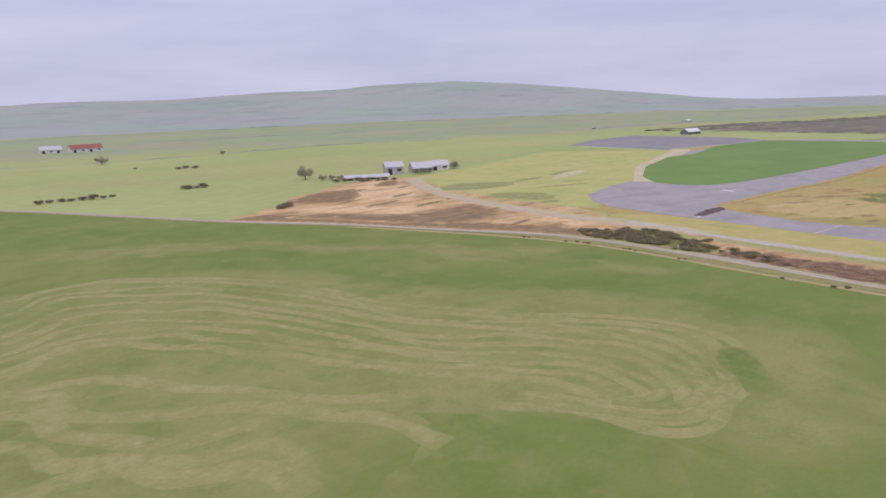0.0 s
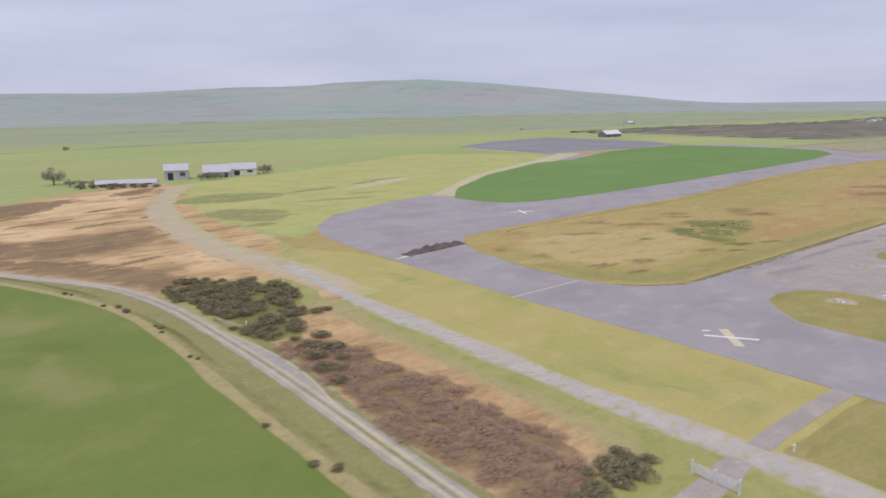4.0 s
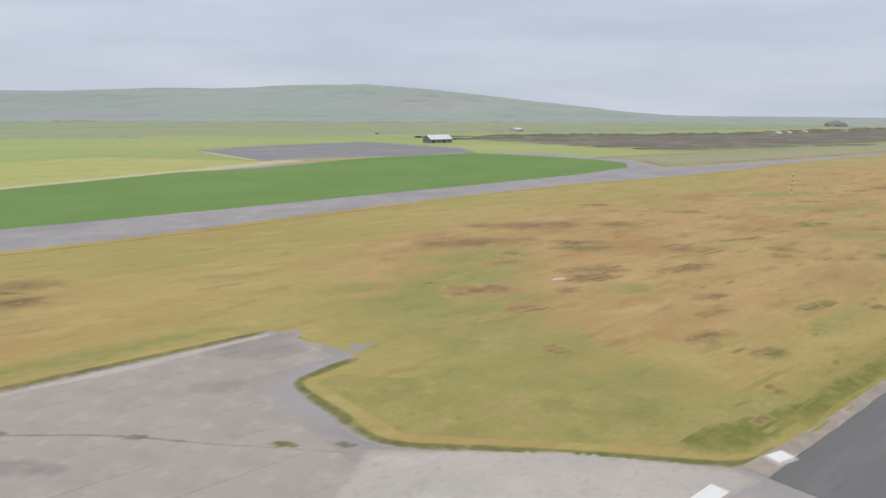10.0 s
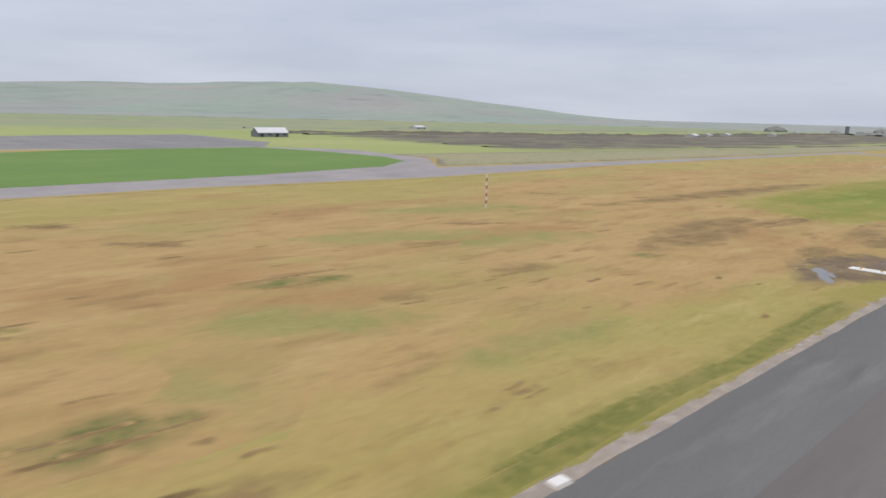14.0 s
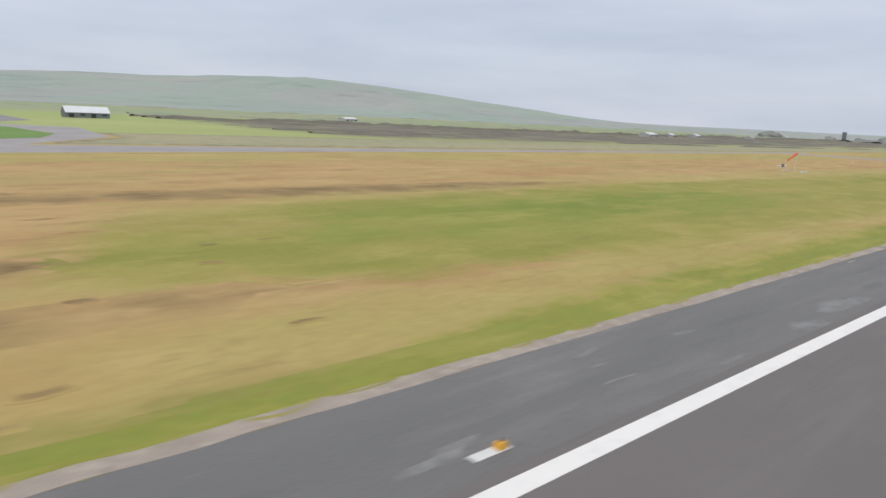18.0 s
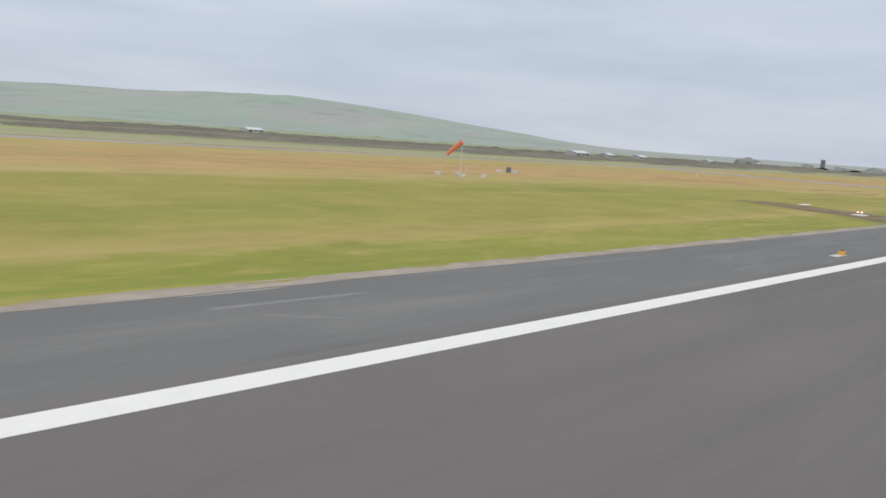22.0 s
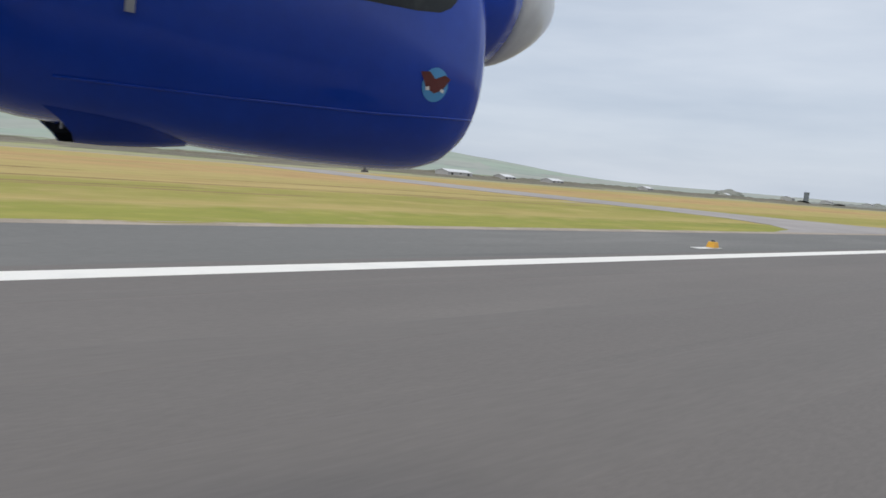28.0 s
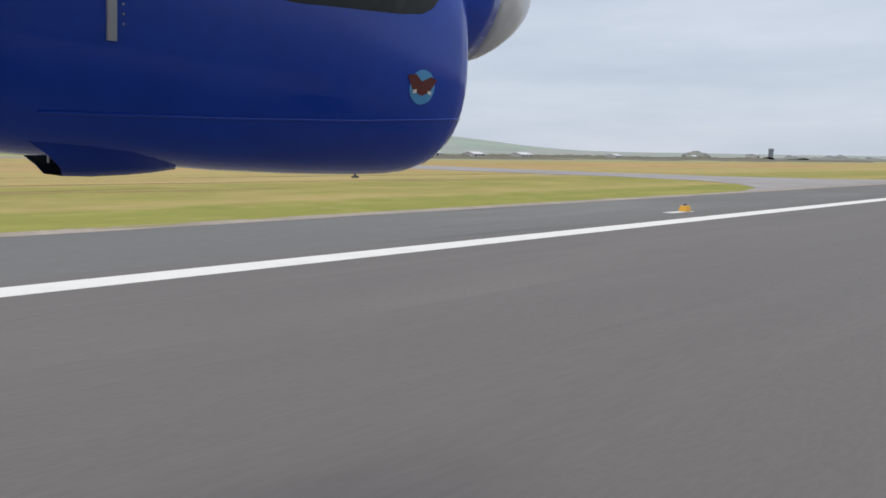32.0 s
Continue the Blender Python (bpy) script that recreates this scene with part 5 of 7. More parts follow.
for k, (x, y, w, h, a) in enumerate(((399, 76, 8, 5, -35), (392, 68, 5, 3, -30), (404, 79, 4, 2, 0), (350, 75, 14, 2.2, -8), (330, 76, 16, 2.0, 0), (306, 72, 10, 3, -5), (372, 63, 7, 2, -42))):
    region("concrete_stain", oval(x, y, w, h, a), 0.1668 + 0.0004 * k, M_STAIN, "dark weathered stain on the concrete", "stain", smooth=2, soft=h * 0.9, base=M_CONC, kind="stuff")

# ---- runway ----
runway = thing("runway", pose(0, 0, 0), "grey asphalt runway with white and yellow markings", "runway", kind="structure")
region("runway_surface", [(418, 15.2), (418, -26), (3400, -26), (3400, 15.2)], 0.17, M_RUNWAY, "brownish-grey worn asphalt", "", parent=runway)
region("shoulder", [(418, 22.9), (418, 15.2), (3400, 15.2), (3400, 22.9)], 0.17, M_SHOULDER, "darker grey asphalt shoulder", "", parent=runway)
region("pavement_edge", [(470, 24.05), (432, 24.2), (418, 25.2), (418, 22.9), (3400, 22.9), (3400, 24.05)], 0.172, M_KERB, "pale crumbling pavement edge", "", edge=0.16, parent=runway, gap=2.0)
Z = 0.178


def stripe(x0, x1, y0, y1, mat=M_WHITE, name="marking", label="", z=Z):
    return region(name, [(x0, y0), (x1, y0), (x1, y1), (x0, y1)], z, mat, label, "", parent=runway)


stripe(625.4, 1500, 13.62, 14.56, name="edge_line", label="long white edge line")
stripe(1500, 3300, 13.62, 14.56, name="edge_line", label="long white edge line")
stripe(622.3, 625.4, -14.6, 14.6, name="threshold_bar", label="white threshold bar")
for k in range(9):
    stripe(630.2, 660.0, 10.2 - 3.0 * k, 11.9 - 3.0 * k, name="threshold_stripe", label="white threshold stripe")
stripe(774.3, 797.0, 8.3, 11.35, name="aiming_marking", label="broad white rectangle marking")
stripe(774.3, 797.0, -11.35, -8.3, name="aiming_marking", label="broad white rectangle marking")
stripe(914.2, 958.4, 8.4, 13.28, name="touchdown_marking", label="broad white rectangle marking")
stripe(914.2, 958.4, -13.4, -8.4, name="touchdown_marking", label="broad white rectangle marking")
for y in (22.75, 23.2):
    ribbon("yellow_line", [(624.6, y - 0.2), (640, y - 0.2), (662.6, y - 0.1), (670.0, y - 4.6 - 0.2), (676.2, 14.9)][:3], 0.17, Z + 0.004, M_AMBER, parent=runway, steps=2)
ribbon("yellow_line", [(662.5, 23.0), (669, 19.2), (676.0, 14.95)], 0.22, Z + 0.004, M_AMBER, parent=runway, steps=2)
ribbon("yellow_line", [(624.7, 23.0), (624.7, 15.0)], 0.24, Z + 0.004, M_AMBER, parent=runway, steps=2)
ribbon("yellow_guide_line", [(620, 0), (627.7, 9.5), (629.8, 12.4), (632.2, 14.2), (636.8, 16.0), (641.8, 16.6), (648, 16.5), (654.7, 15.7), (659.0, 13.9), (665.8, 9.8), (680, 1)], 0.2, Z + 0.008, M_AMBER, parent=runway)
stripe(629.5, 659.3, 17.4, 19.1, M_GHOST, "faded_marking", "overpainted grey marking")
stripe(630.0, 652.0, 15.3, 16.0, M_GHOST, "faded_marking", "overpainted grey marking")
region("damp_patch", [(618, 22.6), (624.6, 22.8), (626.5, 19), (625.6, 15.6), (620.5, 15.4), (619.5, 18.5)], Z - 0.003, M_PATCH, "damp blue-grey asphalt patch", "", parent=runway, soft=1.2, base=M_SHOULDER)
stripe(405.5, 413.5, 23.9, 25.4, M_WHITE, "white_bar", "white painted bar at the runway end", 0.182)
stripe(352.5, 356.6, 23.8, 25.6, M_WHITE, "white_bar", "white painted bar on the concrete", 0.182)
# scuffs and patched streaks on the shoulder
rng = random.Random(11)
for k in range(18):
    x, y, w = rng.uniform(640, 1200), rng.uniform(15.4, 22.4), rng.uniform(1.0, 4.0)
    soft_ribbon("scuff", [(x, y), (x + w * 0.4, y + rng.uniform(-0.15, 0.15)), (x + w, y + rng.uniform(-0.3, 0.3))], rng.uniform(0.25, 0.8), Z + 0.0012 + 0.0002 * (k % 8), M_SCRAPE, M_SHOULDER, "pale scuff on the asphalt shoulder", "scrape", 0.7, kind="structure", broken=0.4)
for line, w in (([(816.6, 20.75), (823.4, 20.6)], 0.28), ([(818.0, 19.5), (820.7, 17.6)], 0.12), ([(745, 19.6), (749, 19.8), (753, 19.9)], 0.16)):
    soft_ribbon("pale_scrape", [Vector(line[0]).lerp(Vector(line[-1]), k / 5) for k in range(6)], w * 2, Z + 0.002, M_SCRAPE, M_SHOULDER, "pale scrape on the asphalt shoulder", "scrape", 0.8, kind="structure")

for k, (x, y, w, h, a) in enumerate(((717.5, 16.7, 4.2, 1.3, -4), (709, 15.9, 2.4, 1.1, -8), (678.5, 17.2, 2.4, 0.6, 8), (848, 16.8, 3.2, 0.35, 2))):
    region("pale_scrape", oval(x, y, w * 1.2, h * 1.25, a), Z + 0.0005 + 0.0003 * k, M_SCRAPE, "pale cloudy scuff on the asphalt shoulder", "scrape", smooth=2, soft=max(0.6, h * 1.3), base=M_SHOULDER)
for x, y, w in ((727, 23.3, 0.9), (737, 22.4, 1.5), (819, 22.7, 2.2), (752, 23.4, 0.7), (773, 23.2, 0.8)):
    region("edge_chip", oval(x, y, w, 0.35, 0), Z + 0.001, M_CONC_P, "pale broken chip at the pavement edge", "chip", smooth=2, soft=0.3, base=M_KERB)

# link taxiway that leaves the runway farther on
region("link_taxiway", [(1063, 24.1), (1071, 26.5), (1077, 31), (1082, 38), (1083.5, 50), (1081, 75), (1079, 110), (1083, 171), (1105, 171), (1101, 120), (1099.5, 90), (1099.5, 60), (1102, 42), (1107, 33), (1114, 28), (1126, 24.1)], 0.175, M_TAXI,
       "pale grey link taxiway joining the runway", "taxiway", edge=0.25)

# painted crosses that close the old taxiways
def closed_cross(x, y, bars):
    t = thing("taxiway_cross", pose(x, y, 0.135), "faded painted cross on old taxiway", "marking", kind="structure")
    for k, (dx, dy, size, width, a, mat) in enumerate(bars):
        bm = bmesh.new()
        box(bm, 0, 0, 0, size, width, 0.02, radians(a))
        part("bar", bm, mat, t).location = (dx, dy, 0.006 * k)


closed_cross(250.6, 56.3, ((0, 0, 9.0, 1.7, 47, M_CREAM), (0, 0, 8.8, 0.75, -57, M_WHITE), (0.1, 4.8, 1.4, 0.6, -42, M_WHITE)))
closed_cross(323.4, 180.0, ((0, 0, 9.0, 0.9, 65, M_WHITE), (0, 0, 9.0, 0.9, -25, M_WHITE)))
ribbon("taxiway_line", [(239.6, 99.2), (250, 99.2), (261, 99.3)], 0.35, 0.1, M_CREAM, "faded white line across the old taxiway", "marking")

# browner strips of dead grass between the verge and the green patches
for k, (x, y, w, h, a) in enumerate(((668, 41, 30, 6, 2), (708, 31.5, 10, 1.6, 2), (640, 62, 30, 10, 8), (735, 36.5, 16, 1.6, 0), (716, 92, 70, 9, -3))):
    region("brown_grass_strip", oval(x, y, w, h, a), 0.1432 + 0.0004 * k, M_TUSSOCK, "strip of brown dead grass beyond the verge", "grass", smooth=2, soft=9, kind="stuff", base=M_MOOR)

# greener grass in the corner where the apron meets the runway, with a white corner slab
region("olive_quarter", [(399, 64), (404, 66), (409, 84), (432, 104), (470, 126), (484, 104), (462, 78), (446, 58), (440, 40), (446, 30), (420, 25.6), (406, 40), (399, 47.6)], 0.1476, M_DULL, "olive grass spreading from the apron corner", "grass", soft=19, smooth=2, base=M_MOOR, kind="stuff")
region("green_corner", [(399.4, 63.2), (404, 64.6), (412, 57), (420, 46), (428, 37), (438, 31), (436, 25), (420, 25.8), (406, 40), (399, 47.6)], 0.1492, M_ISLE, "yellow-green grass at the apron corner", "grass", soft=4.5, base=M_DULL)
region("dark_grass_clump", [(419, 26.2), (416.6, 29.5), (419, 32.5), (425, 31.2), (432, 29), (446, 27.6), (446, 25), (424, 24.9)], 0.1502, M_FRINGE, "dark green rank grass by the corner slab", "grass", soft=2.2, smooth=2, kind="stuff", base=M_ISLE)
for k, (x, w) in enumerate(((440, 14), (470, 18), (512, 22), (556, 16), (592, 12), (648, 14), (690, 20), (742, 24))):
    region("green_verge_patch", oval(x, 26.4, w, 1.7, 0), 0.1485 + 0.0003 * k, M_FRINGE if k < 6 else M_LUSH, "greener grass along the runway edge", "verge", soft=1.6, smooth=2, kind="stuff", base=M_VERGE)
for line in ([(408.4, 66.4), (402.2, 65.2), (398.7, 63.5), (398.1, 55), (398.2, 47.3), (405.2, 39.6), (412, 32.4), (418.6, 25.3), (424, 24.6)], [(277, 81.4), (300, 81.3), (357, 81.7), (405.5, 81.9)]):
    soft_ribbon("rank_grass_edge", line, 1.7, 0.1612, M_OLIVE, M_ISLE, "dark rank grass along the concrete edge", "grass", 1.6, beyond=M_CONC)


def corner_slab(x, y, turn, size):
    slab = thing("corner_slab", pose(x, y, 0.15, 0, 0, turn), "white-painted concrete slab at the runway edge", "marker")
    bm = bmesh.new()
    box(bm, 0, 0, 0, 2.0 * size, 1.3 * size, 0.22)
    part("block", bevel(bm, 0.05), M_WHITE, slab)
    bm = bmesh.new()
    box(bm, 0, 0, -0.02, 2.5 * size, 1.8 * size, 0.05)
    part("footing", bevel(bm, 0.015), M_CONC_P, slab, "rough concrete footing")


corner_slab(421.8, 23.75, -14, 1.0)
corner_slab(542.4, 23.3, -4, 0.6)

for k, (x0, x1, w, y) in enumerate(((428, 476, 5.0, 25.6), (462, 540, 4.0, 25.6), (530, 604, 3.6, 25.4), (640, 720, 3.0, 25.0), (700, 800, 2.4, 24.8), (780, 900, 2.0, 24.7))):
    soft_ribbon("green_fringe", [(x0, y), (x0 + (x1 - x0) * 0.35, y + 0.3), (x0 + (x1 - x0) * 0.7, y - 0.1), (x1, y + 0.2)], w, 0.1535 + 0.0006 * k, M_FRINGE if k < 3 else M_LUSH, M_VERGE, "dark green grass along the pavement edge", "verge", 1.6, wobble=0.8, broken=0.35)
rf = random.Random(8)
for k in range(70):
    x, w = 430 + k * 8.6 + rf.uniform(-3, 3), rf.uniform(1.5, 5.0)
    soft_ribbon("creeping_grass", [(x, 24.1), (x + w * 0.5, 23.95 - rf.uniform(0, 0.35)), (x + w, 24.1)], rf.uniform(0.4, 0.9), 0.1765 + 0.0003 * (k % 5), M_VERGE, M_KERB, "grass creeping over the pavement edge", "grass", 0.5)
rs = random.Random(31)
for k in range(90):
    x, y, w = rs.uniform(425, 700), 28 + 100 * rs.random() ** 1.6, rs.uniform(1.5, 5.5)
    soft_ribbon("tussock_streak", [(x, y), (x + w * 0.4, y + rs.uniform(-0.3, 0.3)), (x + w, y + rs.uniform(-0.5, 0.5))], rs.uniform(0.6, 1.6), 0.1895 + 0.0003 * (k % 9), M_TUSSOCK, M_TAN if 440 < x < 640 and 34 < y < 110 else M_MOOR, "dark streak of dead tussock grass", "tussocks", 0.9, broken=0.3)

# brown drainage lines in the grass beyond the verge
for k, (x, y, n) in enumerate(((965, 41, 30), (985, 46, 45), (1010, 43, 26), (1000, 52, 60), (1045, 49, 30), (960, 57, 50), (1075, 56, 30), (930, 48, 24), (1030, 62, 60), (985, 66, 40))):
    soft_ribbon("tussock_line", [(x, y), (x + n * 0.35, y + 0.8), (x + n * 0.7, y - 0.4), (x + n, y + 0.5)], 2.2, 0.151 + 0.0008 * k, M_TUSSOCK, M_MOOR, "brown line of tussocks along an old drain", "tussocks", 2.5)

# rubber and traffic stains along the runway
for k, (x, y, n, w) in enumerate(((700, 6, 160, 2.6), (760, 2.5, 220, 3.4), (800, 9.6, 120, 1.8), (850, 5, 200, 2.4), (960, 8, 150, 2.2), (940, 3.8, 180, 3.0), (690, 11.5, 90, 1.4), (985, 11.6, 120, 1.3), (640, -3, 300, 4.0))):
    soft_ribbon("rubber_stain", [(x, y), (x + n * 0.3, y + 0.4), (x + n * 0.65, y - 0.3), (x + n, y + 0.2)], w, 0.1725 + 0.0005 * k, M_SKID, M_RUNWAY, "dark rubber stain along the runway", "stain", 5.0, kind="structure")
# ---- plants ----
def leaf_cloud(seed, lumps, n, leaf, flat=1.0):
    """Many small leaves spread through a few overlapping lumps: centre x, y, z and radius each."""
    r = np.random.RandomState(seed)
    v, f = [], []
    for k in range(n):
        cx, cy, cz, rad = lumps[r.randint(len(lumps))]
        d = r.normal(size=3)
        d /= np.linalg.norm(d)
        p = np.array([cx, cy, cz]) + d * rad * r.uniform(0.55, 1.08) * np.array([1, 1, flat])
        if p[2] < 0.02:
            p[2] = r.uniform(0.02, 0.25)
        a, b = r.normal(size=3), r.normal(size=3)
        a /= np.linalg.norm(a)
        b -= a * (a @ b)
        b /= np.linalg.norm(b)
        s = leaf * r.uniform(0.6, 1.4)
        i = len(v)
        v += [tuple(p - a * s), tuple(p + b * s * 0.6), tuple(p + a * s), tuple(p - b * s * 0.6)]
        f.append((i, i + 1, i + 2, i + 3))
    return v, f


def bush_kind(name, seed, mat, label, category, size, n, leaf):
    r = random.Random(seed)
    lumps = [(r.uniform(-0.6, 0.6) * size, r.uniform(-0.6, 0.6) * size, r.uniform(0.25, 0.6) * size, r.uniform(0.35, 0.65) * size) for _ in range(7)]
    t = thing(name, pose(0, 0, -50), label, category)
    for k in range(6):
        a = k * 1.05 + r.random()
        bm = bmesh.new()
        rod(bm, (0, 0, -0.1), (math.cos(a) * size * 0.5, math.sin(a) * size * 0.5, size * 0.6), 0.05 * size, 0.015 * size, 5)
        part("stem", bm, M_BARK, t)
    v, f = leaf_cloud(seed, lumps, n, leaf, 0.55)
    ob = new("foliage", from_arrays("foliage", v, f, mat))
    ob.parent = t
    return t


def scatter(kind, spots, group, seed, lo=0.7, hi=1.3, low=1.0):
    """Puts the first spot's thing in place and copies it to the rest."""
    r = random.Random(seed)
    for i, (x, y) in enumerate(spots):
        s = r.uniform(lo, hi)
        m = pose(x, y, 0.03, 0, 0, r.uniform(0, 360))
        ob = kind if i == 0 else copy_thing(kind, m)
        ob.matrix_basis = m @ Matrix.Diagonal((s, s, s * low * r.uniform(0.8, 1.1), 1))
        ob["group"] = group


def fill(poly, gap, seed):
    r = random.Random(seed)
    xs, ys = [p[0] for p in poly], [p[1] for p in poly]
    out, x = [], min(xs)
    while x < max(xs):
        y = min(ys)
        while y < max(ys):
            p = (x + r.uniform(-0.45, 0.45) * gap, y + r.uniform(-0.45, 0.45) * gap)
            c = False
            for i in range(len(poly)):
                a, b = poly[i], poly[i - 1]
                if (a[1] > p[1]) != (b[1] > p[1]) and p[0] < (b[0] - a[0]) * (p[1] - a[1]) / (b[1] - a[1]) + a[0]:
                    c = not c
            if c:
                out.append(p)
            y += gap
        x += gap
    return out


gorse = bush_kind("gorse_bush", 3, M_GORSE, "dark olive gorse bush on the bank", "bush", 2.4, 1000, 0.17)
scatter(gorse, [p for p in fill([(186, 160), (194, 160), (207, 146), (208, 133), (203, 124), (200, 114), (190, 100), (187.5, 112), (185.5, 128), (185, 142)], 2.6, 2) if noise.noise((p[0] * 0.16, p[1] * 0.16, 3)) > -0.22] +
        [(203.4, 116.7), (205.5, 117.5), (197, 104), (195.5, 97), (193, 105), (193.5, 100), (191, 95), (190.5, 89), (192.4, 88), (196, 96), (189.4, 84), (194.5, 92), (200, 118),
         (197, 43), (200, 42.5), (203, 42.4), (205, 40.5), (201.5, 39.4), (198.5, 39.2), (195, 39.8), (192, 40.5), (203.8, 44), (201, 41), (196, 41), (199, 40.4), (189.5, 40),
         (190, 30), (195, 29), (199.5, 28), (202.5, 27), (196, 25), (203, 24), (206, 22)],
        "gorse on the bank", 5, 0.45, 1.0, 0.6)
bramble = bush_kind("bramble_clump", 8, M_BRAMBLE, "reddish-brown leafless bramble clump", "bush", 2.6, 900, 0.13)
scatter(bramble, fill([(189, 104), (197, 101), (200, 86), (200.5, 72), (201, 57), (200, 47), (194, 41), (188, 45), (187.5, 53), (187, 64), (188, 78), (189, 92)], 2.5, 6), "brambles on the bank", 9, 0.5, 1.0, 0.3)
hedge_bush = bush_kind("field_bush", 14, M_GORSE, "small dark bush on the field edge", "bush", 1.1, 420, 0.12)
scatter(hedge_bush, [(167.2, 166), (168.5, 164.5), (171.8, 150), (173.6, 147), (174.2, 144.5), (174.6, 142.5), (176, 129), (176.6, 127), (176, 124.5), (175.8, 108.5), (176.2, 107), (174.6, 77), (175.2, 64.5), (176.3, 62),
                     (174.8, 50), (175.8, 47.5), (175.4, 33)], "bushes on the field edge", 12, 0.5, 1.05, 0.8)
far_bush = bush_kind("hedge_shrub", 22, M_SHRUB, "grey-green shrub in an old field hedge", "shrub", 2.4, 420, 0.3)
scatter(far_bush, [(49 + i * 5.5, 430.5 + math.sin(i) * 1.5) for i in range(8)] + [(131 + i * 3.5, 435.5) for i in range(4)] + [(214, 391), (219, 389), (224, 390), (229, 388), (236, 375), (240, 372), (246, 369)] + [(175, 600), (183, 604), (190, 598), (150, 640)] +
        [(136, 303), (139, 306), (143, 310), (226, 376), (231, 379)], "old hedge shrubs", 17, 0.7, 1.3)


def tree(seed, height):
    """A tapered trunk with limbs and a thin uneven crown of twigs."""
    r = random.Random(seed)
    t = thing("bare_tree", pose(0, 0, 0), "bare tree beside the farm, hazed grey-brown", "tree", "farm trees")
    bm = bmesh.new()
    rod(bm, (0, 0, -0.2), (0.1, 0, height * 0.45), height * 0.035, height * 0.02, 8)
    lumps = []
    for k in range(9):
        a, l = k * 2.4 + r.random(), height * r.uniform(0.25, 0.42)
        base = height * r.uniform(0.1, 0.35)
        tip = (math.cos(a) * l, math.sin(a) * l, base + height * r.uniform(0.12, 0.4))
        rod(bm, (0.05, 0, base), tip, height * 0.014, height * 0.004, 5)
        lumps.append((*tip, height * r.uniform(0.17, 0.28)))
    part("trunk", bm, M_BARK, t)
    v, f = leaf_cloud(seed, lumps, 3000, height * 0.02)
    ob = new("crown", from_arrays("crown", v, f, M_TREE))
    ob.parent = t
    return t


first_tree = tree(1, 11)
first_tree.matrix_world = pose(207, 421, 0)
for k, (x, y, s) in enumerate([(212, 405, 0.45), (217, 401, 0.42), (222, 398, 0.4), (276, 389, 0.4), (279.5, 387.5, 0.46), (283, 387, 0.42), (286.5, 386, 0.36), (318, 399, 0.6), (322, 402, 0.5), (141, 733, 0.9), (274, 765, 0.5)]):
    c = copy_thing(first_tree, pose(x, y, 0, 0, 0, k * 77))
    c.matrix_basis = pose(x, y, 0, 0, 0, k * 77) @ Matrix.Diagonal((s * 1.2, s * 1.2, s, 1))

# continuous hedges and scrub belts, too many plants to count
def hedge_line(bm_v, bm_f, line, width, height, seed, step=5.0, holes=0.35):
    pts = dense(curved(line, 6, closed=False), step, closed=False)
    prev = None
    for i, p in enumerate(pts):
        d = (pts[min(i + 1, len(pts) - 1)] - pts[max(i - 1, 0)]).normalized()
        s = Vector((-d.y, d.x))
        k = 0.5 + 0.5 * noise.noise((p.x * 0.02, p.y * 0.02, seed)) + 0.3 * noise.noise((p.x * 0.11, p.y * 0.11, seed))
        h = height * max(0.0, (k - holes) / (1 - holes)) * 1.2
        w = width * (0.6 + 0.5 * k)
        o = len(bm_v)
        sway = s * width * 0.8 * noise.noise((p.x * 0.03, p.y * 0.03, seed + 5))
        for a, b in ((-1, 0.0), (-0.6, 0.75), (0.0, 1.0), (0.6, 0.7), (1, 0.0)):
            q = p + sway + s * a * w
            bm_v.append((q.x, q.y, 0.02 + h * b * (1 + 0.3 * noise.noise((q.x * 0.3, q.y * 0.3, seed)))))
        if prev is not None:
            bm_f += [(prev + c, prev + c + 1, o + c + 1, o + c) for c in range(4)]
        prev = o


def scrub_belt(name, lines, label, mat):
    v, f = [], []
    for n, (line, width, height, step, holes) in enumerate(lines):
        hedge_line(v, f, line, width, height, n * 7.3 + len(name), step, holes)
    ob = new(name, from_arrays(name, v, f, mat))
    ob.data.polygons.foreach_set("use_smooth", [True] * len(ob.data.polygons))
    tagged(ob, label, "scrub", kind="stuff")


def shifted(line, d):
    return [(x, y + d) for x, y in line]


near_heath = [(860, 400), (1050, 340), (1250, 310), (1500, 290), (1900, 290), (2400, 300)]
scrub_belt("heath_scrub", [(shifted(near_heath, d), 9, 1.2, 6, 0.45) for d in (-70, -30, 5, 40, 80, 120, 165)], "low dark scrub across the heath", M_SCRUB)
back_heath = [(860, 590), (1120, 575), (1380, 505), (1700, 520), (2100, 540), (2700, 490)]
scrub_belt("heath_scrub", [(shifted(back_heath, d), 10, 3.2, 7, 0.25) for d in (-30, 0, 30)], "belt of dark scrub and trees behind the heath", M_SCRUB)
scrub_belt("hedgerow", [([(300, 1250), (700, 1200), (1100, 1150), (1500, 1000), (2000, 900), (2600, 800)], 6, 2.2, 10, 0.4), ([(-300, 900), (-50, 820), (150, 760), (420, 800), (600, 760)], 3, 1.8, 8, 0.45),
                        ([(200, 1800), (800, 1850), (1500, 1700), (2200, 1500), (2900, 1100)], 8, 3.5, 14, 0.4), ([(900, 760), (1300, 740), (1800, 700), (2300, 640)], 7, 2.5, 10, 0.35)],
           "far hedgerows between pastures, paled by haze colour", M_HEDGE)
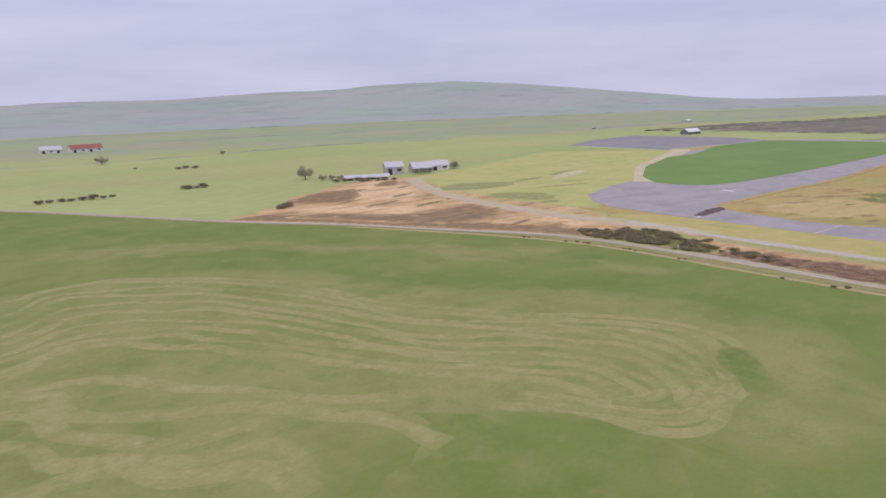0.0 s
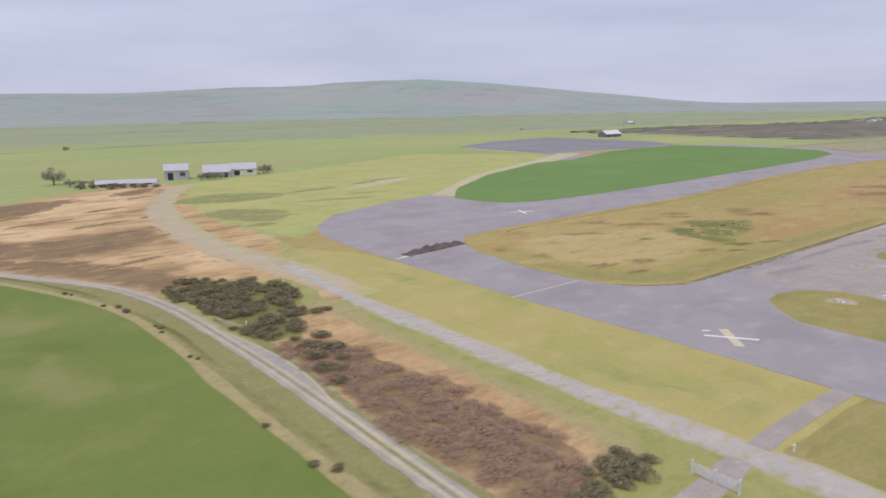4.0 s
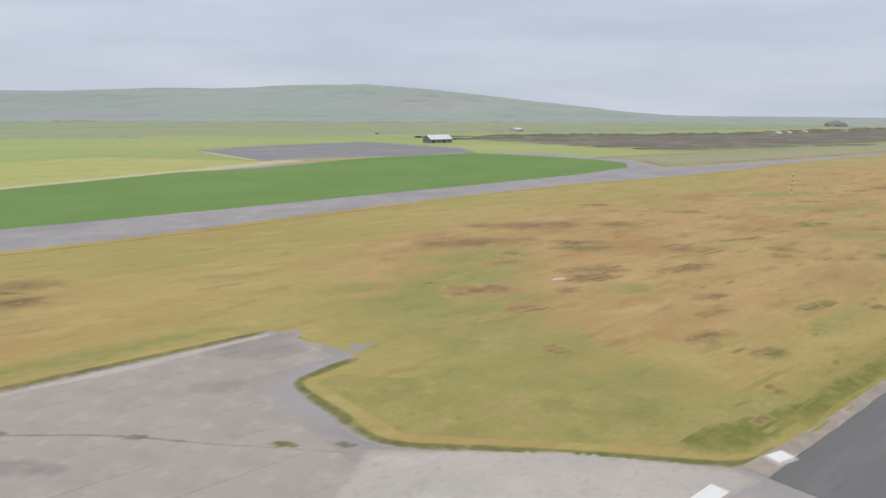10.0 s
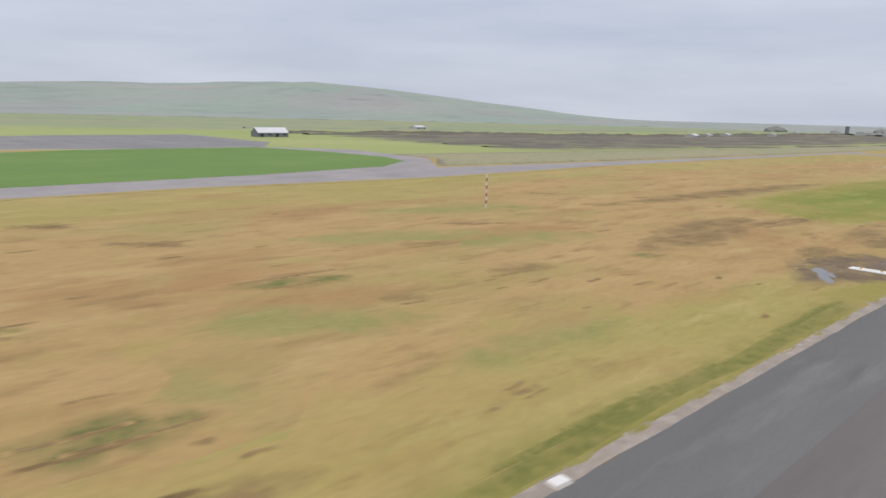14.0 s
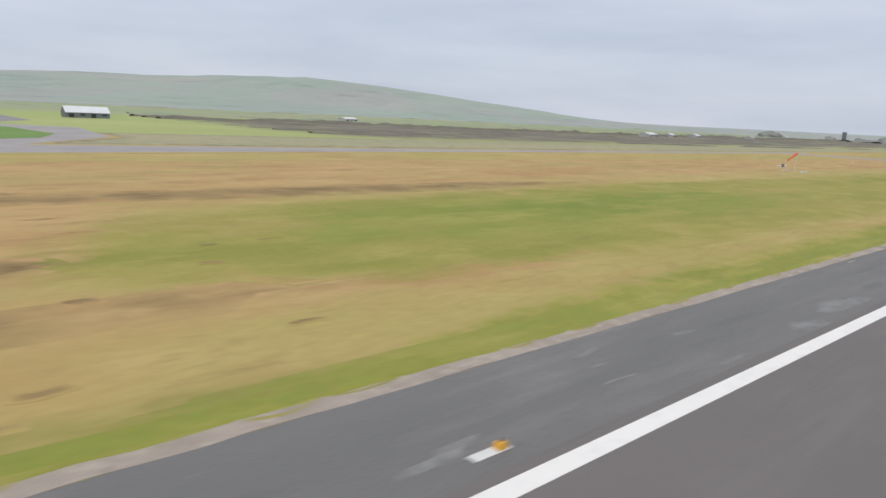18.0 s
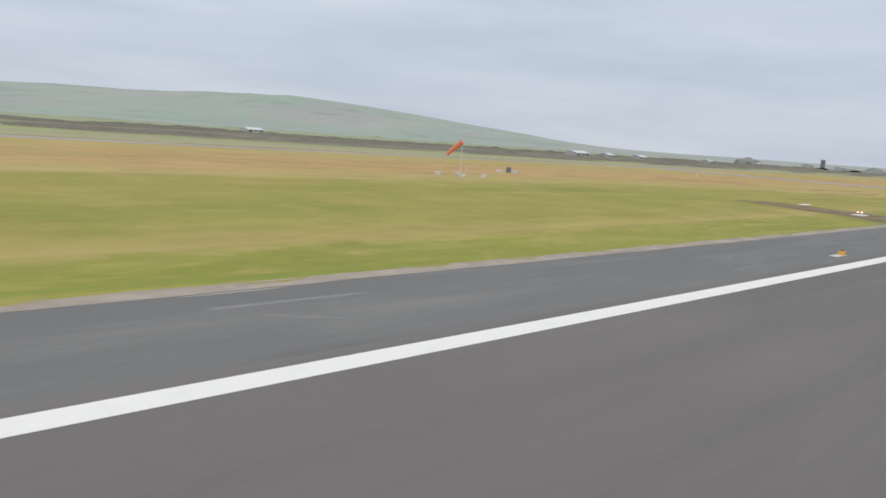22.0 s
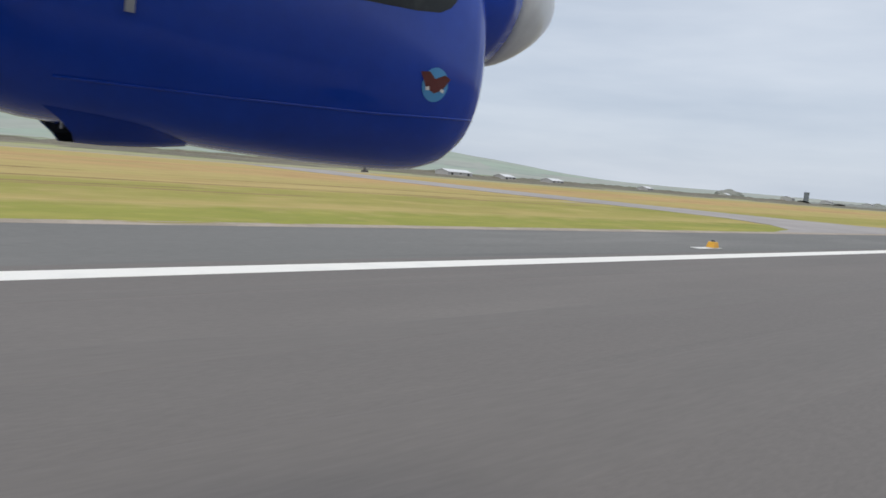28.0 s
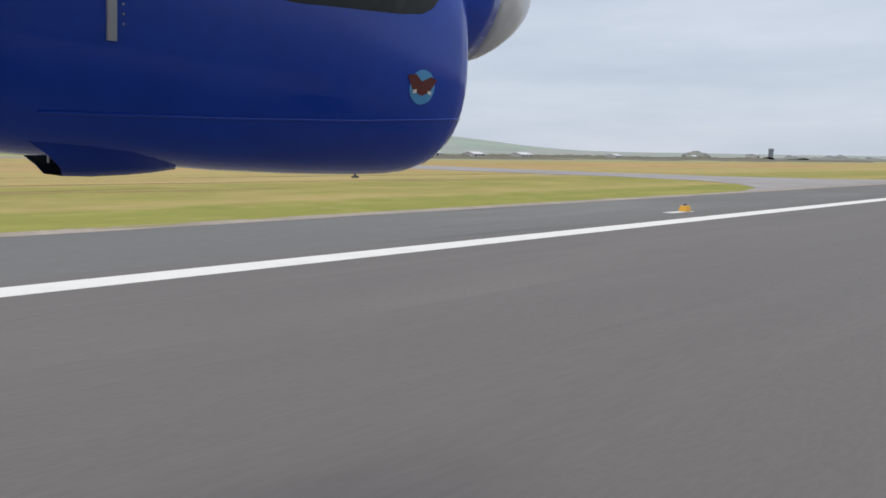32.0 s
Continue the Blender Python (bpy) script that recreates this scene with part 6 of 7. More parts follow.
scrub_belt("tree_belt", [(shifted([(2200, 470), (2500, 480), (2900, 430), (3300, 330), (3700, 200), (4000, 60)], d), 14, 6.0, 8, 0.15) for d in (-25, 0, 30)], "hazed tree belt on the far side of the airfield", M_HAZESCRUB)


# ---- farm and far buildings ----
def barn(name, x, y, turn, w, d, h, wall, roof, label, category, openings=2, pitch=0.32, group=""):
    """A gabled building, w along its ridge."""
    t = thing(name, pose(x, y, 0, 0, 0, turn), label, category, group)
    rise = d / 2 * pitch * 2
    bm = bmesh.new()
    ring = [(-d / 2, -0.2), (d / 2, -0.2), (d / 2, h), (0, h + rise), (-d / 2, h)]
    a = [bm.verts.new((-w / 2, p, q)) for p, q in ring]
    b = [bm.verts.new((w / 2, p, q)) for p, q in ring]
    bm.faces.new(a)
    bm.faces.new(b[::-1])
    for i in range(5):
        bm.faces.new((a[i], b[i], b[(i + 1) % 5], a[(i + 1) % 5]))
    bmesh.ops.recalc_face_normals(bm, faces=bm.faces)
    part("wall", bm, wall, t)
    for s in (-1, 1):
        bm = bmesh.new()
        o = 0.4
        pts = [(-w / 2 - o, 0, h + rise + 0.12), (w / 2 + o, 0, h + rise + 0.12), (w / 2 + o, s * (d / 2 + o), h - o * pitch * 2 + 0.12), (-w / 2 - o, s * (d / 2 + o), h - o * pitch * 2 + 0.12)]
        top = [bm.verts.new(p) for p in pts]
        low = [bm.verts.new((p[0], p[1], p[2] - 0.15)) for p in pts]
        bm.faces.new(top)
        bm.faces.new(low[::-1])
        for i in range(4):
            bm.faces.new((top[i], low[i], low[(i + 1) % 4], top[(i + 1) % 4]))
        bmesh.ops.recalc_face_normals(bm, faces=bm.faces)
        part("roof", bm, roof, t)
    for k in range(openings):
        bm = bmesh.new()
        px = -w / 2 + w * (k + 0.5) / openings
        wide = min(3.2, w / openings * 0.45)
        box(bm, px, -d / 2 - 0.03, 0.0 if k % 2 == 0 else h * 0.4, wide, 0.12, h * 0.75 if k % 2 == 0 else h * 0.35)
        part("door" if k % 2 == 0 else "window", bm, M_DARK if k % 2 == 0 else M_GLASS, t)
    return t


barn("farm_barn", 267, 403, -20, 13, 10, 5.6, M_GREYW, M_ROOF, "tall pale grey farm barn with sheet roof", "barn", 2)
barn("farm_barn", 289, 400, -18, 15, 12, 3.4, M_GREYW, M_ROOF, "long grey farm barn with dark doorway", "barn", 3)
barn("farm_barn", 306, 402, -18, 15, 10, 3.8, M_WALL, M_ROOF, "pale farm barn at the yard's end", "barn", 2)
barn("farm_shed", 236, 388, -25, 30, 5, 1.7, M_WALL, M_ROOF, "low whitewashed farm shed", "shed", 4)
barn("red_roof_barn", 180, 1030, 5, 40, 16, 5, M_WALL, M_ROOF_R, "far barn with red roof and pale walls", "barn", 4)
barn("far_shed", 140, 1045, 0, 26, 14, 5, M_WALL, M_ROOF, "far grey farm shed", "shed", 3)
barn("white_roof_shed", 795, 510, 0, 27, 12, 3.6, M_TOWER, M_ROOF_W, "long shed with white roof and dark walls", "shed", 4)
for x, y, w, h in ((1392, 452, 40, 2.8), (1470, 470, 22, 2.3), (1545, 476, 30, 2.4), (1700, 470, 22, 2.5), (1180, 770, 26, 3.0), (2050, 560, 32, 3.2)):
    barn("far_white_shed", x, y, 18, w, 13, h, M_GREYW, M_ROOF_W, "low far shed with white roof", "shed", 3, 0.16, "far sheds")
for x, y, w, d, h, turn in ((2225, 540, 32, 18, 7, 15), (2340, 520, 28, 16, 6, 10), (2480, 500, 40, 18, 7, 12), (2650, 480, 26, 14, 6, 5)):
    barn("airport_building", x, y, turn, w, d, h, M_GREYW, M_ROOF, "low grey airport building", "building", 4, 0.12, "airport buildings")


def control_tower():
    t = thing("control_tower", pose(2277, 531, 0, 0, 0, 20), "dark square control tower with glazed cab", "tower")
    bm = bmesh.new()
    box(bm, 0, 0, -0.3, 8, 8, 15)
    part("shaft", bevel(bm, 0.2), M_TOWER, t)
    bm = bmesh.new()
    vs = box(bm, 0, 0, 14.7, 8.2, 8.2, 3.6)
    for v in vs:
        if v.co.z > 16:
            v.co.x *= 1.04
            v.co.y *= 1.04
    part("cab", bm, M_TOWER, t, "dark tinted cab")
    bm = bmesh.new()
    box(bm, 0, 0, 18.3, 8.8, 8.8, 0.7)
    part("roof", bevel(bm, 0.1), M_TOWER, t)
    bm = bmesh.new()
    rod(bm, (2, 2, 19), (2, 2, 23), 0.15, 0.08)
    part("aerial", bm, M_STEEL, t)


control_tower()


def mound(x, y, w, d, h):
    bm = bmesh.new()
    bmesh.ops.create_icosphere(bm, subdivisions=4, radius=1.0)
    for v in bm.verts:
        k = 1 + 0.18 * noise.noise(v.co * 2.2) + 0.08 * noise.noise(v.co * 6)
        v.co = Vector((v.co.x * w / 2 * k, v.co.y * d / 2 * k, max(v.co.z, -0.05) * h * k))
    ob = part("wooded_mound", bm, M_HAZESCRUB, smooth=True)
    ob.location = (x, y, 0)
    tagged(ob, "rounded wooded mound on the skyline, hazed grey", "mound")


mound(2390, 735, 78, 50, 14)
mound(2950, 640, 60, 40, 12)


# ---- things on the airfield ----
def farm_gate():
    t = thing("field_gate", pose(206.1, 35.9, 0.08, 0, 0, -90), "white painted two-leaf field gate, closed", "gate")
    for k, x0 in enumerate((0.0, 2.65)):
        for h in (0.25, 0.5, 0.75, 1.0, 1.25):
            bm = bmesh.new()
            box(bm, x0 + 1.25, 0, h, 2.4, 0.07, 0.1)
            part("bar", bm, M_GATE, t)
        for p in (0.1, 0.85, 1.6, 2.4):
            bm = bmesh.new()
            box(bm, x0 + p, 0.05, 0.1, 0.1, 0.06, 1.35)
            part("stile", bm, M_GATE, t)
    for x in (-0.15, 2.6, 5.3):
        bm = bmesh.new()
        box(bm, x, 0, -0.3, 0.22, 0.22, 2.0)
        part("post", bevel(bm, 0.03), M_GATE, t)


farm_gate()


def spoil_heap():
    bm = bmesh.new()
    nx, ny = 60, 14
    grid = []
    for i in range(nx + 1):
        row = []
        for j in range(ny + 1):
            u, w = i / nx, j / ny
            x, y = (u - 0.5) * 23, (w - 0.5) * 4.4
            edge = max(0.0, math.sin(math.pi * u)) ** 0.35 * max(0.0, math.sin(math.pi * w)) ** 0.8
            h = edge * (0.95 + 0.55 * math.sin(x * 1.5 + 1.2 * noise.noise((x * 0.3, 0, 4))) + 0.6 * noise.noise((x * 0.5, y * 0.6, 1)) + 0.45 * noise.noise((x * 1.6, y * 1.6, 2)))
            row.append(bm.verts.new((x, y, max(0, h) + 0.08)))
        grid.append(row)
    for i in range(nx):
        for j in range(ny):
            bm.faces.new((grid[i][j], grid[i + 1][j], grid[i + 1][j + 1], grid[i][j + 1]))
    ob = part("earth_mound", bm, M_EARTH)
    ob.matrix_world = pose(258, 149.3, 0, 0, 0, 8)
    tagged(ob, "long low lumpy mound of brown earth on taxiway", "mound")


spoil_heap()
region("heap_spill", [(241, 145.6), (248, 145.2), (256, 146.4), (252, 148.4), (245, 147.6)], 0.1, M_RUBBLE, "pale gravel spill beside the heap", "gravel", soft=0.8, smooth=2, base=M_TAXI)


def rock_mesh(seed, mat):
    bm = bmesh.new()
    bmesh.ops.create_icosphere(bm, subdivisions=1, radius=0.5)
    for v in bm.verts:
        v.co *= 1 + 0.5 * noise.noise(v.co * 3 + Vector((seed, 0, 0)))
        v.co.z = v.co.z * 0.6 + 0.2
    me = bpy.data.meshes.new("rubble_piece")
    bm.to_mesh(me)
    bm.free()
    me.materials.append(mat)
    return me


def rubble(name, x, y, spread, count, mats, label, seed, size=0.6, z=0.13):
    t = thing(name, pose(x, y, z), label, "rubble")
    r = random.Random(seed)
    kinds = [rock_mesh(seed + k, m) for k, m in enumerate(mats)]
    for _ in range(count):
        ob = new("rubble_piece", r.choice(kinds))
        s = size * r.uniform(0.4, 1.5)
        ob.matrix_world = pose(r.gauss(0, 1) * spread[0], r.gauss(0, 1) * spread[1], 0, 0, 0, r.uniform(0, 360)) @ Matrix.Diagonal((s * 1.6, s, s * 0.5, 1))
        ob.parent = t


rubble("rubble_heap", 299.5, 48.6, (2.2, 0.8), 26, [M_RUBBLE, M_RUBBLE, M_CYAN], "pale and turquoise rubble dumped on the apron", 5)
rubble("rubble_heap", 287, 53.6, (1.0, 1.0), 14, [M_CONC, M_RUBBLE], "grey rubble and weeds in the grass island", 6, 0.7, 0.16)
rubble("rubble_heap", 348, 54, (1.3, 1.0), 12, [M_CONC, M_CONC, M_RUBBLE], "grey rubble and pale stones in the grass island", 7, 0.45, 0.17)
for x, y, w, h, a in ((346, 57.2, 1.6, 0.7, -40), (352, 53.4, 1.4, 0.8, -40), (344.6, 53.2, 1.0, 0.6, 0)):
    region("dark_grass", oval(x, y, w, h, a), 0.1745, M_OLIVE, "dark weeds round the bare ground", "weeds", smooth=2, soft=0.7, kind="stuff", base=M_ISLE)
region("bare_patch", [(284.6, 56), (289.5, 55.5), (290, 51), (286, 50)], 0.175, M_DIRT, "bare trodden ground in the grass island", "ground", soft=1.3, smooth=3, base=M_ISLE, kind="stuff")
region("bare_patch", [(345.5, 56), (350, 55.5), (351, 52), (347, 51.5)], 0.175, M_DIRT, "bare trodden ground in the grass island", "ground", soft=1.3, smooth=3, base=M_ISLE, kind="stuff")
for x, y, w, h, a in ((276, 54, 5.0, 5.0, 0), (280, 45, 5.5, 5.0, 20), (274, 40, 4.0, 7.0, 0)):
    region("brown_grass", oval(x, y, w, h, a), 0.1665, M_DULL, "brown dry grass in the apron island", "grass", kind="stuff", soft=2.6, smooth=2, base=M_YELLOW)
# scrub on the island, dark burnt patches and tussocks
scrub = bush_kind("low_scrub", 31, M_SCRUBLEAF, "low dark olive scrub on the grass island", "scrub", 1.2, 260, 0.15)
scatter(scrub, [(326, 110), (329, 106), (332, 113), (331, 100), (336, 117), (338, 108), (341, 120), (344, 113), (347, 118), (350, 115), (353, 119), (356, 114), (360, 115), (336, 98), (327, 103)], "scrub on the island", 18, 0.3, 0.8, 0.45)
for pts in ([(325, 121), (322.5, 110), (322.5, 100), (326, 95), (331, 98.5), (336.5, 104), (341, 115), (337, 124), (331, 124)], [(340, 121), (346.5, 130.5), (354, 127), (361, 121), (368, 114), (359, 108), (351.6, 103.5), (346, 102.5), (339.5, 101.5), (336, 106)]):
    region("dark_grass", pts, 0.15, M_SCRUBGRASS, "dark green rough grass round the scrub", "grass", smooth=3, soft=5, kind="stuff")
region("dark_grass", oval(338, 110, 10, 9, 30), 0.1512, M_SCRUBGRASS, "dark green rough grass round the scrub", "grass", smooth=2, soft=6, kind="stuff")
for x, y, w, h, a in ((326, 96, 6, 3, -30), (318, 92, 4, 2, -30), (380, 126, 6, 2.4, -35), (336, 92, 5, 2, -20), (313, 118, 3.5, 2.4, -30)):
    region("dark_grass", oval(x, y, w, h, a), 0.151, M_OLIVE, "dark olive rough grass round the scrub", "grass", smooth=2, soft=h * 0.9, kind="stuff", base=M_MOOR)
region("dark_grass", oval(358, 117, 10, 3.2, -38), 0.153, M_OLIVE, "dark olive rough grass round the scrub", "grass", smooth=2, soft=3, base=M_MOOR)
v, f = leaf_cloud(12, [(337.4, 108, 0, 1.8), (340, 105, 0, 1.8), (343, 107, 0, 1.6), (350, 111.5, 0, 2.0), (353, 111.5, 0, 1.8), (356, 112, 0, 1.6)], 300, 0.2, 0.08)
pale = new("dead_tufts", from_arrays("dead_tufts", [(x, y, z + 0.16) for x, y, z in v], f, M_PALE))
tagged(pale, "pale dead tufts among the scrub", "grass", kind="stuff")
rt = random.Random(21)
# brown tussocks in the dry grass: x, y, half length, half width, turn
MOOR_TUSSOCKS = [(482, 92, 6.3, 4.5, -38), (500, 76, 5.6, 4.5, -39), (479, 67, 6.3, 2.6, -39), (508, 61, 2.7, 3.0, -38), (510, 33, 5, 4, -40), (555, 74, 6.8, 4, -37), (584, 62, 5, 4, -37), (458, 92, 4.5, 3, -39), (462, 74, 5.1, 4, -40),
                 (466, 54, 3.4, 2.6, -40), (474, 41, 4.5, 2.2, -41), (480, 34, 2, 2, -40), (458, 49, 3.6, 2, -41), (487, 96, 6.4, 5, -37), (498, 76, 5.5, 8, -38), (466, 97, 3.5, 4, -37), (467, 77, 6.3, 4, -38), (452, 71, 2.8, 3, -39)]
EAST_TUSSOCKS = [(482, 68, 7.6, 2.4, -38), (428, 53, 2.1, 2.4, -38), (447, 36, 2.7, 2.6, -38), (447, 44, 4.4, 3.4, -39), (438, 68, 3.3, 2.6, -38), (385, 128, 5.4, 4.5, -38), (515, 105, 8.9, 8, -37), (515, 64, 3.7, 6, -37), (360, 139, 5, 4, -38),
                 (333, 133, 8.6, 3.5, -38), (380, 119, 7.5, 6, -38), (312, 98, 3.7, 2, -38), (274, 122, 3.2, 4.5, -30), (277.5, 104.7, 4.4, 2.2, -20), (306, 136, 6, 3.2, -35), (355, 134, 5, 3, -38), (289, 101.5, 4, 3, -30), (271, 135, 2.6, 4, -30),
                 (278, 95.4, 3.5, 2, -10), (324, 145, 5, 3, -38)]
TUSSOCKS = MOOR_TUSSOCKS + EAST_TUSSOCKS
for k in range(14):
    TUSSOCKS.append((rt.uniform(520, 700), rt.uniform(36, 140), rt.uniform(2.5, 7), rt.uniform(1.6, 4), -38 + rt.uniform(-15, 15)))
for k, (x, y, w, h, a) in enumerate(TUSSOCKS):
    region("tussock_patch", oval(x, y, w * 1.45, h * 1.15, a * min(1.0, max(0.1, (y - 30) / 80))), 0.15 + k * 0.0005, M_TUSSOCK if k % 5 else M_OLIVE, "brown tussocky patch in the dry grass", "tussocks", kind="stuff", soft=max(2.2, h * 1.3), smooth=2, base=M_TAN if 436 < x < 640 and y < 120 else M_MOOR)
for k, (x, y, w, h, a) in enumerate(TUSSOCKS):
    for n in range(1 + k % 3):
        u, v, g = rt.uniform(-0.5, 0.5) * w, rt.uniform(-0.7, 0.7) * h, rt.uniform(0.5, 1.1) * w
        soft_ribbon("tussock_streak", [(x + u - g, y + v + 0.3), (x + u - g * 0.3, y + v), (x + u + g * 0.4, y + v - 0.2), (x + u + g, y + v - 0.1)], rt.uniform(0.7, 1.5), 0.181 + 0.0004 * (k % 20), M_TUSSOCK, M_TAN if 436 < x < 640 and y < 120 else M_MOOR,
                    "dark streak of dead tussock grass", "tussocks", 0.9)
for x, y, w, h, a in ((509, 45, 5, 8, -40), (535, 48, 13, 15, -39), (513, 102, 9, 9, -37), (460, 66, 9, 7, -38), (430, 90, 16, 8, -38), (562, 40, 16, 6, 0), (600, 78, 22, 10, -20), (470, 36, 14, 4, 0)):
    region("green_patch", oval(x, y, w, h, a), 0.1465, M_DULL, "yellow-green patch in the dry grass", "grass", kind="stuff", soft=h * 1.1, smooth=2, base=M_TAN if 430 < x < 610 else M_MOOR)
for k, (x, y, w, h, a) in enumerate(((500, 38, 9, 4, -10), (520, 34, 12, 3, -4), (548, 58, 16, 9, -30), (470, 110, 18, 10, -30), (585, 92, 22, 11, -25), (495, 120, 20, 9, -30), (620, 110, 26, 10, -20), (440, 80, 10, 6, -35))):
    region("brown_moor_patch", oval(x, y, w, h, a), 0.1466 + 0.0004 * k, M_TUSSOCK if k % 2 else M_DULL, "soft mottled patch in the dry moor grass", "grass", kind="stuff", soft=h * 1.0, smooth=2, base=M_TAN)
region("bare_soil", [(604, 32.5), (612, 39), (620, 42), (628, 42), (634, 40), (640, 36), (641, 29), (640, 22), (617, 22), (615, 25.5), (610, 28), (606, 30)], 0.157, M_SOIL, "grey-brown bare soil round the light slab", "soil", soft=6.5, smooth=2)
region("bare_soil", [(622, 23.4), (641, 23.4), (641, 29.5), (635, 33), (626, 32)], 0.159, M_PURPLE, "grey gravelly soil", "soil", soft=5.0, base=M_SOIL, smooth=2)
region("tussock_patch", [(623, 38), (626, 41.5), (633, 44.5), (640, 44), (640, 38), (634, 35), (628, 36)], 0.1585, M_TUSSOCK, "brown trampled grass", "tussocks", kind="stuff", soft=3.5, smooth=2, base=M_TAN)
region("tussock_patch", [(643, 33), (648, 40), (657, 41), (664, 38), (664, 33.5), (654, 30.5)], 0.1585, M_TUSSOCK, "brown trampled grass", "tussocks", kind="stuff", soft=4.0, smooth=2)
region("green_patch", [(600, 29), (604, 31.5), (609, 31), (613, 29.5), (618.5, 26), (618, 22), (603, 22)], 0.1595, M_YELLOW, "bright green grass by the runway edge", "grass", kind="stuff", smooth=2, soft=4.5, base=M_VERGE)
for x, y, w, h, a in ((613.6, 32.5, 4.2, 0.75, 26), (617.6, 34.4, 3.0, 0.9, 28), (616.2, 32.6, 2.6, 0.55, 30), (612.2, 31.4, 1.8, 0.4, 24)):
    region("puddle", oval(x, y, w, h * 1.5, a, 18), 0.163, M_WATER, "shallow grey puddle in bare soil", "puddle", soft=0.8, base=M_SOIL, smooth=2)


# wing bar of approach lights on a white slab
def wing_bar():
    t = thing("wing_bar_slab", pose(624.1, 28.4, 0.1), "white concrete slab with row of approach lights", "light slab")
    bm = bmesh.new()
    box(bm, 0, 0, 0, 2.0, 8.2, 0.14)
    part("slab", bevel(bm, 0.03), M_WHITE, t)
    for y in (-2.7, 0.0, 2.7):
        bm = bmesh.new()
        rod(bm, (0, y, 0.14), (0, y, 0.3), 0.16, 0.12, 12)
        part("light", bm, M_AMBERBOX, t, "small amber light")


wing_bar()
bm = bmesh.new()
box(bm, 620.3, 23.2, 0.12, 3.2, 1.0, 0.1)
tagged(part("edge_slab", bevel(bm, 0.02), M_WHITE), "white concrete slab at the runway edge", "slab")


def edge_light():
    """An elevated light with its amber housing on a pale plate."""
    t = thing("runway_edge_light", pose(0, 0, 0), "amber runway edge light on pale base plate", "runway light", "runway edge lights")
    bm = bmesh.new()
    box(bm, -0.55, 0, 0, 1.9, 0.5, 0.03)
    part("base_plate", bevel(bm, 0.01), M_GATE, t, "pale painted base plate")
    bm = bmesh.new()
    vs = box(bm, 0, 0, 0.03, 0.5, 0.42, 0.27)
    for v in vs:
        if v.co.z > 0.15:
            v.co.x *= 0.75
            v.co.y *= 0.75
    housing = part("housing", bevel(bm, 0.03), M_AMBERBOX, t)
    bm = bmesh.new()
    rod(bm, (0, 0, 0.29), (0, 0, 0.38), 0.1, 0.07, 10)
    part("lens", bm, M_GLASS, housing)
    return t


light = edge_light()
light.matrix_world = pose(680.6, 16.3, 0.176)
for k in range(1, 22):
    copy_thing(light, pose(680.6 + 59.9 * k, 16.3, 0.176))


def papi_unit():
    t = thing("papi_unit", pose(0, 0, 0), "glide slope light box on white slab", "approach light", "glide slope lights")
    bm = bmesh.new()
    box(bm, 0, 0, 0, 2.3, 1.4, 0.1)
    part("slab", bevel(bm, 0.02), M_WHITE, t, "white concrete slab")
    for y in (-0.3, 0.3):
        bm = bmesh.new()
        rod(bm, (0, y, 0.1), (0, y, 0.36), 0.04)
        part("leg", bm, M_STEEL, t)
    bm = bmesh.new()
    box(bm, 0, 0, 0.34, 0.55, 0.8, 0.17)
    housing = part("housing", bevel(bm, 0.03), M_GREYW, t)
    for y in (-0.22, 0.22):
        bm = bmesh.new()
        rod(bm, (-0.275, y, 0.43), (-0.3, y, 0.43), 0.075, 0.075, 10)
        part("lens", bm, M_REDLAMP, housing, "lit amber-red lens")
    return t


papi = papi_unit()
papi.matrix_world = pose(908.8, 24.8, 0.15)
copy_thing(papi, pose(909.0, 30.5, 0.15))
bm = bmesh.new()
box(bm, 920.4, 41.8, 0.12, 2.9, 0.9, 0.1)
tagged(part("cable_cover", bevel(bm, 0.02), M_WHITE), "white concrete cable cover in the grass", "cover")
region("papi_soil", [(911, 51), (920, 46), (919, 38), (918, 31), (925, 26), (933, 22), (893, 22), (898, 27), (903, 34), (906, 42)], 0.152, M_SOIL, "dark bare soil round the lights", "soil", soft=4.0, base=M_VERGE, smooth=2)


def striped_mast():
    t = thing("striped_mast", pose(627, 109.1, 0.1), "tall slim mast with white and orange bands", "mast")
    for k in range(9):
        bm = bmesh.new()
        rod(bm, (0, 0, k * 0.85), (0, 0, (k + 1) * 0.85), 0.16, 0.16, 8)
        part("band", bm, M_GATE if k % 2 == 0 else M_ROOF_R, t)


striped_mast()


def windsock():
    t = thing("windsock", pose(889.7, 87.7, 0.1), "orange windsock on a white mast", "windsock")
    bm = bmesh.new()
    rod(bm, (0, 0, 0), (0, 0, 6.0), 0.09, 0.06)
    part("mast", bm, M_GATE, t)
    bm = bmesh.new()
    n = 6
    for k in range(n):
        a, b = k / n, (k + 1) / n
        rod(bm, (-1.6 * a, 2.0 * a, 6.0 - 2.0 * a - 0.4 * a * a), (-1.6 * b, 2.0 * b, 6.0 - 2.0 * b - 0.4 * b * b), 0.46 - 0.17 * a, 0.46 - 0.17 * b, 14)
    part("sock", bm, M_SOCK, t, "faded orange cloth sock")
    for x, y in ((-2, -3), (2, 3), (4, -2), (-3, 2.5)):
        bm = bmesh.new()
        box(bm, x, y, 0, 0.7, 0.7, 0.6)
        part("marker", bevel(bm, 0.05), M_GATE, t, "white ground marker")


windsock()


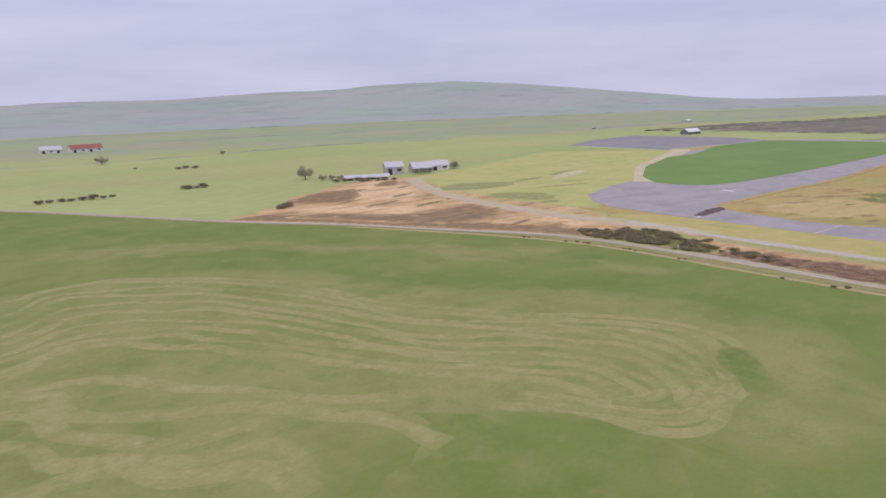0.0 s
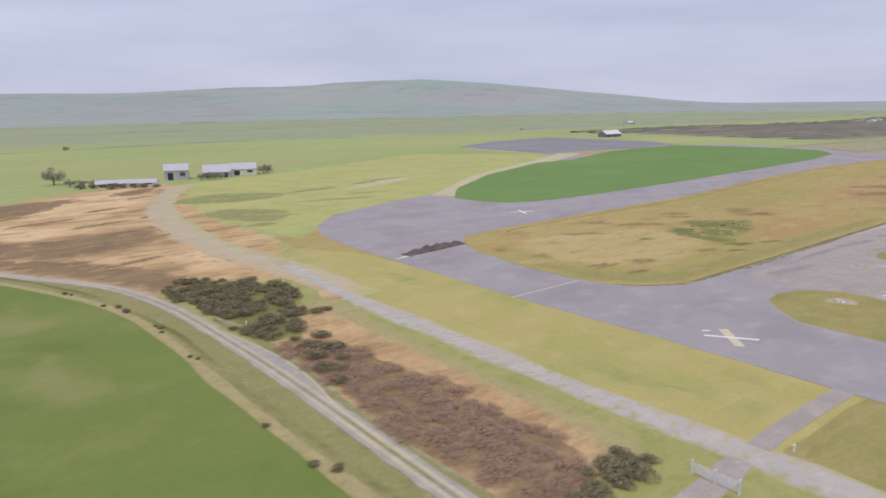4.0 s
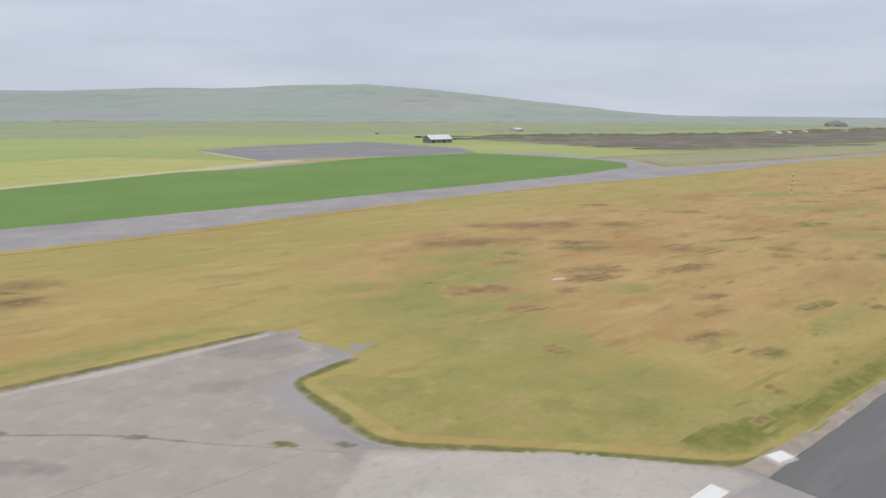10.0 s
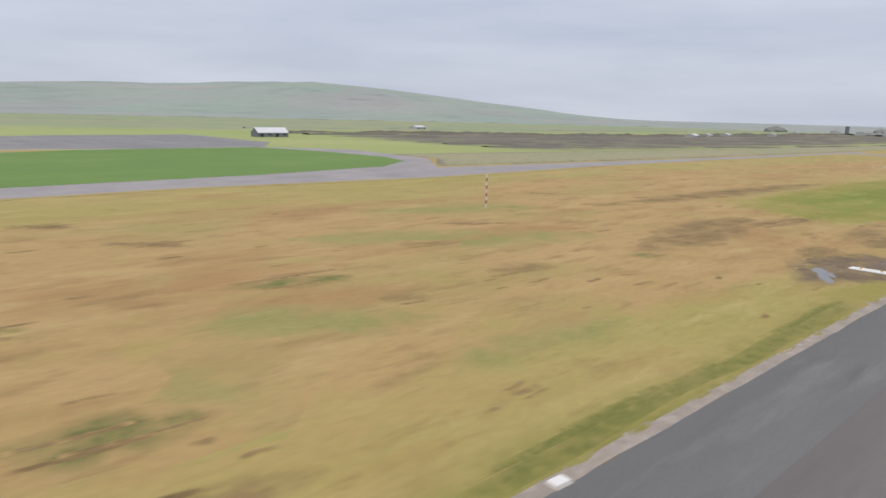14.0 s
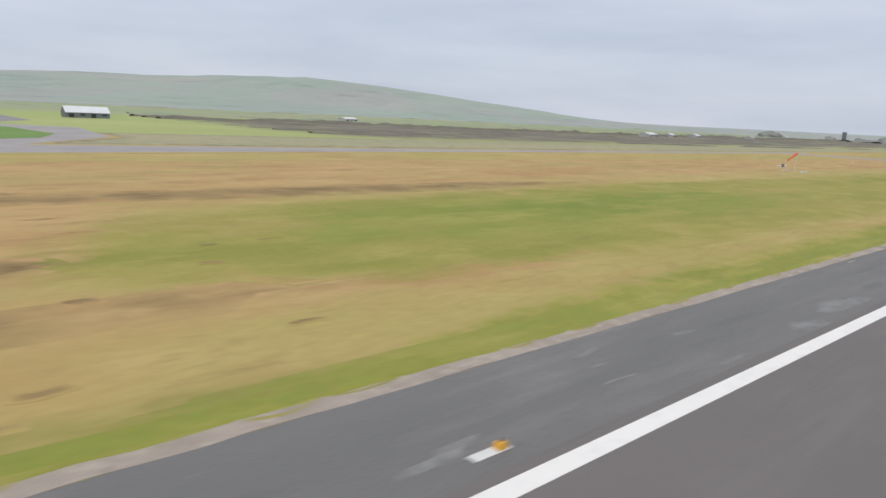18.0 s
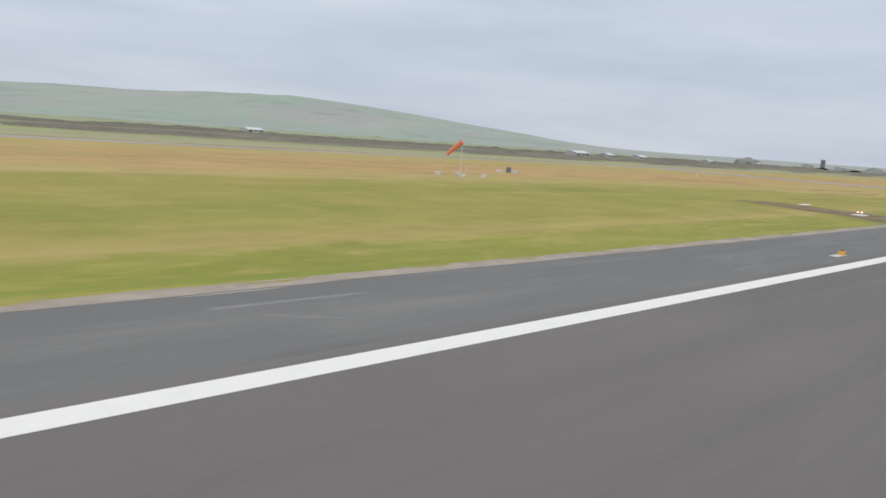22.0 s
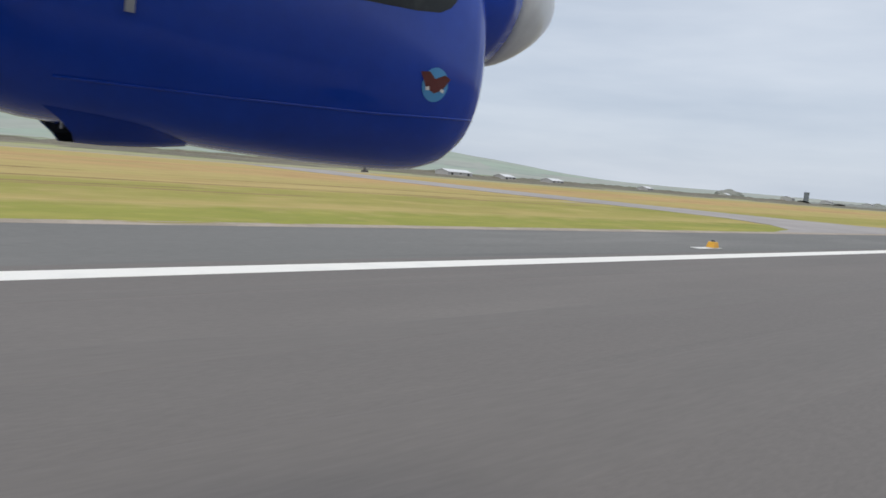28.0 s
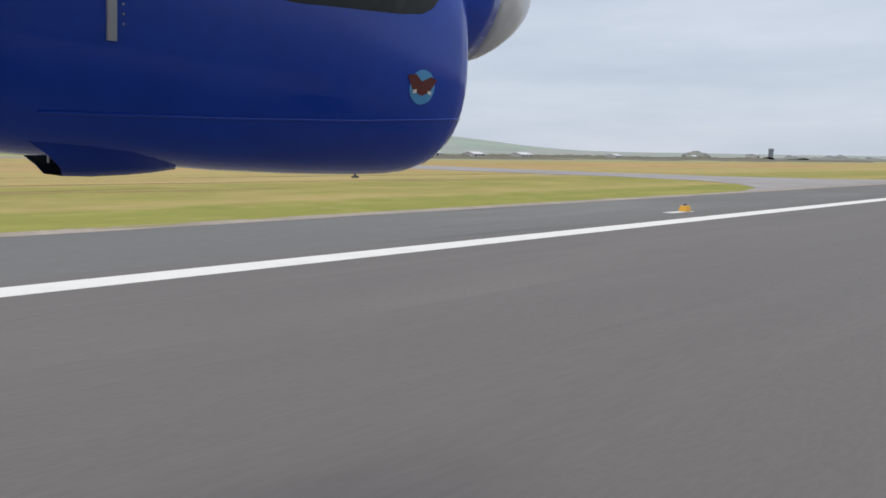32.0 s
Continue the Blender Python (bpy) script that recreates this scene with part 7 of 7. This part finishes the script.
def weather_box(x, y):
    t = thing("instrument_box", pose(x, y, 0.1), "dark instrument cabinet with white boxes", "cabinet")
    bm = bmesh.new()
    box(bm, 0, 0, 0, 0.8, 0.7, 1.2)
    part("cabinet", bevel(bm, 0.04), M_TOWER, t)
    for a in (-2.4, 2.2):
        bm = bmesh.new()
        box(bm, a, 0.3, 0, 1.6, 0.8, 0.6)
        part("white_box", bevel(bm, 0.05), M_GATE, t, "small white box")


weather_box(918, 102.8)
for x, y in ((208.9, 143.4), (189.3, 118.1), (219.4, 31.2), (909, 106.6), (1012, 110)):
    bm = bmesh.new()
    rod(bm, (x, y, 0), (x, y, 0.9), 0.16, 0.12, 8)
    rod(bm, (x, y, 0.9), (x, y, 1.0), 0.2, 0.1, 8)
    tagged(part("marker_post", bm, M_GATE), "short white marker post in the grass", "post", "marker posts")
bm = bmesh.new()
box(bm, 456.2, 76.4, 0.14, 2.4, 0.5, 0.14, radians(-16))
tagged(part("white_board", bevel(bm, 0.02), M_GATE), "white board lying in the dry grass", "board")
# ---- the aircraft, standing on the runway ----
AX, AY, AZ = 1010.0, -0.1, 2.70  # seat window
plane = thing("turboprop_aircraft", pose(AX, AY, AZ), "high-wing turboprop with glossy blue engine nacelle", "aircraft")
NB = 2.3  # engine line, out from the window
XS = [-1.3, -0.9, -0.5, -0.1, 0.3, 0.6, 0.9, 1.2, 1.45, 1.57, 1.66, 1.735, 1.79, 1.83, 1.855, 1.866]
LOW = [0.62, 0.42, 0.24, 0.12, 0.045, 0.02, -0.005, -0.02, -0.025, -0.024, -0.017, 0.003, 0.042, 0.10, 0.18, 0.30]
TOP = [1.1, 1.15, 1.18, 1.2, 1.2, 1.2, 1.2, 1.18, 1.13, 1.08, 1.02, 0.95, 0.86, 0.74, 0.6, 0.5]
WID = [0.22, 0.28, 0.33, 0.36, 0.38, 0.39, 0.395, 0.395, 0.39, 0.385, 0.375, 0.36, 0.335, 0.295, 0.23, 0.15]


def cowl_ring(x):
    lo, hi, w = (float(np.interp(x, XS, q)) for q in (LOW, TOP, WID))
    return lo, hi, w


def cowl_side(x, z):
    """The side of the cowling that faces the cabin: its y at x, z."""
    lo, hi, w = cowl_ring(x)
    c, h = (lo + hi) / 2, (hi - lo) / 2
    k = min(0.999, abs(z - c) / h)
    return NB - w * (1 - k ** 2.6) ** (1 / 2.6)


def build_cowling():
    bm = bmesh.new()
    seg, rows = 40, []
    xs = []
    for a, b in zip(XS, XS[1:]):
        xs += [a + (b - a) * k / 3 for k in range(3)]
    xs.append(XS[-1])
    for x in xs:
        lo, hi, w = cowl_ring(x)
        c, h = (lo + hi) / 2, (hi - lo) / 2
        row = []
        for s in range(seg):
            a = 2 * math.pi * s / seg
            ca, sa = math.cos(a), math.sin(a)
            e = 2 / 2.6
            row.append(bm.verts.new((x, NB + w * math.copysign(abs(ca) ** e, ca), c + h * math.copysign(abs(sa) ** e, sa))))
        rows.append(row)
    for r, q in zip(rows, rows[1:]):
        for s in range(seg):
            bm.faces.new((r[s], r[(s + 1) % seg], q[(s + 1) % seg], q[s]))
    bm.faces.new(rows[0])
    bm.faces.new(rows[-1][::-1])
    bmesh.ops.recalc_face_normals(bm, faces=bm.faces)
    ob = part("cowling", bm, M_BLUE, plane, "glossy deep blue engine cowling", smooth=True)
    return ob


cowl = build_cowling()


def lathe(name, profile, centre, mat, label, parent=plane, seg=40):
    """A turned shape round an axis along x."""
    bm = bmesh.new()
    rows = []
    for x, r in profile:
        rows.append([bm.verts.new((x, centre[0] + r * math.cos(2 * math.pi * s / seg), centre[1] + r * math.sin(2 * math.pi * s / seg))) for s in range(seg)])
    for a, b in zip(rows, rows[1:]):
        for s in range(seg):
            bm.faces.new((a[s], a[(s + 1) % seg], b[(s + 1) % seg], b[s]))
    bm.faces.new(rows[0])
    bm.faces.new(rows[-1][::-1])
    bmesh.ops.recalc_face_normals(bm, faces=bm.faces)
    return part(name, bm, mat, parent, label, smooth=True)


lathe("nose_ring", [(1.5, 0.33), (1.68, 0.35), (1.82, 0.355), (1.92, 0.345), (1.985, 0.33), (1.99, 0.29)], (NB, 0.77), M_BLUE, "blue collar behind the spinner")
lathe("spinner", [(1.996, 0.318), (2.05, 0.312), (2.12, 0.292), (2.2, 0.255), (2.29, 0.20), (2.36, 0.145), (2.42, 0.085), (2.45, 0.045), (2.46, 0.012)], (NB, 0.77), M_SPIN, "grimy white propeller spinner")


def build_scoop():
    """The outlet fairing under the cowling, with a slanted open end that is dark inside."""
    sections = ((0.425, -0.017, 0.195), (0.5, -0.019, 0.2), (0.6, -0.015, 0.195), (0.68, -0.009, 0.17), (0.76, 0.0, 0.12))
    bm = bmesh.new()
    rows, cap = [], []
    for x, lo, w in sections:
        up = cowl_ring(x)[0] + 0.05
        ring = []
        for y, h in ((-w * 0.95, 1.0), (-w * 0.87, 0.6), (-w * 0.76, 0.25), (-w * 0.58, 0.0), (w * 0.58, 0.0), (w * 0.76, 0.25), (w * 0.87, 0.6), (w * 0.95, 1.0)):
            ring.append((x - 0.1 * h ** 1.5 * (1.0 if x < 0.45 else 0.3), NB + y, lo + (up - lo) * h))
        if not cap:
            cap = ring
        rows.append([bm.verts.new(p) for p in ring])
    for a, b in zip(rows, rows[1:]):
        for k in range(7):
            bm.faces.new((a[k], a[k + 1], b[k + 1], b[k]))
    bmesh.ops.recalc_face_normals(bm, faces=bm.faces)
    part("outlet_fairing", bm, M_BLUE_SHADE, plane, "blue outlet fairing under the cowling", smooth=True)
    bm = bmesh.new()
    c = [Vector(p) + Vector((0.004, 0, 0.001)) for p in cap]
    deep = [Vector((p.x + 0.05, NB + (p.y - NB) * 0.9, p.z + 0.004)) for p in c]
    a, b = [bm.verts.new(p) for p in c], [bm.verts.new(p) for p in deep]
    for k in range(7):
        bm.faces.new((a[k], a[k + 1], b[k + 1], b[k]))
    bm.faces.new(b)
    bm.faces.new((a[0], b[0], b[7], a[7]))
    part("outlet_duct", bm, M_BLACK, plane, "black open outlet duct")


build_scoop()


def build_exhaust():
    """The sooty heat shield on the cowling's side, following its curve."""
    edge = ((0.66, 0.72), (0.70, 0.60), (0.761, 0.53), (0.867, 0.512), (1.012, 0.503), (1.238, 0.517), (1.42, 0.528), (1.52, 0.542), (1.58, 0.575), (1.62, 0.64), (1.64, 0.72))
    bm = bmesh.new()
    rows = []
    for k in range(41):
        x = 0.66 + 0.98 * k / 40
        lo = float(np.interp(x, [p[0] for p in edge], [p[1] for p in edge]))
        rows.append([bm.verts.new((x, cowl_side(x, lo + (0.98 - lo) * q / 8) - (0.006 if q else 0.0), lo + (0.98 - lo) * q / 8)) for q in range(9)])
    for a, b in zip(rows, rows[1:]):
        for q in range(8):
            bm.faces.new((a[q], a[q + 1], b[q + 1], b[q]))
    bmesh.ops.recalc_face_normals(bm, faces=bm.faces)
    part("heat_shield", bm, M_BLACK, plane, "sooty dark metal heat shield", smooth=True)
    bm = bmesh.new()
    bmesh.ops.create_uvsphere(bm, u_segments=28, v_segments=16, radius=1.0)
    for v in bm.verts:
        v.co = Vector((1.30 + v.co.x * 0.3, 1.93 + v.co.y * 0.12, 0.84 + v.co.z * 0.13))
    part("exhaust_pipe", bm, M_BLACK, plane, "sooty dark exhaust pipe", smooth=True)


build_exhaust()


def decal(name, outline, mat, label, lift, parent=plane):
    """A flat sticker that follows the cowling's side; outline in x, z."""
    bm = bmesh.new()
    c = Vector((sum(p[0] for p in outline) / len(outline), sum(p[1] for p in outline) / len(outline)))
    mid = bm.verts.new((c.x, cowl_side(c.x, c.y) - lift, c.y))
    ring = [bm.verts.new((x, cowl_side(x, z) - lift, z)) for x, z in outline]
    for i in range(len(ring)):
        bm.faces.new((mid, ring[i], ring[(i + 1) % len(ring)]))
    return part(name, bm, mat, parent, label)


CX, CZ = 1.535, 0.295
emblem = decal("emblem_disc", [(CX + 0.06 * math.cos(a), CZ + 0.06 * math.sin(a)) for a in np.linspace(0, 2 * math.pi, 24, endpoint=False)], M_SKYBLUE, "light blue round emblem", 0.0015)
decal("emblem_shape", [(CX - 0.075, CZ + 0.036), (CX - 0.036, CZ + 0.042), (CX - 0.006, CZ + 0.02), (CX + 0.036, CZ + 0.038), (CX + 0.066, CZ + 0.028), (CX + 0.036, CZ - 0.014), (CX + 0.0, CZ - 0.03), (CX - 0.042, CZ - 0.014)], M_BROWN, "dark brown winged emblem shape", 0.003, emblem)
decal("emblem_spot", [(CX - 0.045, CZ - 0.012), (CX - 0.028, CZ - 0.008), (CX - 0.026, CZ - 0.022), (CX - 0.042, CZ - 0.024)], M_WHITE, "white emblem spot", 0.0045, emblem)
decal("emblem_spot", [(CX + 0.026, CZ - 0.01), (CX + 0.044, CZ - 0.014), (CX + 0.04, CZ - 0.026), (CX + 0.024, CZ - 0.02)], M_WHITE, "white emblem spot", 0.0045, emblem)


def small_fittings():
    bm = bmesh.new()
    rows = []
    for k in range(7):
        z = 0.335 + 0.055 * k
        rows.append([bm.verts.new((x, cowl_side(0.50, z) - y, z)) for x, y in ((0.487, 0.0), (0.489, 0.008), (0.511, 0.008), (0.513, 0.0))])
    for a, b in zip(rows, rows[1:]):
        for s in range(3):
            bm.faces.new((a[s], a[s + 1], b[s + 1], b[s]))
    bmesh.ops.recalc_face_normals(bm, faces=bm.faces)
    part("cowl_strap", bm, M_STEEL, plane, "bare metal strap on the cowling")
    for k in range(6):
        bm = bmesh.new()
        z = 0.38 + 0.024 * k
        bmesh.ops.create_icosphere(bm, subdivisions=1, radius=0.0035, matrix=Matrix.Translation((0.528, cowl_side(0.528, z), z)))
        part("rivet", bm, M_STEEL, plane)
    bm = bmesh.new()
    rod(bm, (1.5, NB, -0.01), (1.5, NB, -0.036), 0.006, 0.005)
    rod(bm, (1.485, NB, -0.036), (1.515, NB, -0.036), 0.004, 0.004)
    part("drain_pipe", bm, M_STEEL, plane)
    bm = bmesh.new()
    rod(bm, (0.40, NB - 0.1, 0.06), (0.395, NB - 0.1, 0.02), 0.006, 0.004)
    part("drain_pipe", bm, M_STEEL, plane)


small_fittings()


def cowl_seam():
    """The raised lip where the upper and lower cowling meet, along the side that faces the cabin."""
    xs = np.linspace(0.34, 1.80, 60)
    bm = bmesh.new()
    rows = []
    for x in xs:
        z = float(np.interp(x, (0.34, 0.8, 1.3, 1.8), (0.15, 0.154, 0.167, 0.195)))
        rows.append([bm.verts.new((x, cowl_side(x, z + dz) - out, z + dz)) for dz, out in ((0.005, 0.0), (0.004, 0.003), (0.0, 0.0045), (-0.003, 0.003), (-0.004, -0.001))])
    for a, b in zip(rows, rows[1:]):
        for k in range(4):
            bm.faces.new((a[k], a[k + 1], b[k + 1], b[k]))
    bmesh.ops.recalc_face_normals(bm, faces=bm.faces)
    part("cowl_seam", bm, M_BLUE, plane, "raised lip between upper and lower cowling", smooth=True)


cowl_seam()


def airframe():
    """Wing above the engine, cabin beside the eye, wheels on the runway. All are unseen additions; the wing keeps sky
    light off the cowling, the cabin fills its reflections.
    """
    bm = bmesh.new()
    rows = []
    for y in (-4.6, -1.4, 1.0, 2.2, 2.9):
        foil = [(1.15, 1.32), (0.95, 1.45), (0.4, 1.53), (-0.3, 1.48), (-0.85, 1.34), (-0.3, 1.26), (0.4, 1.2), (0.95, 1.22)]
        rows.append([bm.verts.new((x, y, z)) for x, z in foil])
    for a, b in zip(rows, rows[1:]):
        for s in range(8):
            bm.faces.new((a[s], a[(s + 1) % 8], b[(s + 1) % 8], b[s]))
    bm.faces.new(rows[0])
    bm.faces.new(rows[-1][::-1])
    bmesh.ops.recalc_face_normals(bm, faces=bm.faces)
    part("wing", bm, M_PLANE, plane, "white high wing")
    bm = bmesh.new()
    rows = []
    for x, r in ((-4.0, 0.55), (-2.6, 0.85), (-1.0, 0.93), (2.0, 0.93), (3.2, 0.75), (4.2, 0.4), (4.6, 0.12)):
        rows.append([bm.verts.new((x, -1.5 + r * math.cos(a), 0.15 + r * 1.15 * math.sin(a))) for a in np.linspace(0, 2 * math.pi, 24, endpoint=False)])
    for a, b in zip(rows, rows[1:]):
        for s in range(24):
            bm.faces.new((a[s], a[(s + 1) % 24], b[(s + 1) % 24], b[s]))
    bm.faces.new(rows[0])
    bm.faces.new(rows[-1][::-1])
    bmesh.ops.recalc_face_normals(bm, faces=bm.faces)
    part("fuselage", bm, M_PLANE, plane, "white cabin side", smooth=True)
    for x, y in ((-0.3, -0.75), (-0.3, -2.25), (3.6, -1.5)):
        bm = bmesh.new()
        rod(bm, (x, y, 0.4 - AZ), (x, -1.5 + (y + 1.5) * 0.6, -0.75), 0.07, 0.09)
        part("gear_leg", bm, M_STEEL, plane)
        bm = bmesh.new()
        rod(bm, (x, y - 0.13, 0.53 - AZ), (x, y + 0.13, 0.53 - AZ), 0.36, 0.36, 20)
        wheel = part("wheel", bevel(bm, 0.04), M_RUBBER, plane, "black rubber wheel")
        bm = bmesh.new()
        rod(bm, (x, y - 0.14, 0.53 - AZ), (x, y + 0.14, 0.53 - AZ), 0.16, 0.16, 16)
        part("rim", bm, M_STEEL, wheel)


airframe()
